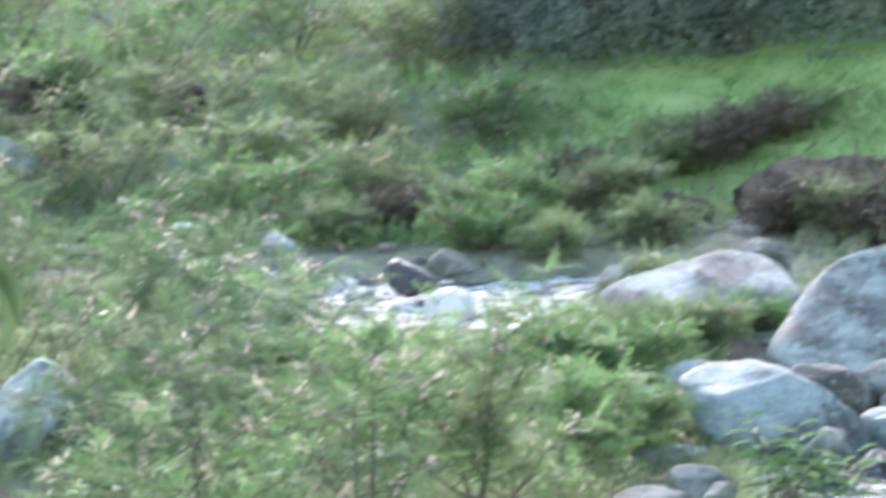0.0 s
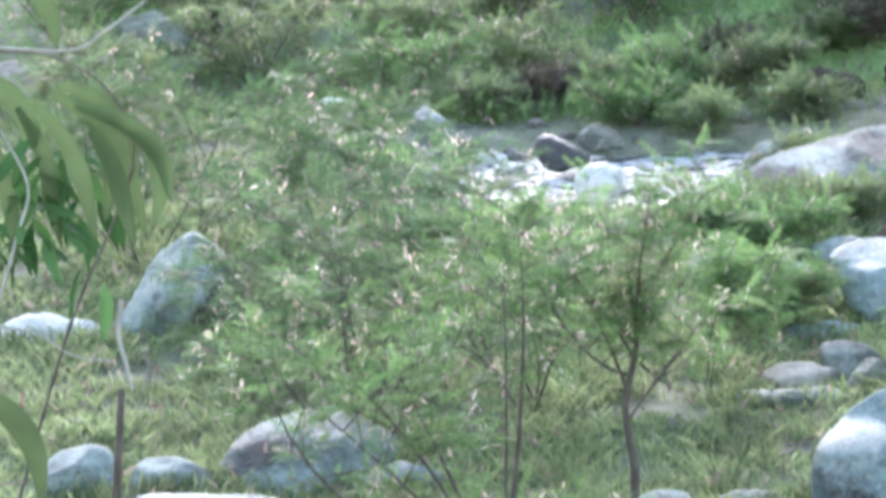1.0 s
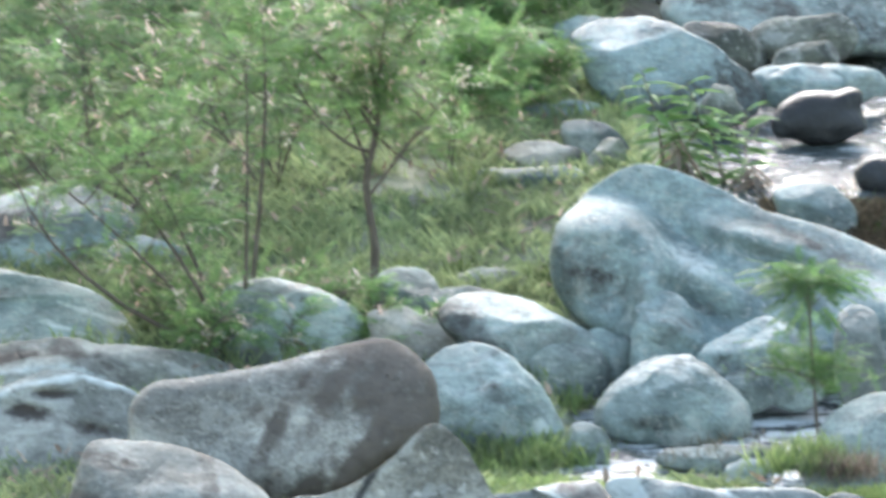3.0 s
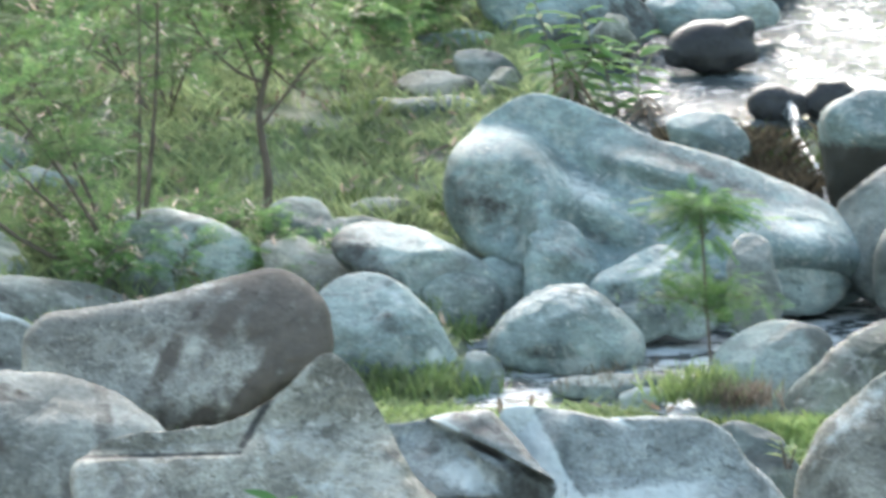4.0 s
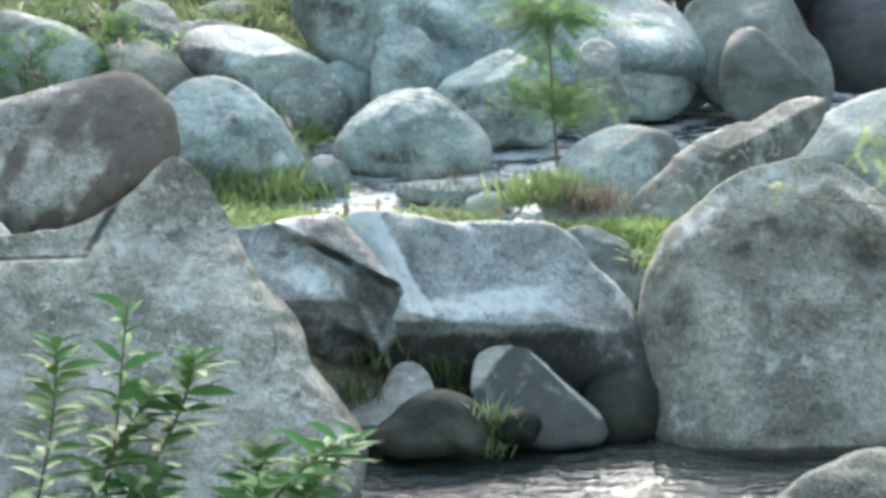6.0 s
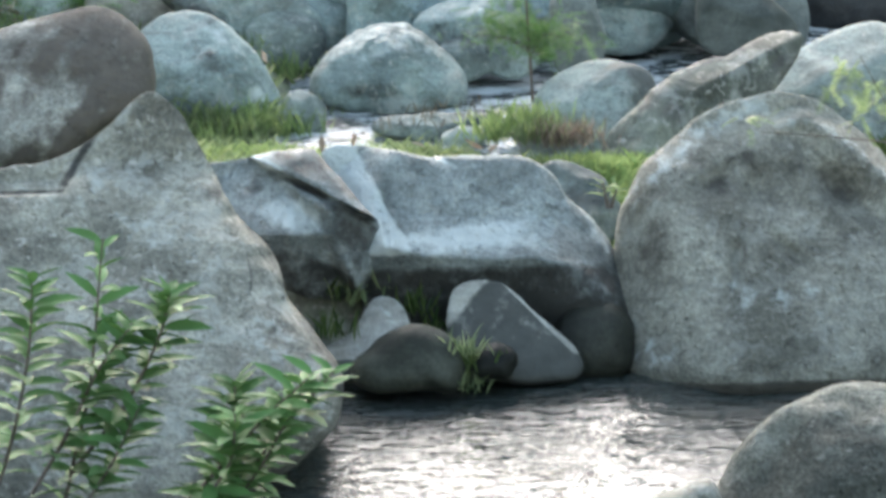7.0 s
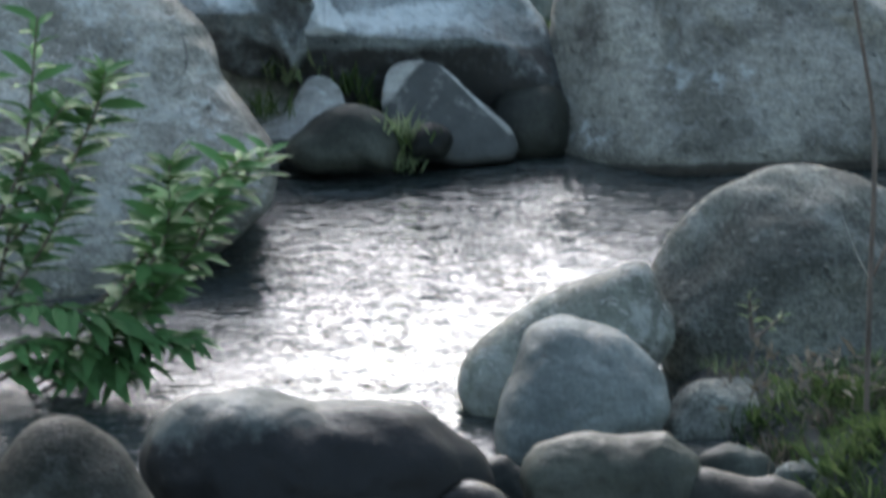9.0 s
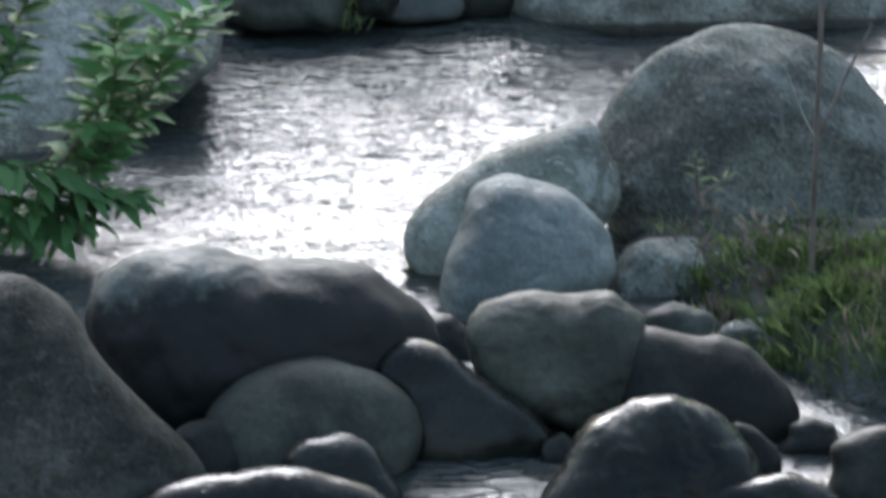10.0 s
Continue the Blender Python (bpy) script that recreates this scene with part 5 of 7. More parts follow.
boulder("river_stone", (-1.618, 31.397, 1.254), (0.094, 0.083, 0.064, 0.057, 0.062, 0.073, 0.083, 0.106, 0.096, 0.104, 0.091, 0.084, 0.089, 0.116), 0.053, 6.8, 0.25, 2.5, 4, 84, m_white, "bright white bleached river stone", facets=0)
boulder("river_stone", (-0.313, 31.352, 1.253), (0.102, 0.096, 0.079, 0.08, 0.079, 0.077, 0.095, 0.103, 0.121, 0.122, 0.106, 0.108, 0.127, 0.118), 0.062, 6.8, 0.25, 2.5, 4, 85, m_pale, "pale blue-grey water-worn river boulder")
# its shaded right side and foot are painted dark beside the lit left faces
boulder("boulder", (-2.140, 25.984, 0.913), (0.296, 0.283, 0.275, 0.276, 0.289, 0.313, 0.334, 0.352, 0.315, 0.297, 0.281, 0.273, 0.277, 0.273, 0.28, 0.302, 0.384, 0.521, 0.466, 0.424, 0.403, 0.388, 0.375, 0.373, 0.382, 0.405, 0.447, 0.525, 0.446, 0.363), 0.243, 8.9, 0.2, 4, 5, 86, m_pale, "angular split grey rock with pale broken faces and painted shade", (((-0.74, -0.50, 0.45), 0.203, 1), ((0.35, -0.92, 0.15), 0.195, 1), ((0.00, -0.80, -0.60), 0.168, 1),), stain=lambda x, z: 0.75 * smooth(beside(x, z, 0.02, -0.10, 0.30, 0.30), 0.03, -0.03) + 0.6 * smooth(z, -0.12, -0.2))
boulder("boulder", (-2.915, 33.296, 1.505), (0.293, 0.226, 0.2, 0.204, 0.189, 0.215, 0.29, 0.363, 0.274, 0.265, 0.274, 0.274, 0.316, 0.431), 0.168, 6.0, 0.25, 2.5, 4, 87, m_grey, "mid grey weathered river boulder")
boulder("river_stone", (-2.880, 32.196, 1.331), (0.257, 0.14, 0.087, 0.073, 0.077, 0.102, 0.189, 0.278, 0.14, 0.116, 0.114, 0.13, 0.181, 0.235), 0.105, 6.5, 0.25, 2.5, 4, 88, m_sand, "pale sandy grey boulder with worn top")
boulder("boulder", (-1.367, 23.200, 0.637), (0.422, 0.323, 0.26, 0.196, 0.171, 0.166, 0.178, 0.201, 0.239, 0.31, 0.384, 0.44, 0.347, 0.267, 0.236, 0.225, 0.23, 0.252, 0.298, 0.363), 0.154, 10.6, 0.7, 2.5, 5, 89, m_pale, "pale blue-grey water-worn river boulder", (((-.2, -.9, .3), .62), ((0, -.6, .8), .62),), stain=lambda x, z: 0.7 * bulge(x, z, -0.22, -0.02, 0.24, 0.12, 10))
boulder("river_stone", (-0.914, 22.939, 0.523), (0.191, 0.11, 0.081, 0.076, 0.088, 0.1, 0.131, 0.199, 0.147, 0.107, 0.099, 0.104, 0.123, 0.166), 0.083, 11.0, 0.25, 2.5, 4, 90, m_pale, "pale blue-grey water-worn river boulder")
boulder("river_stone", (-2.445, 23.050, 0.580), (0.17, 0.188, 0.156, 0.128, 0.117, 0.131, 0.146, 0.189, 0.24, 0.199, 0.178, 0.176, 0.183, 0.231), 0.106, 10.8, 0.25, 2.5, 4, 91, m_pale, "pale blue-grey water-worn river boulder")
boulder("river_stone", (-2.005, 23.029, 0.547), (0.189, 0.132, 0.102, 0.099, 0.1, 0.121, 0.168, 0.194, 0.199, 0.147, 0.126, 0.125, 0.145, 0.225), 0.097, 10.9, 0.25, 2.5, 4, 92, m_pale, "pale blue-grey water-worn river boulder")
boulder("boulder", (-1.580, 21.823, 0.512), (0.57, 0.352, 0.24, 0.197, 0.182, 0.179, 0.193, 0.234, 0.339, 0.555, 0.553, 0.423, 0.328, 0.295, 0.277, 0.269, 0.28, 0.315, 0.402, 0.687), 0.233, 11.6, 0.55, 2.5, 6, 93, m_pale, "pale blue-grey water-worn river boulder", (((0.00, -0.50, 0.87), 0.136, 1), ((0.05, -0.93, 0.36), 0.077, 1),), marks=((-0.38, 0.08, 0.36, 0.02, 0.062, -0.020, 0.06), (-0.21, -0.06, 0.46, -0.06, 0.062, -0.020, 0.05),), stain=lambda x, z: 0.42 * bulge(x, z, 0.05, 0.06, 0.25, 0.06) - 0.5 * smooth(np.sin(60 * (z + 0.35 * x)), 0.3, 1.0) * smooth(x, 0.1, 0.35))
boulder("river_stone", (-2.118, 21.537, 0.434), (0.26, 0.183, 0.149, 0.133, 0.137, 0.141, 0.182, 0.235, 0.289, 0.189, 0.165, 0.166, 0.194, 0.276), 0.121, 11.9, 0.25, 2.5, 4, 94, m_pale, "pale blue-grey water-worn river boulder")
boulder("river_stone", (-2.856, 25.891, 0.789), (0.275, 0.127, 0.092, 0.086, 0.097, 0.112, 0.175, 0.259, 0.168, 0.138, 0.12, 0.121, 0.142, 0.227), 0.107, 9.2, 0.25, 2.5, 4, 95, m_white, "bright white bleached river stone")
boulder("river_stone", (0.236, 22.712, 0.408), (0.137, 0.127, 0.079, 0.065, 0.066, 0.085, 0.107, 0.142, 0.155, 0.113, 0.104, 0.105, 0.108, 0.132), 0.079, 11.4, 0.25, 2.5, 4, 96, m_grey, "mid grey weathered river boulder")
boulder("river_stone", (0.643, 22.310, 0.491), (0.186, 0.106, 0.07, 0.058, 0.059, 0.075, 0.103, 0.157, 0.146, 0.095, 0.083, 0.083, 0.097, 0.12), 0.067, 11.4, 0.25, 2.5, 4, 97, m_dark, "dark brownish grey river stone")
boulder("boulder", (3.473, 21.833, 0.455), (0.227, 0.242, 0.252, 0.201, 0.19, 0.202, 0.273, 0.262, 0.297, 0.343, 0.293, 0.292, 0.337, 0.325), 0.163, 11.6, 0.25, 2.5, 4, 98, m_ink, "nearly black wet stone in the stream", facets=0)
boulder("river_stone", (2.191, 23.134, 0.631), (0.192, 0.153, 0.141, 0.124, 0.134, 0.153, 0.204, 0.176, 0.199, 0.186, 0.202, 0.235, 0.21, 0.217), 0.110, 10.6, 0.25, 2.5, 4, 99, m_pale, "pale blue-grey water-worn river boulder")
boulder("river_stone", (1.300, 26.989, 0.929), (0.128, 0.114, 0.072, 0.061, 0.062, 0.065, 0.087, 0.153, 0.147, 0.101, 0.084, 0.082, 0.092, 0.134), 0.091, 8.6, 0.25, 2.5, 4, 100, m_pale, "pale blue-grey water-worn river boulder")
boulder("river_stone", (0.561, 26.462, 0.971), (0.086, 0.076, 0.054, 0.045, 0.039, 0.042, 0.058, 0.096, 0.103, 0.073, 0.062, 0.061, 0.069, 0.079), 0.062, 8.7, 0.25, 2.5, 4, 101, m_white, "bright white bleached river stone")
boulder("river_stone", (0.921, 25.895, 0.739), (0.117, 0.079, 0.054, 0.049, 0.052, 0.054, 0.072, 0.121, 0.124, 0.076, 0.064, 0.063, 0.072, 0.107), 0.074, 9.3, 0.25, 2.5, 4, 102, m_pale, "pale blue-grey water-worn river boulder")
boulder("river_stone", (1.061, 26.750, 0.829), (0.114, 0.1, 0.071, 0.065, 0.059, 0.061, 0.08, 0.138, 0.129, 0.096, 0.081, 0.08, 0.091, 0.133), 0.084, 8.9, 0.25, 2.5, 4, 103, m_grey, "mid grey weathered river boulder")
boulder("river_stone", (-1.564, 30.184, 1.060), (0.149, 0.071, 0.048, 0.043, 0.047, 0.067, 0.133, 0.171, 0.086, 0.071, 0.071, 0.08, 0.098, 0.139), 0.092, 7.4, 0.25, 2.5, 4, 104, m_pale, "pale blue-grey water-worn river boulder")
boulder("river_stone", (-1.336, 28.764, 1.008), (0.055, 0.048, 0.045, 0.05, 0.038, 0.036, 0.043, 0.07, 0.055, 0.055, 0.062, 0.077, 0.059, 0.053), 0.046, 7.9, 0.25, 2.5, 4, 105, m_pale, "pale blue-grey water-worn river boulder")
boulder("river_stone", (-0.650, 30.371, 1.031), (0.124, 0.072, 0.06, 0.046, 0.041, 0.045, 0.063, 0.132, 0.083, 0.074, 0.078, 0.071, 0.07, 0.081), 0.067, 7.4, 0.25, 2.5, 4, 106, m_white, "bright white bleached river stone")
boulder("boulder", (-3.587, 32.801, 1.309), (0.322, 0.169, 0.131, 0.117, 0.123, 0.163, 0.311, 0.409, 0.199, 0.163, 0.16, 0.181, 0.236, 0.346), 0.168, 6.4, 0.25, 2.5, 4, 107, m_sand, "pale sandy grey boulder with worn top")
boulder("river_stone", (-1.930, 23.050, 0.518), (0.102, 0.083, 0.058, 0.053, 0.059, 0.078, 0.099, 0.118, 0.084, 0.079, 0.085, 0.098, 0.105, 0.142), 0.065, 11.0, 0.25, 2.5, 4, 108, m_grey, "mid grey weathered river boulder")
boulder("boulder", (1.195, 22.242, 0.681), (0.211, 0.247, 0.269, 0.22, 0.181, 0.168, 0.166, 0.171, 0.197, 0.238, 0.252, 0.257, 0.237, 0.206, 0.199, 0.208, 0.239, 0.223, 0.2, 0.198), 0.126, 11.0, 0.5, 2.5, 5, 109, m_blue, "large pale bluish boulder, smooth with hollows")
boulder("boulder", (-0.325, 19.309, 0.506), (0.667, 0.693, 0.675, 0.608, 0.455, 0.353, 0.298, 0.271, 0.259, 0.265, 0.281, 0.312, 0.374, 0.49, 0.533, 0.526, 0.505, 0.458, 0.407, 0.367, 0.32, 0.294, 0.284, 0.293, 0.312, 0.33, 0.369, 0.41, 0.441, 0.516), 0.347, 13.1, 0.1, 6, 6, 110, m_patched, "pale grey boulder with a large dark brown stain", relief=patched_front, stain=patched_stain)
boulder("boulder", (0.055, 16.467, 0.469), (0.676, 0.666, 0.624, 0.588, 0.595, 0.62, 0.665, 0.72, 0.746, 0.605, 0.53, 0.5, 0.498, 0.523, 0.563, 0.626, 0.685, 0.718, 0.672, 0.646, 0.637, 0.697, 0.758, 0.838, 0.944, 1.057, 0.969, 0.914, 0.88, 0.863, 0.829, 0.807, 0.799, 0.804, 0.82, 0.848, 0.883, 0.919, 0.885, 0.771), 0.467, 15.4, 0.2, 8, 6, 111, m_lichen, "pale grey boulder with crusty whitish lichen and a cracked top", relief=wedge_front, stain=wedge_stain_and_shade)
boulder("boulder", (0.801, 17.519, 0.463), (0.287, 0.255, 0.238, 0.229, 0.225, 0.227, 0.232, 0.245, 0.263, 0.256, 0.255, 0.252, 0.256, 0.264, 0.278, 0.307, 0.356, 0.385, 0.368, 0.331, 0.302, 0.267, 0.245, 0.232, 0.222, 0.217, 0.219, 0.225, 0.233, 0.243, 0.26, 0.284, 0.299, 0.324, 0.337, 0.35, 0.343, 0.343, 0.363, 0.347), 0.208, 14.5, 0.1, 9, 6, 112, m_ledge, "angular split grey rock with pale broken faces and painted shade", relief=split_front, stain=split_stain_and_shade)
boulder("boulder", (1.468, 17.501, 0.306), (0.491, 0.458, 0.43, 0.404, 0.389, 0.401, 0.408, 0.401, 0.389, 0.377, 0.372, 0.375, 0.387, 0.42, 0.494, 0.589, 0.68, 0.562, 0.483, 0.433, 0.425, 0.437, 0.449, 0.462, 0.458, 0.465, 0.478, 0.443, 0.422, 0.411, 0.411, 0.419, 0.438, 0.469, 0.518, 0.593, 0.639, 0.6, 0.559, 0.524), 0.404, 15.0, 0.1, 9, 6, 113, m_ledge, "pale blue-grey boulder with a bright shelf over a wet underside with painted shade", relief=ledge_front, stain=ledge_stain_and_shade)
# dark stone added in place of the shaded recess under the split rock
boulder("boulder", (0.936, 17.601, 0.122), (0.225, 0.211, 0.181, 0.155, 0.164, 0.244, 0.253, 0.184, 0.2, 0.244, 0.339, 0.332, 0.321, 0.291), 0.145, 15.5, 0.25, 2.5, 4, 114, m_dark, "dark brownish grey river stone", facets=0)
boulder("boulder", (1.517, 17.049, 0.146), (0.204, 0.164, 0.145, 0.138, 0.147, 0.161, 0.187, 0.203, 0.224, 0.234, 0.217, 0.202, 0.196, 0.201, 0.207, 0.215, 0.184, 0.165, 0.164, 0.18, 0.201, 0.237, 0.301, 0.277), 0.15, 15.8, 0.2, 5, 5, 115, m_drywet, "rounded stone with a pale dry shoulder and a dark damp face", relief=hump_front, stain=hump_stain)
boulder("river_stone", (1.075, 17.022, 0.118), (0.145, 0.137, 0.142, 0.157, 0.177, 0.188, 0.18, 0.145, 0.119, 0.107, 0.108, 0.137, 0.193, 0.193, 0.199, 0.167, 0.141, 0.13, 0.131, 0.128, 0.135, 0.155, 0.184, 0.166), 0.13, 16.0, 0.25, 3, 5, 116, m_drywet, "smooth pale dry stone with a wet foot", relief=hump_front, stain=cup_stain)
boulder("river_stone", (1.187, 16.83, 0.116), (0.177, 0.167, 0.163, 0.15, 0.143, 0.141, 0.137, 0.141, 0.152, 0.169, 0.217, 0.214, 0.166, 0.12, 0.103, 0.097, 0.101, 0.12, 0.17, 0.174), 0.12, 16.1, 0.25, 2.5, 4, 117, m_damp, "dark damp rounded stone at the water's edge", facets=0)
boulder("river_stone", (1.466, 16.84, 0.118), (0.085, 0.08, 0.07, 0.065, 0.06, 0.062, 0.07, 0.08, 0.09, 0.08, 0.07, 0.07, 0.08, 0.08), 0.08, 16.1, 0.25, 2.5, 4, 139, m_wet, "dark wet rounded stone at the water's edge", facets=0)
boulder("boulder", (1.862, 17.15, 0.085), (0.13, 0.14, 0.15, 0.15, 0.14, 0.15, 0.16, 0.17, 0.17, 0.15, 0.14, 0.14, 0.15, 0.14), 0.15, 15.5, 0.2, 2.5, 4, 141, m_wet, "black wet stone under the ledge", facets=0)
boulder("river_stone", (2.385, 14.300, 0.036), (0.112, 0.102, 0.065, 0.054, 0.048, 0.049, 0.064, 0.095, 0.123, 0.082, 0.072, 0.074, 0.078, 0.082), 0.057, 18.9, 0.25, 2.5, 4, 118, m_sand, "pale sandy grey boulder with worn top")
boulder("river_stone", (2.121, 14.131, 0.046), (0.18, 0.149, 0.128, 0.101, 0.1, 0.117, 0.143, 0.176, 0.222, 0.154, 0.138, 0.134, 0.146, 0.201), 0.108, 19.1, 0.25, 2.5, 4, 119, m_grain, "coarse speckled dark granite stone beside the pool", facets=2)
boulder("river_stone", (2.763, 14.316, 0.025), (0.148, 0.108, 0.066, 0.055, 0.056, 0.071, 0.092, 0.141, 0.127, 0.077, 0.065, 0.064, 0.072, 0.107), 0.072, 18.8, 0.25, 2.5, 4, 120, m_dark, "dark brownish grey river stone", facets=2)
boulder("river_stone", (2.244, 14.512, 0.020), (0.146, 0.102, 0.072, 0.066, 0.064, 0.07, 0.1, 0.138, 0.135, 0.095, 0.086, 0.082, 0.089, 0.121), 0.075, 18.7, 0.25, 2.5, 4, 121, m_grain, "coarse speckled dark granite boulder beside the pool", facets=2)
boulder("river_stone", (2.292, 13.637, 0.016), (0.111, 0.072, 0.06, 0.051, 0.046, 0.052, 0.077, 0.101, 0.098, 0.063, 0.054, 0.054, 0.063, 0.098), 0.055, 19.8, 0.25, 2.5, 4, 122, m_dark, "dark brownish grey river stone", facets=2)
boulder("river_stone", (-1.005, 30.848, 1.185), (0.086, 0.072, 0.06, 0.057, 0.067, 0.067, 0.078, 0.086, 0.113, 0.079, 0.071, 0.073, 0.089, 0.12), 0.057, 7.0, 0.25, 2.5, 4, 123, m_dark, "dark brownish grey river stone", facets=2)
boulder("river_stone", (0.032, 30.359, 1.146), (0.12, 0.095, 0.072, 0.067, 0.076, 0.082, 0.101, 0.123, 0.131, 0.091, 0.081, 0.084, 0.102, 0.166), 0.073, 7.2, 0.25, 2.5, 4, 124, m_dark, "dark brownish grey river stone", facets=2)
boulder("river_stone", (-1.237, 30.490, 1.150), (0.091, 0.073, 0.056, 0.052, 0.059, 0.063, 0.078, 0.093, 0.102, 0.071, 0.064, 0.066, 0.08, 0.126), 0.056, 7.2, 0.25, 2.5, 4, 125, m_grey, "mid grey weathered river boulder", facets=2)
boulder("river_stone", (-0.790, 30.411, 1.135), (0.067, 0.053, 0.04, 0.037, 0.042, 0.044, 0.056, 0.068, 0.074, 0.051, 0.045, 0.046, 0.056, 0.093), 0.040, 7.2, 0.25, 2.5, 4, 126, m_dark, "dark brownish grey river stone", facets=2)
boulder("river_stone", (0.563, 28.510, 0.970), (0.101, 0.065, 0.044, 0.039, 0.043, 0.052, 0.071, 0.105, 0.077, 0.053, 0.047, 0.048, 0.058, 0.099), 0.057, 8.0, 0.25, 2.5, 4, 127, m_white, "bright white bleached river stone", facets=3)
boulder("river_stone", (0.663, 28.109, 0.936), (0.084, 0.057, 0.039, 0.034, 0.038, 0.045, 0.06, 0.085, 0.07, 0.047, 0.042, 0.043, 0.051, 0.085), 0.049, 8.2, 0.25, 2.5, 4, 128, m_pale, "pale blue-grey water-worn river boulder", facets=3)
boulder("river_stone", (0.544, 27.187, 0.855), (0.107, 0.059, 0.039, 0.034, 0.036, 0.047, 0.066, 0.11, 0.068, 0.046, 0.04, 0.041, 0.049, 0.081), 0.055, 8.7, 0.25, 2.5, 4, 129, m_white, "bright white bleached river stone", facets=3)
boulder("river_stone", (0.235, 28.053, 0.924), (0.092, 0.044, 0.028, 0.025, 0.026, 0.036, 0.052, 0.097, 0.049, 0.033, 0.029, 0.03, 0.036, 0.059), 0.043, 8.3, 0.25, 2.5, 4, 130, m_pale, "pale blue-grey water-worn river boulder", facets=3)
boulder("river_stone", (0.761, 28.692, 0.986), (0.086, 0.059, 0.04, 0.035, 0.038, 0.046, 0.061, 0.087, 0.071, 0.048, 0.043, 0.044, 0.052, 0.086), 0.050, 8.0, 0.25, 2.5, 4, 131, m_pale, "pale blue-grey water-worn river boulder", facets=3)
boulder("river_stone", (-0.507, 29.627, 1.066), (0.098, 0.065, 0.045, 0.04, 0.045, 0.054, 0.072, 0.102, 0.079, 0.054, 0.049, 0.05, 0.06, 0.103), 0.058, 7.6, 0.25, 2.5, 4, 132, m_white, "bright white bleached river stone", facets=3)
boulder("river_stone", (1.191, 28.909, 1.010), (0.125, 0.083, 0.056, 0.05, 0.055, 0.067, 0.089, 0.128, 0.1, 0.068, 0.06, 0.062, 0.074, 0.123), 0.072, 7.9, 0.25, 2.5, 4, 133, m_pale, "pale blue-grey water-worn river boulder", facets=3)
boulder("river_stone", (1.556, 29.044, 1.031), (0.088, 0.074, 0.063, 0.059, 0.068, 0.068, 0.079, 0.087, 0.12, 0.082, 0.073, 0.075, 0.091, 0.122), 0.066, 7.8, 0.25, 2.5, 4, 134, m_pale, "pale blue-grey water-worn river boulder", facets=3)
boulder("river_stone", (2.321, 12.772, 0.030), (0.071, 0.07, 0.056, 0.055, 0.055, 0.056, 0.068, 0.069, 0.108, 0.078, 0.066, 0.065, 0.074, 0.11), 0.050, 21.0, 0.25, 2.5, 4, 135, m_wet, "wet dark grey river boulder, smooth and rounded", facets=0)
# dark filler stone added in the gap between two near boulders
boulder("river_stone", (1.395, 13.618, 0.024), (0.079, 0.077, 0.071, 0.08, 0.079, 0.085, 0.084, 0.093, 0.095, 0.098, 0.117, 0.114, 0.119, 0.123), 0.064, 20.0, 0.25, 2.5, 4, 137, m_wet, "wet dark grey river boulder, smooth and rounded", facets=0)
boulder("river_stone", (2.088, 13.722, 0.004), (0.126, 0.107, 0.082, 0.079, 0.083, 0.088, 0.11, 0.124, 0.149, 0.111, 0.103, 0.103, 0.111, 0.15), 0.079, 19.8, 0.25, 2.5, 4, 138, m_damp, "damp greenish grey river boulder, smooth and rounded", facets=0)


# ---- plants ----
def tube(points, r0, r1, sides=5):
    """A tapered round limb along a line of points, as arrays."""
    pts = np.asarray(points, dtype=float)
    n = len(pts)
    tang = np.gradient(pts, axis=0)
    tang /= np.linalg.norm(tang, axis=1)[:, None] + 1e-9
    side = np.cross(tang, (0.3, 0.9, 0.2))
    side /= np.linalg.norm(side, axis=1)[:, None] + 1e-9
    up = np.cross(side, tang)
    rad = np.linspace(r0, r1, n)
    a = np.arange(sides) * 2 * np.pi / sides
    v = pts[:, None] + rad[:, None, None] * (np.cos(a)[None, :, None] * side[:, None] + np.sin(a)[None, :, None] * up[:, None])
    i = np.arange(n * sides).reshape(n, sides)
    j = np.roll(i, -1, axis=1)
    q4 = np.stack([i[:-1], j[:-1], j[1:], i[1:]], -1).reshape(-1, 4)
    return v.reshape(-1, 3), np.concatenate([q4[:, :3], q4[:, [0, 2, 3]]])


def merge(pieces):
    """Several (verts, tris) pairs as one."""
    vs, ts, base = [], [], 0
    for v, t in pieces:
        vs.append(v)
        ts.append(np.asarray(t) + base)
        base += len(v)
    return np.concatenate(vs), np.concatenate(ts)


def curve_line(a, b, bow, count=7):
    """A line from a to b that bows by the vector bow at its middle."""
    k = np.linspace(0, 1, count)[:, None]
    return np.asarray(a) * (1 - k) + np.asarray(b) * k + np.asarray(bow) * (4 * k * (1 - k))


def smooth_line(points, per=4):
    """A soft curve through a few points."""
    p = np.asarray(points, dtype=float)
    p = np.concatenate([[2 * p[0] - p[1]], p, [2 * p[-1] - p[-2]]])
    out = []
    for i in range(1, len(p) - 2):
        for f in np.linspace(0, 1, per, endpoint=False):
            out.append(p[i] + 0.5 * f * (p[i + 1] - p[i - 1] + f * (2 * p[i - 1] - 5 * p[i] + 4 * p[i + 1] - p[i + 2] + f * (3 * (p[i] - p[i + 1]) + p[i + 2] - p[i - 1]))))
    return np.array(out + [p[-2]])


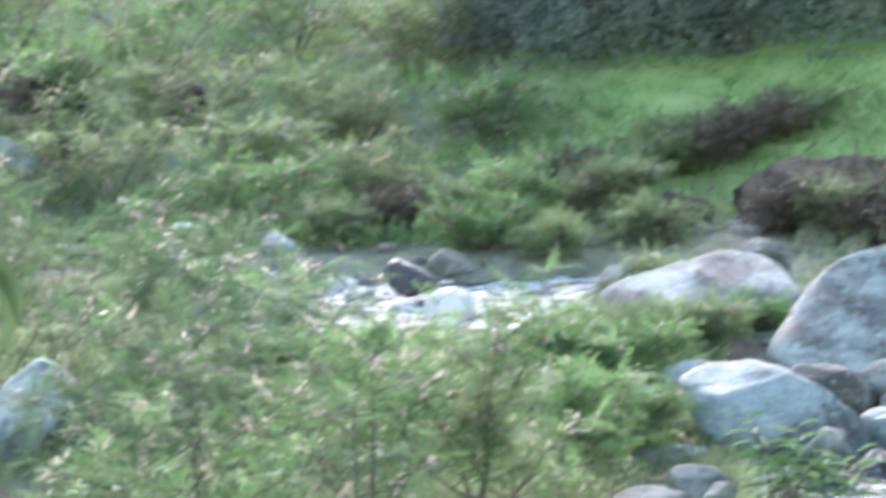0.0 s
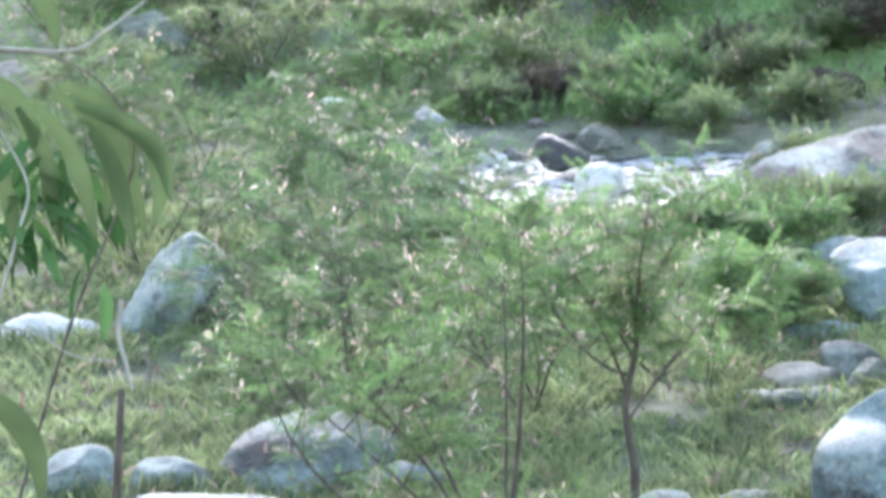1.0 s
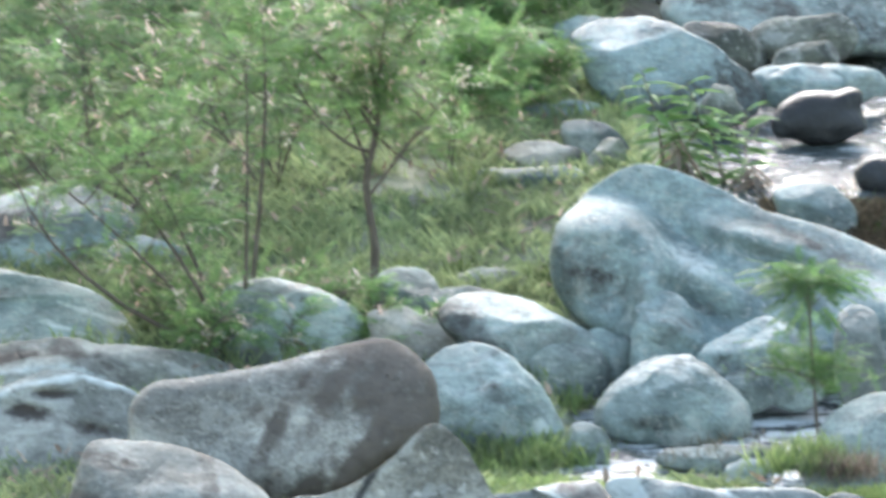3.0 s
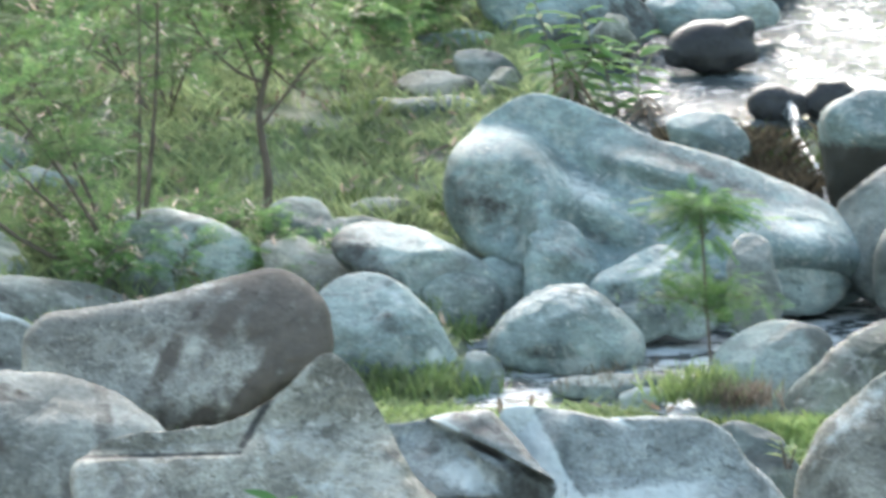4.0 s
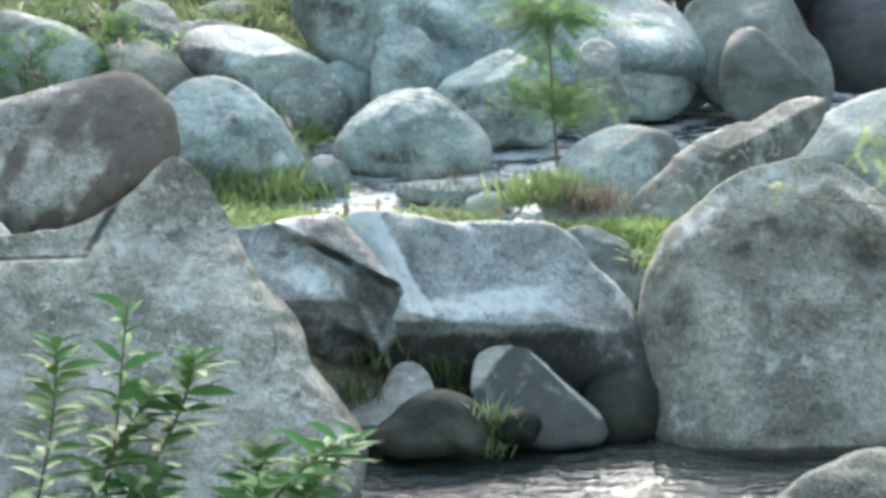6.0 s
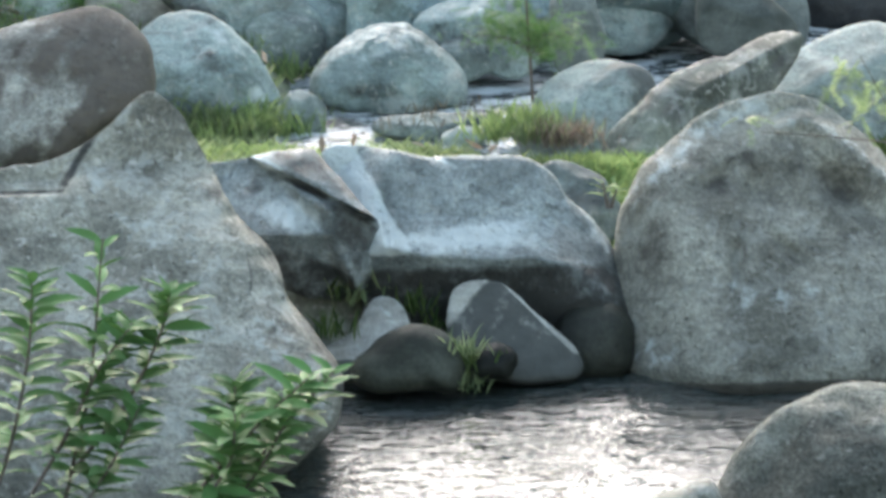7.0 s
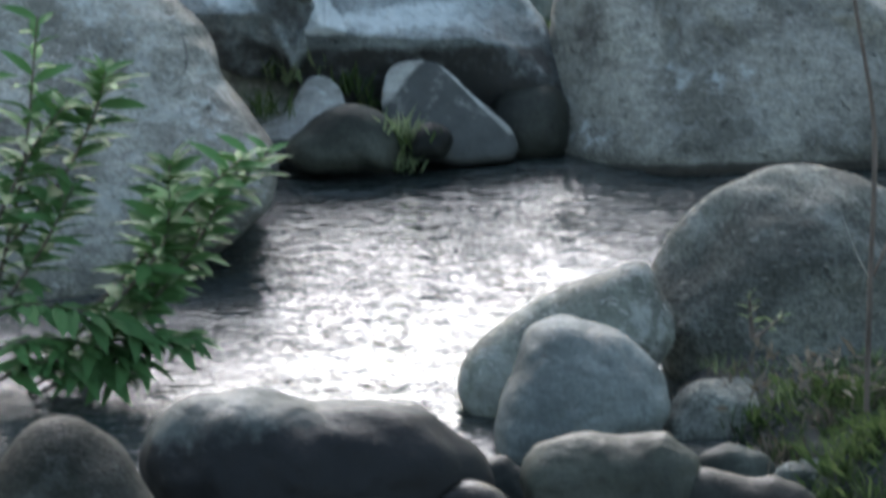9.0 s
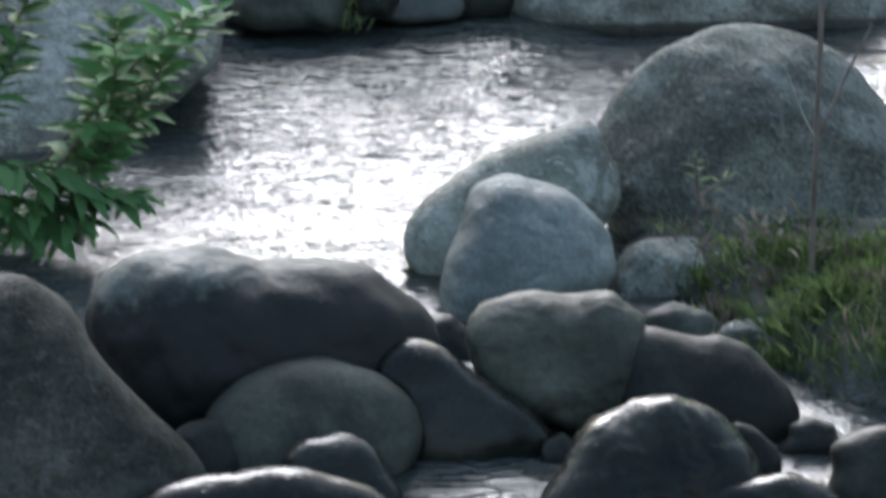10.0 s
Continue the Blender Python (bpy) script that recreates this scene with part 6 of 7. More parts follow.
def frond_shape(pairs=9, length=1.0, width=0.2):
    """A feather leaf along x: a thin midrib with pairs of narrow leaflets."""
    v, t = [(0, -0.006, 0), (0, 0.006, 0), (length, 0, -0.12 * length)], [(0, 1, 2)]
    for i in range(pairs):
        x = length * (0.12 + 0.86 * i / (pairs - 1))
        z = -0.12 * length * (x / length) ** 2
        w = width * (1 - 0.55 * abs(i / (pairs - 1) - 0.4))
        for s in (-1, 1):
            b = len(v)
            v += [(x - 0.026, 0, z), (x + 0.026, 0, z), (x + 0.04, s * w, z - 0.03 * length)]
            t.append((b, b + 1, b + 2))
    return np.array(v), np.array(t)


def lance_shape():
    """A narrow pointed leaf along x, folded a little at its midrib and curved down."""
    v, t = [], []
    xs_ = (0.0, 0.2, 0.45, 0.72, 1.0)
    ws_ = (0.02, 0.10, 0.13, 0.09, 0.0)
    for x, w in zip(xs_, ws_):
        z = 0.06 * x - 0.22 * x * x
        v += [(x, -w, z + w * 0.35), (x, 0, z), (x, w, z + w * 0.35)]
    for i in range(4):
        b = 3 * i
        for c in (0, 1):
            t += [(b + c, b + 3 + c, b + 4 + c), (b + c, b + 4 + c, b + 1 + c)]
    return np.array(v), np.array(t)


FROND, LANCE = frond_shape(), lance_shape()
OVAL = (np.array([(0, 0, 0), (0.5, -0.3, 0.05), (1, 0, -0.1), (0.5, 0.3, 0.05)]), np.array([(0, 1, 2), (0, 2, 3)]))


def scatter(shape, places, ways, sizes, rnd, flat=0.6):
    """Copies of a small leaf shape at places, each pointing along its way and turned a little about it."""
    sv, st = shape
    n = len(places)
    f = np.asarray(ways, dtype=float)
    f /= np.linalg.norm(f, axis=1)[:, None] + 1e-9
    up = np.tile((0.0, 0.0, 1.0), (n, 1)) + rnd.normal(0, flat, (n, 3))
    s = np.cross(up, f)
    s /= np.linalg.norm(s, axis=1)[:, None] + 1e-9
    u = np.cross(f, s)
    sz = np.asarray(sizes)[:, None, None]
    v = np.asarray(places)[:, None] + sz * (sv[None, :, 0:1] * f[:, None] + sv[None, :, 1:2] * s[:, None] + sv[None, :, 2:3] * u[:, None])
    t = st[None] + (np.arange(n) * len(sv))[:, None, None]
    return v.reshape(-1, 3), t.reshape(-1, 3)


def thing(name, at, label, category, group="", kind=""):
    ob = new(name)
    ob.location = at
    ob.empty_display_size = 0.1
    return tagged(ob, label, category, group, kind)


def under(name, arrays, material, parent, label="", kind=""):
    """One mesh part of a plant, its points given in the world."""
    v, t = arrays
    return tagged(add_mesh(name, mesh_of(name, np.asarray(v) - np.array(parent.location), t), material, parent, label), kind=kind)


def feathery_shrub(x, y, height, spread, lean, stems, seed, label, density=1.0, leaf=m_feather, pods=0.25, girth=1.0, lift=0.0, bare=0.25):
    """An airy many-stemmed shrub with feather leaves."""
    rnd = np.random.default_rng(seed)
    base = np.array((x, y, float(land(x, y)) - 0.03))
    top = thing("shrub", base, label, "shrub", "feathery shrubs")
    wood, at, way, tips = [], [], [], []
    if lift:
        bole = smooth_line([base, base + np.array((0.025, 0, lift * 0.5)), base + np.array((-0.01, 0, lift)), base + np.array((0.05, 0.02, lift * 1.45)), base + np.array((0.02, 0, lift * 2.0))])
        wood.append(("trunk", tube(bole, 0.025, 0.007, 7)))
    for k in range(stems):
        a = 2 * np.pi * (k + rnd.uniform(0, 0.7)) / stems
        out = np.array((math.cos(a) * spread + lean, 0.5 * math.sin(a) * spread, 1.0))
        tip = base + out / np.linalg.norm(out) * height * rnd.uniform(0.75, 1.05)
        start = base + np.array((math.cos(a), math.sin(a), 0)) * 0.04
        if lift:
            start = bole[int(len(bole) * (0.42 + 0.5 * k / stems))]
            tip = start + out / np.linalg.norm(out) * height * rnd.uniform(0.6, 0.95)
        line = curve_line(start, tip, rnd.normal(0, 0.05, 3) * height / girth ** 2, 8)
        wood.append((f"stem", tube(line, (0.006 * height + 0.0045) * girth, 0.002)))
        twigs = []
        for j in range(8):
            t = bare + (1 - bare) * (j + rnd.uniform(0, 1)) / 8
            p = line[0] + (line[-1] - line[0]) * t if t >= 1 else line[int(t * 7)] * (1 - (t * 7) % 1) + line[min(7, int(t * 7) + 1)] * ((t * 7) % 1)
            b = rnd.uniform(0, 2 * np.pi)
            d = np.array((math.cos(b), 0.8 * math.sin(b), rnd.uniform(0.1, 0.8)))
            ln = height * rnd.uniform(0.22, 0.4) * (1.1 - 0.5 * t)
            sub = curve_line(p, p + d * ln, (0, 0, 0.05 * ln), 5)
            twigs.append(tube(sub, 0.0042, 0.0018, 4))
            for _ in range(3):
                q0 = sub[rnd.integers(1, 5)]
                d2 = d + rnd.normal(0, 0.6, 3)
                tw = curve_line(q0, q0 + d2 / np.linalg.norm(d2) * ln * 0.6, (0, 0, 0.02), 4)
                twigs.append(tube(tw, 0.0022, 0.0011, 3))
                m = max(1, int(round(8 * density)))
                for _f in range(m):
                    g = rnd.uniform(0, 1)
                    at.append(tw[0] + (tw[-1] - tw[0]) * g)
                    w = d2 / np.linalg.norm(d2) + rnd.normal(0, 0.7, 3)
                    w[2] = w[2] * 0.4 + 0.1
                    way.append(w)
                if rnd.uniform() < pods * 3:
                    tips.append(tw[-1])
        wood.append(("twig_spray", merge(twigs)))
    for nm, arr in wood:
        under(nm, arr, m_bark, top, "", "stuff" if nm == "twig_spray" else "")
    crown = under("crown", scatter(FROND, at, way, rnd.uniform(0.10, 0.18, len(at)), rnd, 0.5), leaf, top, "fine feathery green foliage", "stuff")
    if tips:
        pa, pw = np.repeat(np.array(tips), 5, axis=0), rnd.normal(0, 1, (len(tips) * 5, 3))
        pa = pa + rnd.normal(0, 0.018, pa.shape)
        under("seed_pod_spray", scatter(LANCE, pa, pw, rnd.uniform(0.03, 0.055, len(pa)), rnd), m_pods, top, "small pinkish dry seed pods", "stuff")
    return top


AIRY = "airy feathery green shrub with thin brown stems on the stony bank"
feathery_shrub(0.11, 22.05, 0.8, 0.9, -0.1, 8, 11, "small feathery tree with one bare dark trunk on the bank", 0.9, girth=1.0, lift=0.6)
feathery_shrub(-0.49, 21.6, 1.55, 0.55, -0.45, 6, 12, "leaning feathery shrub with many bare lower stems between boulders", 1.1, bare=0.5)
for i, (sx, sy, sh_) in enumerate(((-1.15, 23.6, 1.35), (-0.35, 24.3, 1.25), (0.5, 24.4, 0.75), (-1.4, 25.0, 1.2), (-0.9, 26.2, 0.95), (-0.2, 26.2, 0.5),
                                   (-2.5, 27.6, 1.2), (-1.5, 28.0, 1.0), (0.62, 27.4, 0.32), (0.9, 25.6, 0.4))):
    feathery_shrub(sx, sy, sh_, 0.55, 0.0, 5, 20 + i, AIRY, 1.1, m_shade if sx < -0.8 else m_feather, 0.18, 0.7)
LOW = "low feathery green shoots growing over the boulders"
for i, (sx, sy, sh_) in enumerate(((-0.42, 21.35, 0.40), (0.22, 21.45, 0.30), (-0.75, 21.7, 0.42), (-0.1, 21.7, 0.35))):
    feathery_shrub(sx, sy, sh_, 0.9, 0.0, 5, 160 + i, LOW, 0.3, m_feather, 0.1, 0.7)
for i, (sx, sy, sh_) in enumerate(((2.15, 30.9, 0.40), (2.45, 30.75, 0.46), (2.75, 30.6, 0.42), (2.95, 30.9, 0.5))):
    feathery_shrub(sx, sy, sh_, 0.9, 0.0, 5, 180 + i, "dry brownish bush against the earth bank", 0.6, (m_brown, m_weed, m_brown, m_brown)[i], 0.1)
BUSH = "low green bush with tan seed heads below the hillside"
for i, (sx, sy, sh_) in enumerate(((1.0, 27.2, 0.35), (1.4, 27.9, 0.3), (0.95, 28.0, 0.25), (-1.2, 31.6, 0.6), (-2.2, 32.3, 0.7), (-0.4, 31.9, 0.5), (0.4, 31.6, 0.45), (-3.0, 31.0, 0.7),
                                   (-1.6, 33.6, 0.7), (-2.7, 34.0, 0.8), (-0.6, 33.4, 0.6), (1.0, 31.5, 0.45), (-3.4, 33.0, 0.8), (-0.2, 34.6, 0.7), (-1.0, 35.4, 0.8), (-2.0, 35.0, 0.8), (-3.0, 35.6, 0.9), (0.2, 35.8, 0.8), (0.3, 33.2, 0.5), (-2.4, 33.2, 0.6), (-1.2, 32.6, 0.5), (-3.3, 36.8, 0.9), (-1.6, 37.0, 0.9), (1.3, 30.8, 0.3), (1.7, 28.4, 0.2), (2.1, 28.0, 0.15), (1.2, 29.2, 0.3))):
    feathery_shrub(sx, sy, sh_, 0.9, 0.0, 5, 50 + i, BUSH, 0.7, m_weed if i % 3 else m_feather, 0.16)


for i, (sx, sy, sz) in enumerate(((1.620, 32.710, 1.465), (1.720, 32.560, 1.404), (1.459, 32.470, 1.386), (2.158, 33.030, 1.524), (2.391, 33.160, 1.577), (1.922, 32.830, 1.478), (0.650, 32.320, 1.285), (0.833, 32.340, 1.294))):
    feathery_shrub(sx, sy, 0.3, 0.9, 0.0, 5, 90 + i, "dry brown bush at the foot of the turf" if i % 2 else BUSH, 0.7, m_brown if i % 2 else m_weed, 0.1)

for i, (sx, sy, sz) in enumerate(((-1.422, 30.780, 1.144), (-0.700, 31.160, 1.160), (0.207, 30.840, 1.136), (0.685, 30.640, 1.110), (-0.280, 31.390, 1.189), (0.039, 31.500, 1.219), (0.352, 31.230, 1.188))):
    feathery_shrub(sx, sy, 0.26 + 0.05 * (i % 3), 0.9, 0.0, 4, 130 + i, "low weedy bush on the stones above the riffle", 0.6, m_brown if i % 5 == 4 else (m_feather, m_weed)[i % 2], 0.1)


def grass(name, count, box, height, seed, label, material=m_grass, where=None, lay=0.5, wide=1.0):
    """Blades of grass over a stretch of ground, where the test allows."""
    rnd = np.random.default_rng(seed)
    x, y = rnd.uniform(box[0], box[1], count), rnd.uniform(box[2], box[3], count)
    keep = wobble(x, y, 2.3, seed) + 0.5 * wobble(x, y, 6.0, seed + 1) > -0.6
    if where:
        keep &= where(x, y)
    x, y = x[keep], y[keep]
    z = land(x, y) - 0.01
    n = len(x)
    h = height * rnd.uniform(0.45, 1.1, n) * (0.8 + 0.35 * wobble(x, y, 4.0, seed + 2))
    a = rnd.uniform(0, 2 * np.pi, n)
    bx, by = rnd.normal(0, lay, n) * h, rnd.normal(0, lay, n) * h
    w = (0.0025 + 0.0025 * rnd.uniform(0, 1, n)) * wide
    dx, dy = np.cos(a) * w, np.sin(a) * w
    v = np.stack([np.stack([x - dx, y - dy, z], -1), np.stack([x + dx, y + dy, z], -1),
                  np.stack([x + bx * 0.4 + dx * 0.7, y + by * 0.4 + dy * 0.7, z + h * 0.6], -1), np.stack([x + bx, y + by, z + h * 0.95], -1)], 1).reshape(-1, 3)
    b = np.arange(n)[:, None] * 4
    t = np.concatenate([b + np.array([[0, 1, 2]]), b + np.array([[0, 2, 3]])])
    return tagged(add_mesh(name, mesh_of(name, v, t), material), label, "grass", kind="stuff")


grass("meadow_grass", 150000, (-4.2, 1.9, 18.0, 32.0), 0.13, 3, "green and straw-coloured meadow grass among the boulders",
      where=lambda x, y: ~((x > 0.85) & (y > 19.3) & (y < 21.9)) & ~((x > 1.5) & (y > 23.4)) & ~((x > -1.2) & (y > 28.4)))
grass("bank_grass", 26000, (0.3, 2.4, 18.2, 19.5), 0.11, 4, "short bright grass on the bar between pool and stream", m_fresh)
grass("hill_grass", 40000, (-3.5, 5.5, 31.0, 37.0), 0.10, 5, "short bright green turf on the hillside", m_turf)
grass("shore_grass", 12000, (1.7, 3.6, 12.9, 14.1), 0.08, 6, "dull mossy grass on the near bank", m_grass_dark, wide=0.3)
grass("stream_grass", 9000, (2.0, 3.8, 21.9, 23.7), 0.15, 8, "tangled dry grass above the stream between boulders", m_tussock,
      where=lambda x, y: np.abs(x - 2.69) > 0.1)
grass("right_grass", 9000, (2.9, 4.6, 17.8, 20.0), 0.12, 7, "grass and weeds behind the large boulder", m_grass_dark)


def herbs(name, count, box, seed, material, label, where, size=(0.05, 0.12), shape=FROND):
    """Low leafy herbs and dry stalks scattered through the grass."""
    rnd = np.random.default_rng(seed)
    x, y = rnd.uniform(box[0], box[1], count), rnd.uniform(box[2], box[3], count)
    k = where(x, y) & (wobble(x, y, 2.0, seed) > -0.1)
    x, y = x[k], y[k]
    n = len(x)
    at = np.stack([x, y, land(x, y) + rnd.uniform(0.0, 0.10, n)], -1)
    way = np.stack([rnd.normal(0, 0.8, n), rnd.normal(0, 0.8, n), rnd.uniform(0.1, 1.2, n)], -1)
    ob = add_mesh(name, mesh_of(name, *scatter(shape, at, way, rnd.uniform(*size, n), rnd)), material)
    return tagged(ob, label, "herbs", kind="stuff")


def dry_land(x, y):
    """True where no water stands."""
    return ~((x > 0.85) & (y > 19.3) & (y < 21.9)) & ~((x > 1.5) & (y > 23.4) & (y < 28.4)) & ~((x > -1.2) & (x < 1.3) & (y > 28.4) & (y < 30.7))


herbs("meadow_herbs", 9000, (-4.0, 1.8, 18.2, 32.0), 41, m_weed, "low leafy herbs in the meadow grass", dry_land)
herbs("dry_stalks", 6000, (-4.0, 1.8, 18.2, 34.0), 42, m_dry, "dry pinkish brown stalks in the meadow grass", dry_land, (0.04, 0.10), LANCE)
herbs("hill_herbs", 9000, (-4.5, 1.2, 30.8, 38.0), 43, m_feather, "rough green herbs on the slope", dry_land, (0.08, 0.18))
herbs("earth_herbs", 700, (1.9, 3.6, 31.2, 33.6), 46, m_weed, "weeds and dead stalks over the earth bank", dry_land, (0.08, 0.2))
herbs("bank_herbs", 2500, (0.8, 4.0, 28.0, 32.0), 44, m_weed, "weeds between the stones of the upper bank", dry_land, (0.06, 0.14))


def tuft(at, count, height, width, seed, material, label, thin=0.35):
    """A tuft of long blades."""
    rnd = np.random.default_rng(seed)
    base = np.array(at)
    ways = np.stack([rnd.normal(0, 0.35, count), rnd.normal(0, 0.3, count), np.ones(count)], -1)
    places = base + np.stack([rnd.normal(0, width, count), rnd.normal(0, width * 0.6, count), np.zeros(count)], -1)
    ob = thing("grass_tuft", base, label, "grass", "grass tufts")
    sh_ = (LANCE[0] * np.array((1, thin, 1)), LANCE[1])
    under("turf", scatter(sh_, places, ways, height * rnd.uniform(0.5, 1.1, count), rnd, 0.8), material, ob, "", "stuff")
    return ob


herbs("shore_stalks", 1500, (1.7, 3.4, 12.9, 14.2), 45, m_brown, "dry brown stalks and dead leaves on the near bank", lambda x, y: x > 1.8, (0.03, 0.08), LANCE)
TUFT = "long wispy grass tuft growing between wet stones"
for i, p in enumerate(((0.921, 17.000, 0.169), (1.100, 17.300, 0.267), (1.213, 17.200, 0.187), (1.019, 17.300, 0.206), (0.901, 17.350, 0.217), (1.388, 16.900, 0.082), (1.305, 17.100, 0.130), (1.37, 16.80, 0.02), (1.40, 16.80, 0.08), (1.36, 16.82, 0.14))):
    tuft(p, 26, 0.12, 0.04, 200 + i, m_grass if i % 2 else m_grass_dark, TUFT)
for i, p in enumerate(((1.697, 19.000, 0.376), (1.824, 18.950, 0.374), (1.929, 18.900, 0.372), (1.772, 19.100, 0.395))):
    tuft(p, 150, 0.13, 0.075, 220 + i, (m_fresh, m_grass, m_dry, m_fresh)[i], "bright green grass tuft beside a boulder", 0.16)
for i, p in enumerate(((2.353, 24.000, 0.42), (2.497, 23.800, 0.40), (2.58, 23.500, 0.46), (2.80, 23.500, 0.44), (2.474, 24.100, 0.43), (2.55, 23.1, 0.46), (2.58, 22.7, 0.43), (2.45, 22.9, 0.46), (2.84, 23.0, 0.46), (2.80, 22.6, 0.43), (2.42, 23.4, 0.48), (2.86, 23.8, 0.42))):
    tuft(p, 150, 0.15, 0.09, 230 + i, (m_tussock, m_tussock, m_grass_dark)[i % 3] if i not in (0, 3, 11) else m_grass, "dry brown grass tussock hanging over the stream", 0.13)
for i, p in enumerate(((1.420, 19.600, 0.315), (1.329, 19.600, 0.294), (1.541, 19.700, 0.311), (1.640, 19.800, 0.308))):
    tuft(p, 14, 0.07, 0.09, 240 + i, m_brown, "dry brown grass tuft on a low stone")

for i, p in enumerate(((1.043, 21.720, 0.183), (1.091, 21.480, 0.084), (0.922, 20.970, 0.241), (1.271, 21.790, 0.201), (0.999, 21.340, 0.180), (1.142, 21.720, 0.117), (1.247, 21.810, 0.218), (1.132, 21.780, 0.190), (0.983, 21.290, 0.201), (1.011, 21.130, 0.162), (2.129, 21.740, 0.147), (1.909, 21.800, 0.203),
                       (0.943, 22.480, 0.434), (1.039, 22.350, 0.432), (1.109, 22.230, 0.416), (0.960, 22.300, 0.419), (0.844, 22.570, 0.432), (0.404, 22.430, 0.432), (0.509, 22.520, 0.437), (-0.997, 22.060, 0.395), (-0.840, 21.890, 0.402), (-0.744, 22.030, 0.396), (-0.926, 22.200, 0.416), (0.942, 20.190, 0.179), (1.111, 20.740, 0.069), (0.586, 19.910, 0.207), (0.675, 19.850, 0.196))):
    tuft(p, 55, 0.13, 0.06, 260 + i, m_grass if i % 3 else m_grass_dark, "green grass tuft at the foot of a boulder")
for i, p in enumerate(((0.568, 19.780, 0.187), (0.662, 19.870, 0.198), (0.755, 19.910, 0.210), (0.871, 19.950, 0.186), (0.968, 20.070, 0.143), (0.622, 20.000, 0.227), (0.737, 20.030, 0.229), (0.853, 20.050, 0.205), (0.531, 20.040, 0.231), (1.046, 20.240, 0.100), (1.178, 20.500, 0.059), (1.354, 20.310, 0.059), (1.492, 20.270, 0.059), (1.592, 20.360, 0.059), (1.680, 20.280, 0.059), (1.776, 20.310, 0.059), (1.844, 20.540, 0.058), (1.910, 20.480, 0.059), (0.978, 21.200, 0.207), (1.029, 21.260, 0.143), (0.936, 20.830, 0.218))):
    tuft(p, 80, 0.12, 0.07, 300 + i, m_fresh, "bright green grass tuft between boulders and stream")
# grass that hides the feet of the stones on the meadow
rf = np.random.default_rng(91)
for i, (fx, fy, right, left) in enumerate(FEET):
    for j in range(3 if right + left > 0.4 else 1):
        px_ = fx + rf.uniform(-0.9 * left, 0.9 * right)
        py_ = fy - rf.uniform(0.02, 0.12)
        if dry_land(px_, py_) and px_ < 2.3:
            tuft((px_, py_, float(land(px_, py_)) - 0.01), 38, 0.13, 0.07, 600 + 3 * i + j, (m_fresh, m_grass, m_grass)[(i + j) % 3], "green grass tuft at the foot of a boulder")
rb = np.random.default_rng(77)
for i in range(60):
    bx_, by_ = rb.uniform(2.15, 2.75), rb.uniform(13.05, 14.0)
    if bx_ < 2.12 + 0.36 * (13.6 - by_):
        continue
    tuft((bx_, by_, float(land(bx_, by_)) - 0.01), 40, 0.085, 0.045, 400 + i, m_grass_dark if i % 4 else m_brown, "thin wispy grass tuft on the near bank" if i % 4 else "dry brown grass tuft on the near bank")
for i in range(46):
    mx_, my_ = rb.uniform(1.86, 2.75), rb.uniform(13.85, 14.35)
    tuft((mx_, my_, float(land(mx_, my_)) - 0.01), 34, 0.05, 0.05, 500 + i, (m_weed, m_brown, m_grass_dark)[i % 3], "low mossy tuft on the near bank" if i % 3 != 1 else "dry brown grass tuft on the near bank")
cobbles(170, (-3.5, 3.5, 18.0, 31.5), 0.085, 31, m_sand, "small pale river stone lying in the grass", lambda x, y: (wobble(x, y, 1.6, 9) > 0.05) | (np.abs(y - 23.5) < 0.4))
cobbles(60, (0.2, 3.2, 16.6, 18.8), 0.09, 32, m_grey, "small grey stone wedged between the boulders", lambda x, y: y > 16.9)
cobbles(90, (-1.6, 2.6, 26.5, 31.5), 0.12, 33, m_sand, "pale stone breaking the white riffle", lambda x, y: wobble(x, y, 2.2, 4) > -0.2)

# ---- leafy plant on the near bank ----
def leafy_plant(lines, base, label, leaf_length, per_stem, seed, material, bare=0.3, droop=0.0, wide=0.85):
    """Stems along lines, each leaf a part of its own on one shared mesh."""
    rnd = np.random.default_rng(seed)
    top = thing("leafy_plant", base, label, "plant")
    lm = mesh_of("leaf", LANCE[0] * np.array((1, wide, 1)), LANCE[1])
    lm.materials.append(material)
    for line in lines:
        pts = smooth_line(line)
        under("stem", tube(pts, 0.008, 0.003), m_bark, top)
        n = len(pts) - 1
        for k in range(per_stem):
            t = bare + (1 - bare) * (k + 0.5) / per_stem
            i = min(n - 1, int(t * n))
            p = pts[i] + (pts[i + 1] - pts[i]) * (t * n - i)
            tang = Vector(pts[i + 1] - pts[i]).normalized()
            a = k * 2.4 + rnd.uniform(-0.4, 0.4)
            side = Vector((math.cos(a), math.sin(a), 0))
            way = (side * (1.3 - 0.45 * t) + tang * (0.3 + 0.4 * t) + Vector((0, 0, 0.1 - droop))).normalized()
            rot_ = way.to_track_quat("X", "Z").to_matrix().to_4x4() @ pose(0, 0, 0, rnd.uniform(-35, 35), rnd.uniform(-10, 15), 0)
            s = leaf_length * rnd.uniform(0.75, 1.15) * (1.0 if t < 0.9 else 0.75)
            lf = new("leaf", lm)
            lf.parent = top
            lf.matrix_local = Matrix.Translation(Vector(p) - Vector(top.location)) @ rot_ @ Matrix.Scale(s, 4)
    return top


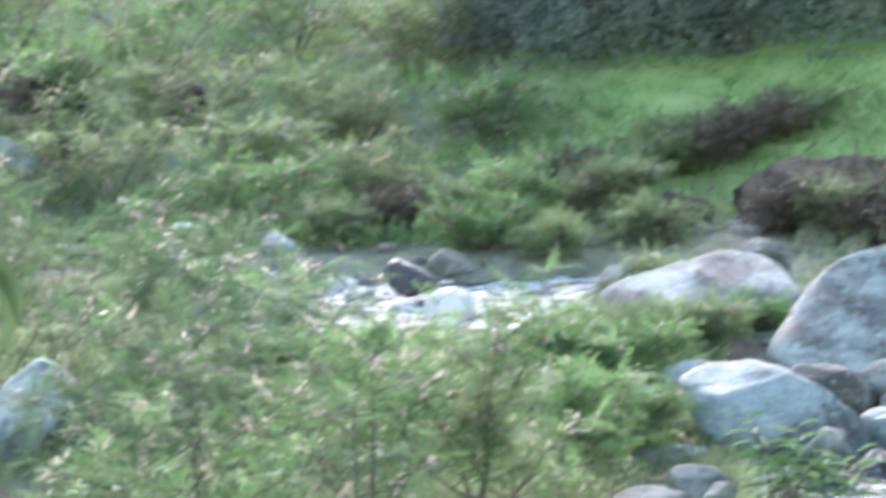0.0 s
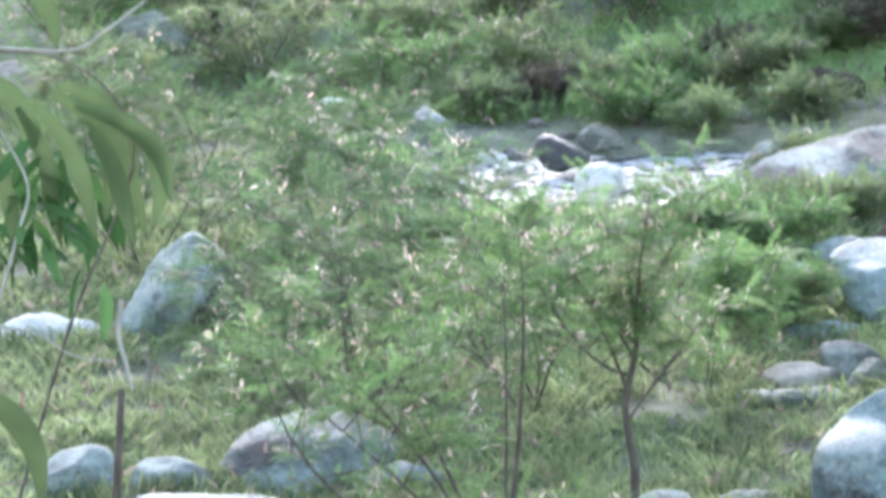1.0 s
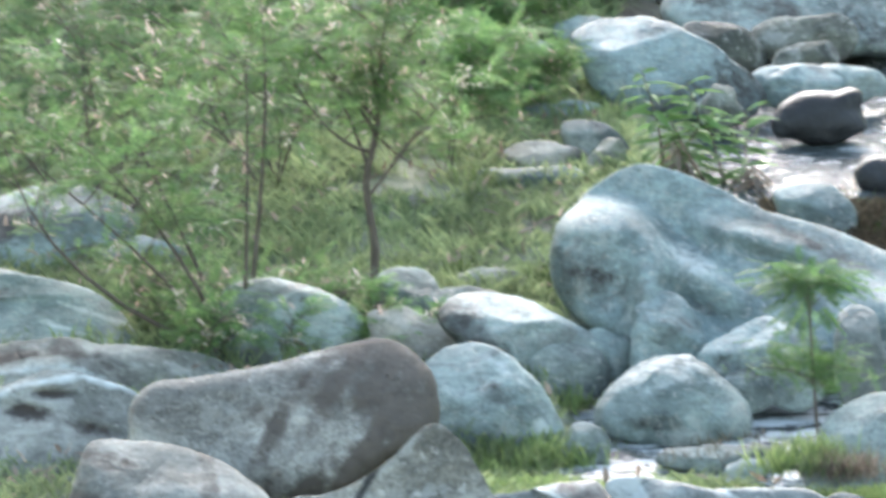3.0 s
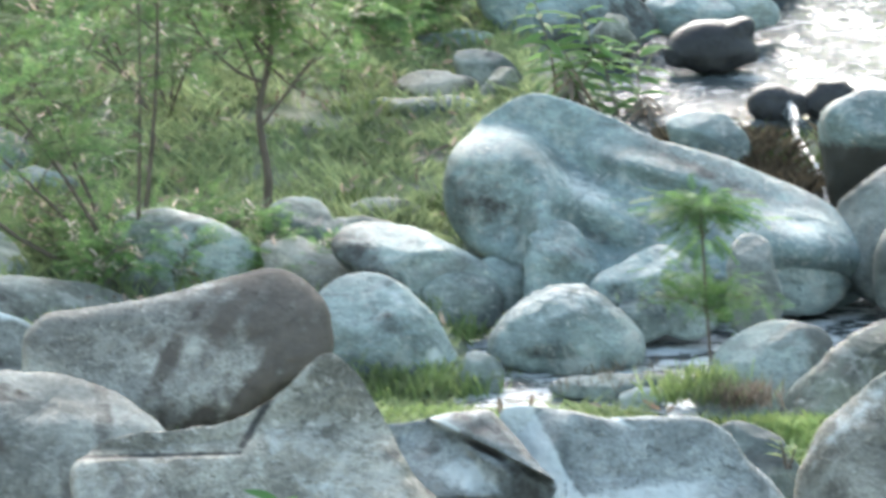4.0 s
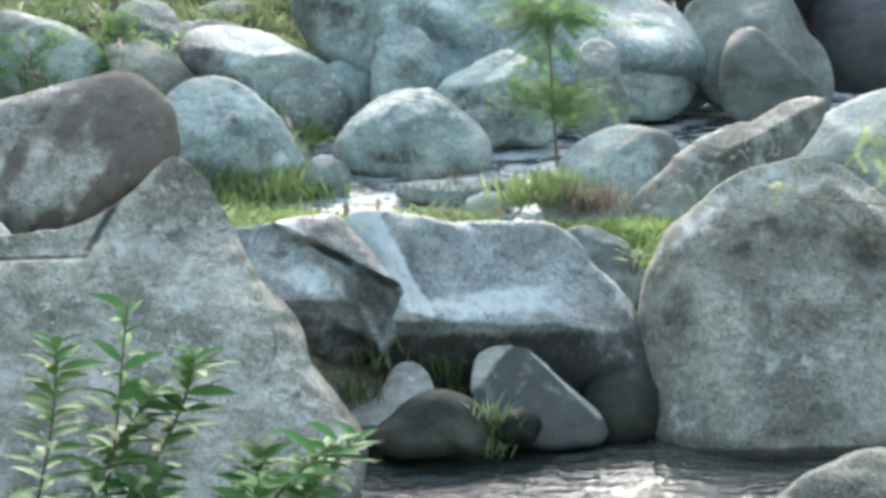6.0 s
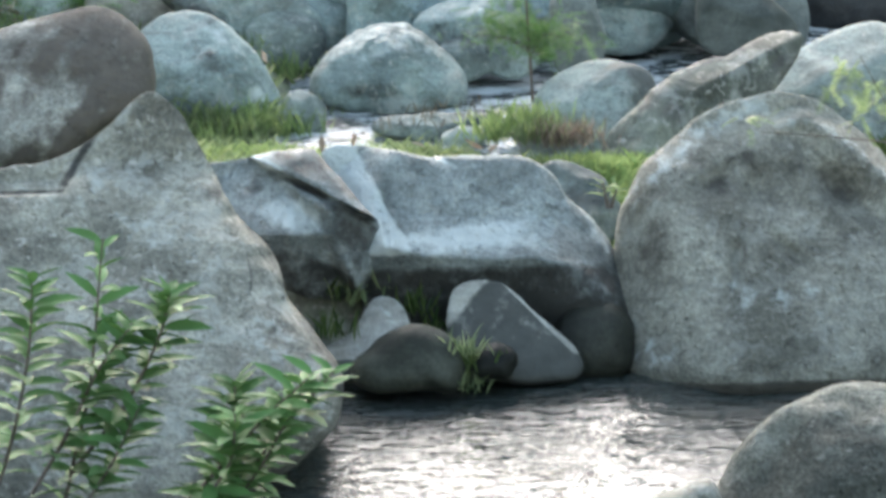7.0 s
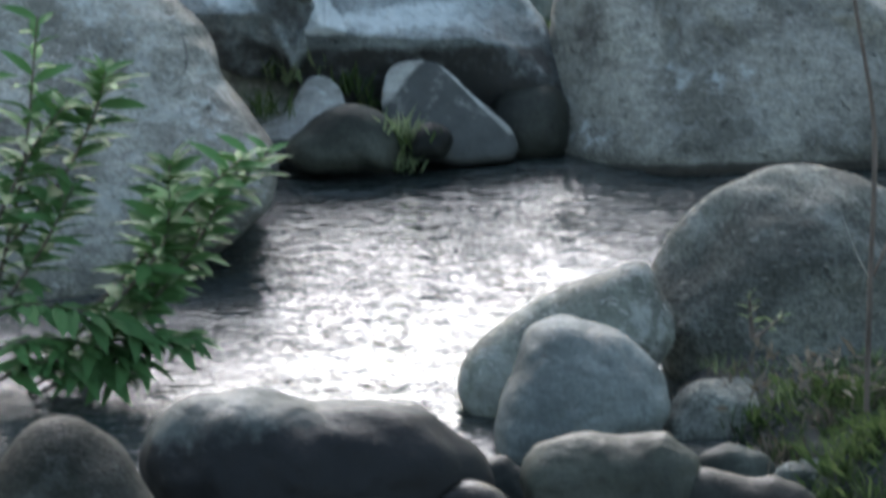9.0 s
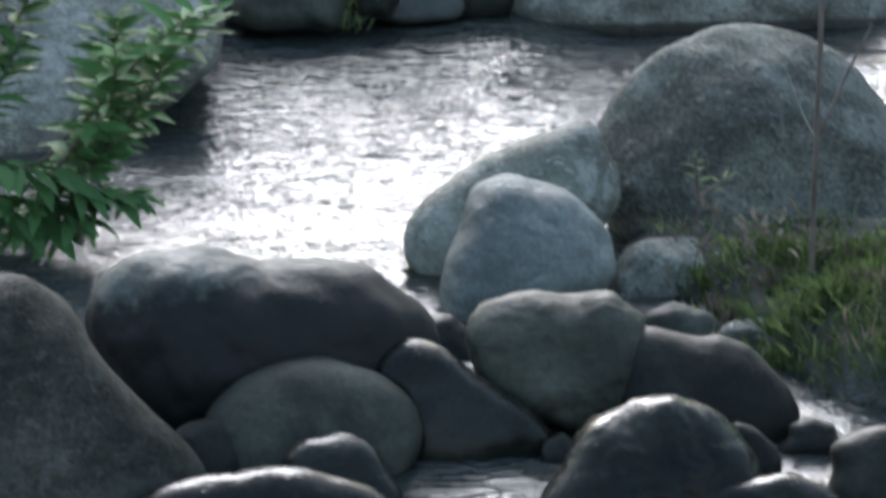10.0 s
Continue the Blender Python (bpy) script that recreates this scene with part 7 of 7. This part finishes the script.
leafy_plant([
    [(-0.074, 15.000, 0.032), (-0.006, 15.000, 0.324), (0.059, 15.000, 0.613), (0.108, 15.000, 1.071)],
    [(-0.006, 15.000, 0.324), (0.164, 14.900, 0.568), (0.272, 14.900, 0.780), (0.309, 14.900, 0.923)],
    [(-0.282, 15.100, 0.117), (-0.186, 15.100, 0.408), (-0.126, 15.100, 0.699), (-0.111, 15.100, 0.933)],
    [(0.341, 14.800, 0.030), (0.502, 14.800, 0.317), (0.643, 14.800, 0.511), (0.801, 14.800, 0.687)],
    [(0.398, 14.900, 0.124), (0.437, 14.900, 0.342), (0.492, 14.900, 0.522), (0.502, 14.900, 0.630)],
    [(-0.050, 14.600, -0.082), (0.175, 14.600, 0.093), (0.365, 14.600, 0.215), (0.487, 14.600, 0.338)],
    [(0.002, 14.700, -0.082), (0.281, 14.700, 0.130), (0.525, 14.700, 0.359), (0.664, 14.700, 0.589)],
    [(0.070, 14.500, 0.022), (0.276, 14.500, 0.124), (0.430, 14.500, 0.192), (0.566, 14.500, 0.189)],
    [(0.231, 14.700, 0.203), (0.422, 14.700, 0.397), (0.579, 14.700, 0.573), (0.734, 14.700, 0.713)],
    [(-0.127, 14.900, 0.293), (-0.020, 14.900, 0.472), (0.088, 14.900, 0.686), (0.194, 14.900, 0.827)],
    [(0.175, 14.600, 0.075), (0.350, 14.600, 0.305), (0.471, 14.600, 0.463), (0.490, 14.600, 0.623)],
    [(-0.097, 14.800, 0.106), (0.009, 14.800, 0.249), (0.116, 14.800, 0.409), (0.205, 14.800, 0.587)],
    [(-0.130, 14.450, 0.151), (0.074, 14.450, 0.218), (0.259, 14.450, 0.195), (0.410, 14.450, 0.120)],
    [(-0.127, 14.450, 0.294), (0.076, 14.450, 0.324), (0.277, 14.450, 0.284), (0.440, 14.450, 0.200)],
    [(-0.099, 14.450, 0.043), (0.038, 14.450, 0.129), (0.174, 14.450, 0.144), (0.325, 14.450, 0.095)],
], (0.096, 14.600, -0.145), "leafy green riverside plant with narrow pointed leaves", 0.145, 52, 7, m_lance, 0.2, 0.2, 1.2)
leafy_plant([[(2.138, 13.750, 0.399), (2.126, 13.750, 0.537)], [(2.146, 13.750, 0.399), (2.227, 13.750, 0.466)]], (2.146, 13.750, 0.382), "small yellow-green sprig by the dark boulder", 0.05, 9, 8, m_weed)
leafy_plant([[(1.916, 17.300, 0.536), (1.895, 17.300, 0.629)], [(1.926, 17.300, 0.535), (1.946, 17.300, 0.607)]], (1.916, 17.300, 0.525), "small bright green sprig between two boulders", 0.07, 8, 9, m_weed)
leafy_plant([[(1.883, 24.300, 0.382), (1.719, 24.300, 0.639), (1.584, 24.300, 0.893)], [(2.030, 24.400, 0.360), (1.976, 24.400, 0.615), (1.979, 24.400, 0.895)], [(1.911, 24.300, 0.381), (1.830, 24.300, 0.664), (1.777, 24.300, 0.889)],
             [(1.567, 24.300, 0.547), (1.542, 24.300, 0.827), (1.462, 24.300, 1.108)], [(1.568, 24.300, 0.659), (1.735, 24.300, 0.823), (1.682, 24.300, 1.047)]],
            (1.910, 24.300, 0.339), "leafy bush with drooping leaves above the pale boulder", 0.2, 30, 10, m_sapling, 0.1, 0.6)
leafy_plant([[(1.875, 24.200, 0.401), (1.684, 24.200, 0.629), (1.604, 24.200, 0.798)], [(2.013, 24.200, 0.398), (2.014, 24.200, 0.538), (1.988, 24.200, 0.650)]],
            (1.875, 24.200, 0.359), "hanging dry brown leaves on a bush above the boulder", 0.18, 30, 13, m_dry, 0.1, 1.2)

# ---- thin sapling with an umbrella of feather leaves ----
sap = thing("sapling", (1.907, 20.000, 0.267), "slender sapling with a flat umbrella of feathery leaves", "sapling")
under("trunk", tube(smooth_line([(1.907, 20.000, 0.267), (1.886, 20.000, 0.579), (1.866, 20.000, 0.942)]), 0.008, 0.004), m_bark, sap)
rs = np.random.default_rng(5)
crown_at = np.array((1.862, 20.000, 0.945)) + rs.normal(0, 1, (230, 3)) * np.array((0.085, 0.07, 0.030))
out = crown_at - np.array((1.862, 20.000, 0.90))
out[:, 2] = rs.uniform(-0.06, 0.03, len(out))
under("crown", scatter(frond_shape(12, 1.0, 0.30), crown_at, out + rs.normal(0, 0.03, out.shape), rs.uniform(0.07, 0.13, len(out)), rs, 0.3), m_sapling, sap, "flat crown of feather leaves", "stuff")
for k in range(9):
    a = 0.7 * k
    tip = np.array((1.862 + 0.15 * math.cos(a), 20.0 + 0.12 * math.sin(a), 0.93 + 0.03 * math.sin(2.3 * k)))
    under("twig", tube(curve_line(np.array((1.868, 20.0, 0.80 + 0.012 * k)), tip, (0, 0, 0.02), 5), 0.0028, 0.0012, 4), m_bark, sap)
hang_at = np.array((1.875, 20.000, 0.83)) + rs.normal(0, 1, (26, 3)) * np.array((0.07, 0.05, 0.035))
hang = (hang_at - np.array((1.875, 20.0, 0.85))) * np.array((1.2, 1.2, 0.3)) + np.array((0, 0, -0.05))
under("hanging_leaves", scatter(frond_shape(12, 1.0, 0.30), hang_at, hang, rs.uniform(0.08, 0.12, 26), rs, 0.3), m_sapling, sap, "", "stuff")
low_at = np.array((1.862, 20.000, 0.585)) + rs.normal(0, 1, (300, 3)) * np.array((0.115, 0.07, 0.045))
low_at[:, 2] -= 0.15 * (low_at[:, 0] - 1.862)
under("lower_leaves", scatter(FROND, low_at, rs.normal(0, 1, (300, 3)) * np.array((1, 1, 0.4)), rs.uniform(0.07, 0.13, 300), rs, 0.4), m_sapling, sap, "", "stuff")
for k in range(8):
    a = 0.8 * k
    tip = np.array((1.862 + 0.2 * math.cos(a), 20.0 + 0.1 * math.sin(a), 0.57))
    under("twig", tube(curve_line(np.array((1.892, 20.0, 0.46 + 0.01 * k)), tip, (0, 0, 0.03), 5), 0.003, 0.0012, 4), m_bark, sap)

# ---- bare stems in front of the near bank ----
bare = thing("bare_sapling", (2.422, 13.400, 0.374), "thin dark bare stem with forked twigs on the near bank", "sapling")
under("stem", tube(smooth_line([(2.416, 13.400, 0.290), (2.415, 13.400, 0.710), (2.418, 13.400, 0.942), (2.408, 13.400, 1.169), (2.346, 13.400, 1.495)]), 0.009, 0.006), m_bark, bare)
under("twig", tube(smooth_line([(2.424, 13.400, 0.693), (2.483, 13.400, 0.841), (2.564, 13.400, 1.021)]), 0.006, 0.003), m_bark, bare)
under("twig", tube(smooth_line([(2.418, 13.400, 0.676), (2.373, 13.400, 0.761), (2.329, 13.400, 0.877)]), 0.002, 0.001), m_twig, bare)
spray = thing("overhanging_branch", (2.505, 13.900, 1.538), "thin branch with feathery leaflets reaching over the boulder", "branch")
under("branch", tube(smooth_line([(2.539, 13.900, 1.488), (2.387, 13.900, 1.574), (2.194, 13.900, 1.604), (1.967, 13.900, 1.626)]), 0.004, 0.0015), m_bark, spray)
under("branch", tube(smooth_line([(2.539, 13.900, 1.488), (2.373, 13.900, 1.641), (2.256, 13.900, 1.842)]), 0.003, 0.0012), m_bark, spray)
sp_at = np.concatenate([np.array(p) + rs.normal(0, 0.012, (9, 3)) for p in ((2.240, 13.900, 1.793), (2.338, 13.900, 1.757), (2.176, 13.900, 1.745), (1.934, 13.900, 1.652), (2.372, 13.900, 1.658), (2.275, 13.900, 1.676))])
under("foliage", scatter(frond_shape(12, 1.0, 0.22), sp_at, rs.normal(0, 1, (len(sp_at), 3)), rs.uniform(0.06, 0.11, len(sp_at)), rs, 0.6), m_weed, spray, "yellow-green feather leaves", "stuff")


# ---- broad-leaved plant with long hanging leaves ----
def strap_leaf(points, width, parent, label=""):
    pts = smooth_line(points, 5)
    n = len(pts)
    k = np.linspace(0, 1, n)
    w = width * np.sin(np.pi * np.clip(0.08 + 0.92 * k, 0, 1)) ** 0.7
    tang = np.gradient(pts, axis=0)
    side = np.cross(tang, (0.15, 1.0, 0.1))
    side /= np.linalg.norm(side, axis=1)[:, None] + 1e-9
    back = np.array((0, 1.0, 0))
    v = np.stack([pts - side * w[:, None] + back * w[:, None] * 0.5, pts, pts + side * w[:, None] + back * w[:, None] * 0.5], 1).reshape(-1, 3)
    t = []
    for i in range(n - 1):
        for c in (0, 1):
            b = 3 * i + c
            t += [(b, b + 3, b + 4), (b, b + 4, b + 1)]
    return under("leaf", (v, np.array(t)), m_broad, parent, label)


rl = np.random.default_rng(8)
tall = thing("broad_leaved_plant", (-2.313, 19.500, 1.124), "tall plant with long drooping green leaves and pale twigs", "plant")
for w, line in ((0.045, [(-2.102, 19.500, 2.762), (-1.931, 19.500, 2.646), (-1.820, 19.500, 2.432), (-1.750, 19.500, 2.162)]),
                (0.042, [(-2.006, 19.400, 2.727), (-1.791, 19.400, 2.632), (-1.676, 19.400, 2.496), (-1.646, 19.400, 2.329)]),
                (0.050, [(-2.441, 19.600, 2.839), (-2.290, 19.600, 2.756), (-2.207, 19.600, 2.631), (-2.190, 19.600, 2.519)]),
                (0.040, [(-2.221, 19.400, 3.271), (-2.138, 19.400, 3.181), (-2.077, 19.400, 3.069), (-2.062, 19.400, 2.937)]),
                (0.040, [(-1.945, 19.400, 2.626), (-1.864, 19.400, 2.469), (-1.827, 19.400, 2.313), (-1.790, 19.400, 2.156)]),
                (0.055, [(-2.465, 19.300, 1.638), (-2.315, 19.300, 1.544), (-2.213, 19.300, 1.385), (-2.190, 19.300, 1.160)]),
                (0.038, [(-1.982, 19.600, 2.713), (-1.900, 19.600, 2.555), (-1.896, 19.600, 2.398), (-1.927, 19.600, 2.220)]),
                (0.040, [(-1.817, 19.450, 2.637), (-1.721, 19.450, 2.568), (-1.685, 19.450, 2.390), (-1.726, 19.450, 2.214)]),
                (0.036, [(-2.248, 19.600, 2.699), (-2.147, 19.600, 2.496), (-2.133, 19.600, 2.317), (-2.097, 19.600, 2.136)]),
                (0.036, [(-2.404, 19.600, 2.682), (-2.326, 19.600, 2.457), (-2.291, 19.600, 2.277), (-2.278, 19.600, 2.075)]),
                (0.036, [(-2.078, 19.500, 2.794), (-1.906, 19.500, 2.723), (-1.802, 19.500, 2.586), (-1.786, 19.500, 2.453)]),
                (0.040, [(-2.170, 19.500, 2.731), (-2.046, 19.500, 2.550), (-1.988, 19.500, 2.370), (-1.953, 19.500, 2.169)])):
    strap_leaf(line, w, tall)
under("stem", tube(smooth_line([(-2.313, 19.500, 1.124), (-2.055, 19.500, 1.882), (-1.797, 19.500, 2.453), (-1.861, 19.500, 2.743), (-2.095, 19.500, 2.905), (-2.424, 19.500, 2.938)]), 0.007, 0.004), m_bark, tall)
under("twig", tube(smooth_line([(-2.392, 19.500, 1.803), (-2.261, 19.500, 2.201), (-2.208, 19.500, 2.400), (-2.307, 19.500, 2.625)]), 0.008, 0.005), m_twig, tall, "pale grey bare twig")
under("twig", tube(smooth_line([(-2.477, 19.500, 1.873), (-2.213, 19.500, 1.819), (-2.062, 19.500, 1.725), (-1.908, 19.500, 1.698)]), 0.007, 0.004), m_twig, tall, "pale grey bare twig")
under("twig", tube(smooth_line([(-2.423, 19.500, 2.960), (-2.028, 19.500, 2.925), (-1.894, 19.500, 2.987), (-1.712, 19.500, 3.113)]), 0.008, 0.005), m_twig, tall, "pale grey bare twig")
under("twig", tube(smooth_line([(-1.873, 19.600, 1.927), (-1.891, 19.600, 1.793), (-1.869, 19.600, 1.679), (-1.845, 19.600, 1.566)]), 0.012, 0.008), m_twig, tall, "pale peeling twig")
under("twig", tube(smooth_line([(-1.934, 19.600, 1.092), (-1.912, 19.600, 1.318), (-1.890, 19.600, 1.567)]), 0.02, 0.014), m_bark, tall)


mass_at = np.array((-2.189, 19.700, 2.304)) + rl.normal(0, 1, (70, 3)) * np.array((0.16, 0.08, 0.13))
under("foliage", scatter(LANCE, mass_at, np.stack([rl.normal(0.2, 0.6, 70), rl.normal(0, 0.4, 70), rl.uniform(-1.2, -0.1, 70)], -1), rl.uniform(0.14, 0.26, 70), rl, 0.5), m_lance, tall, "dark bluish green leaves", "stuff")


# ---- little cascade between rapid and stream ----
fall_line = smooth_line([(2.667, 24.100, 0.568), (2.666, 23.600, 0.522), (2.677, 23.000, 0.447), (2.697, 22.400, 0.381)], 8)
fv, ft = [], []
for i, c in enumerate(fall_line):
    for j in range(7):
        k = j / 6 - 0.5
        fv.append((c[0] + k * (0.055 + 0.02 * math.sin(i * 0.7)) + 0.02 * math.sin(i * 0.45), c[1], c[2] + 0.07 - 0.25 * k * k + 0.012 * math.sin(i * 1.9 + j * 2.3)))
for i in range(len(fall_line) - 1):
    for j in range(6):
        b = 7 * i + j
        ft += [(b, b + 1, b + 8), (b, b + 8, b + 7)]
tagged(add_mesh("water_cascade", mesh_of("water_cascade", fv, ft), m_fall), "thin white cascade falling between boulders", "water", kind="structure")


# ---- hillside trees and earth bank ----
def dark_tree(x, y, height, width, seed):
    rnd = np.random.default_rng(seed)
    base = np.array((x, y, float(land(x, y)) - 0.05))
    top = thing("tree", base, "dense dark green tree at the edge of the hillside turf", "tree", "hillside trees")
    fork = base + np.array((0, 0, height * 0.35))
    under("trunk", tube(curve_line(base, fork, rnd.normal(0, 0.05, 3)), 0.09, 0.06, 7), m_bark, top)
    at = []
    for k in range(9):
        end = base + np.array((rnd.uniform(-1, 1) * width * 0.8, rnd.uniform(-1, 1) * width * 0.6, height * rnd.uniform(0.3, 0.95)))
        under("limb", tube(curve_line(fork, end, (0, 0, 0.1)), 0.04, 0.012), m_bark, top)
    clumps = np.stack([rnd.normal(0, width * 0.45, 60), rnd.normal(0, width * 0.35, 60), rnd.uniform(0.04, 0.95, 60) * height], -1) + base
    c = clumps[rnd.integers(0, 60, 11000)] + rnd.normal(0, 0.16, (11000, 3))
    c[:, 2] = np.maximum(c[:, 2], base[2] + 0.02)
    under("crown", scatter(OVAL, c, rnd.normal(0, 1, (11000, 3)), rnd.uniform(0.025, 0.05, 11000), rnd), m_darkleaf, top, "dense dark green leaves", "stuff")


for i, (tx, ty, tz) in enumerate(((0.496, 34.630, 2.021), (1.016, 34.020, 1.914), (1.561, 34.230, 1.953), (2.087, 34.080, 1.902), (2.646, 34.350, 2.013), (3.182, 34.330, 1.992), (0.737, 34.820, 2.134), (1.858, 34.670, 2.107), (2.438, 34.630, 2.128))):
    dark_tree(tx, ty + 0.3, 1.2, 0.6, 70 + i)


def earth_lump(at, sx, sy, sz, seed):
    d, faces = ball(4)
    off = Vector((seed * 2.3, seed, 0))
    r = np.array([1 + 0.25 * noise.noise(Vector(v) * 1.3 + off) + 0.1 * noise.noise(Vector(v) * 4 + off) + 0.12 * noise.noise(Vector(v) * 9 + off) for v in d])
    ob = add_mesh("earth_bank", mesh_of("earth_bank", d * r[:, None] * np.array((sx, sy, sz)), faces), m_earth)
    ob.location = at
    return tagged(ob, "eroded dark brown earth bank below the turf", "bank", "earth banks")


earth_lump((2.459, 31.370, 1.170), 0.62, 0.5, 0.4, 1)
earth_lump((2.739, 30.970, 1.155), 0.35, 0.35, 0.35, 2)
earth_lump((1.469, 31.320, 1.193), 0.25, 0.2, 0.2, 4)
earth_lump((0.715, 32.090, 1.236), 0.28, 0.2, 0.2, 5)
earth_lump((-2.794, 34.390, 1.751), 0.38, 0.4, 0.45, 6)
earth_lump((-1.693, 34.320, 1.739), 0.13, 0.2, 0.17, 7)
earth_lump((-2.047, 34.090, 1.697), 0.12, 0.2, 0.08, 8)
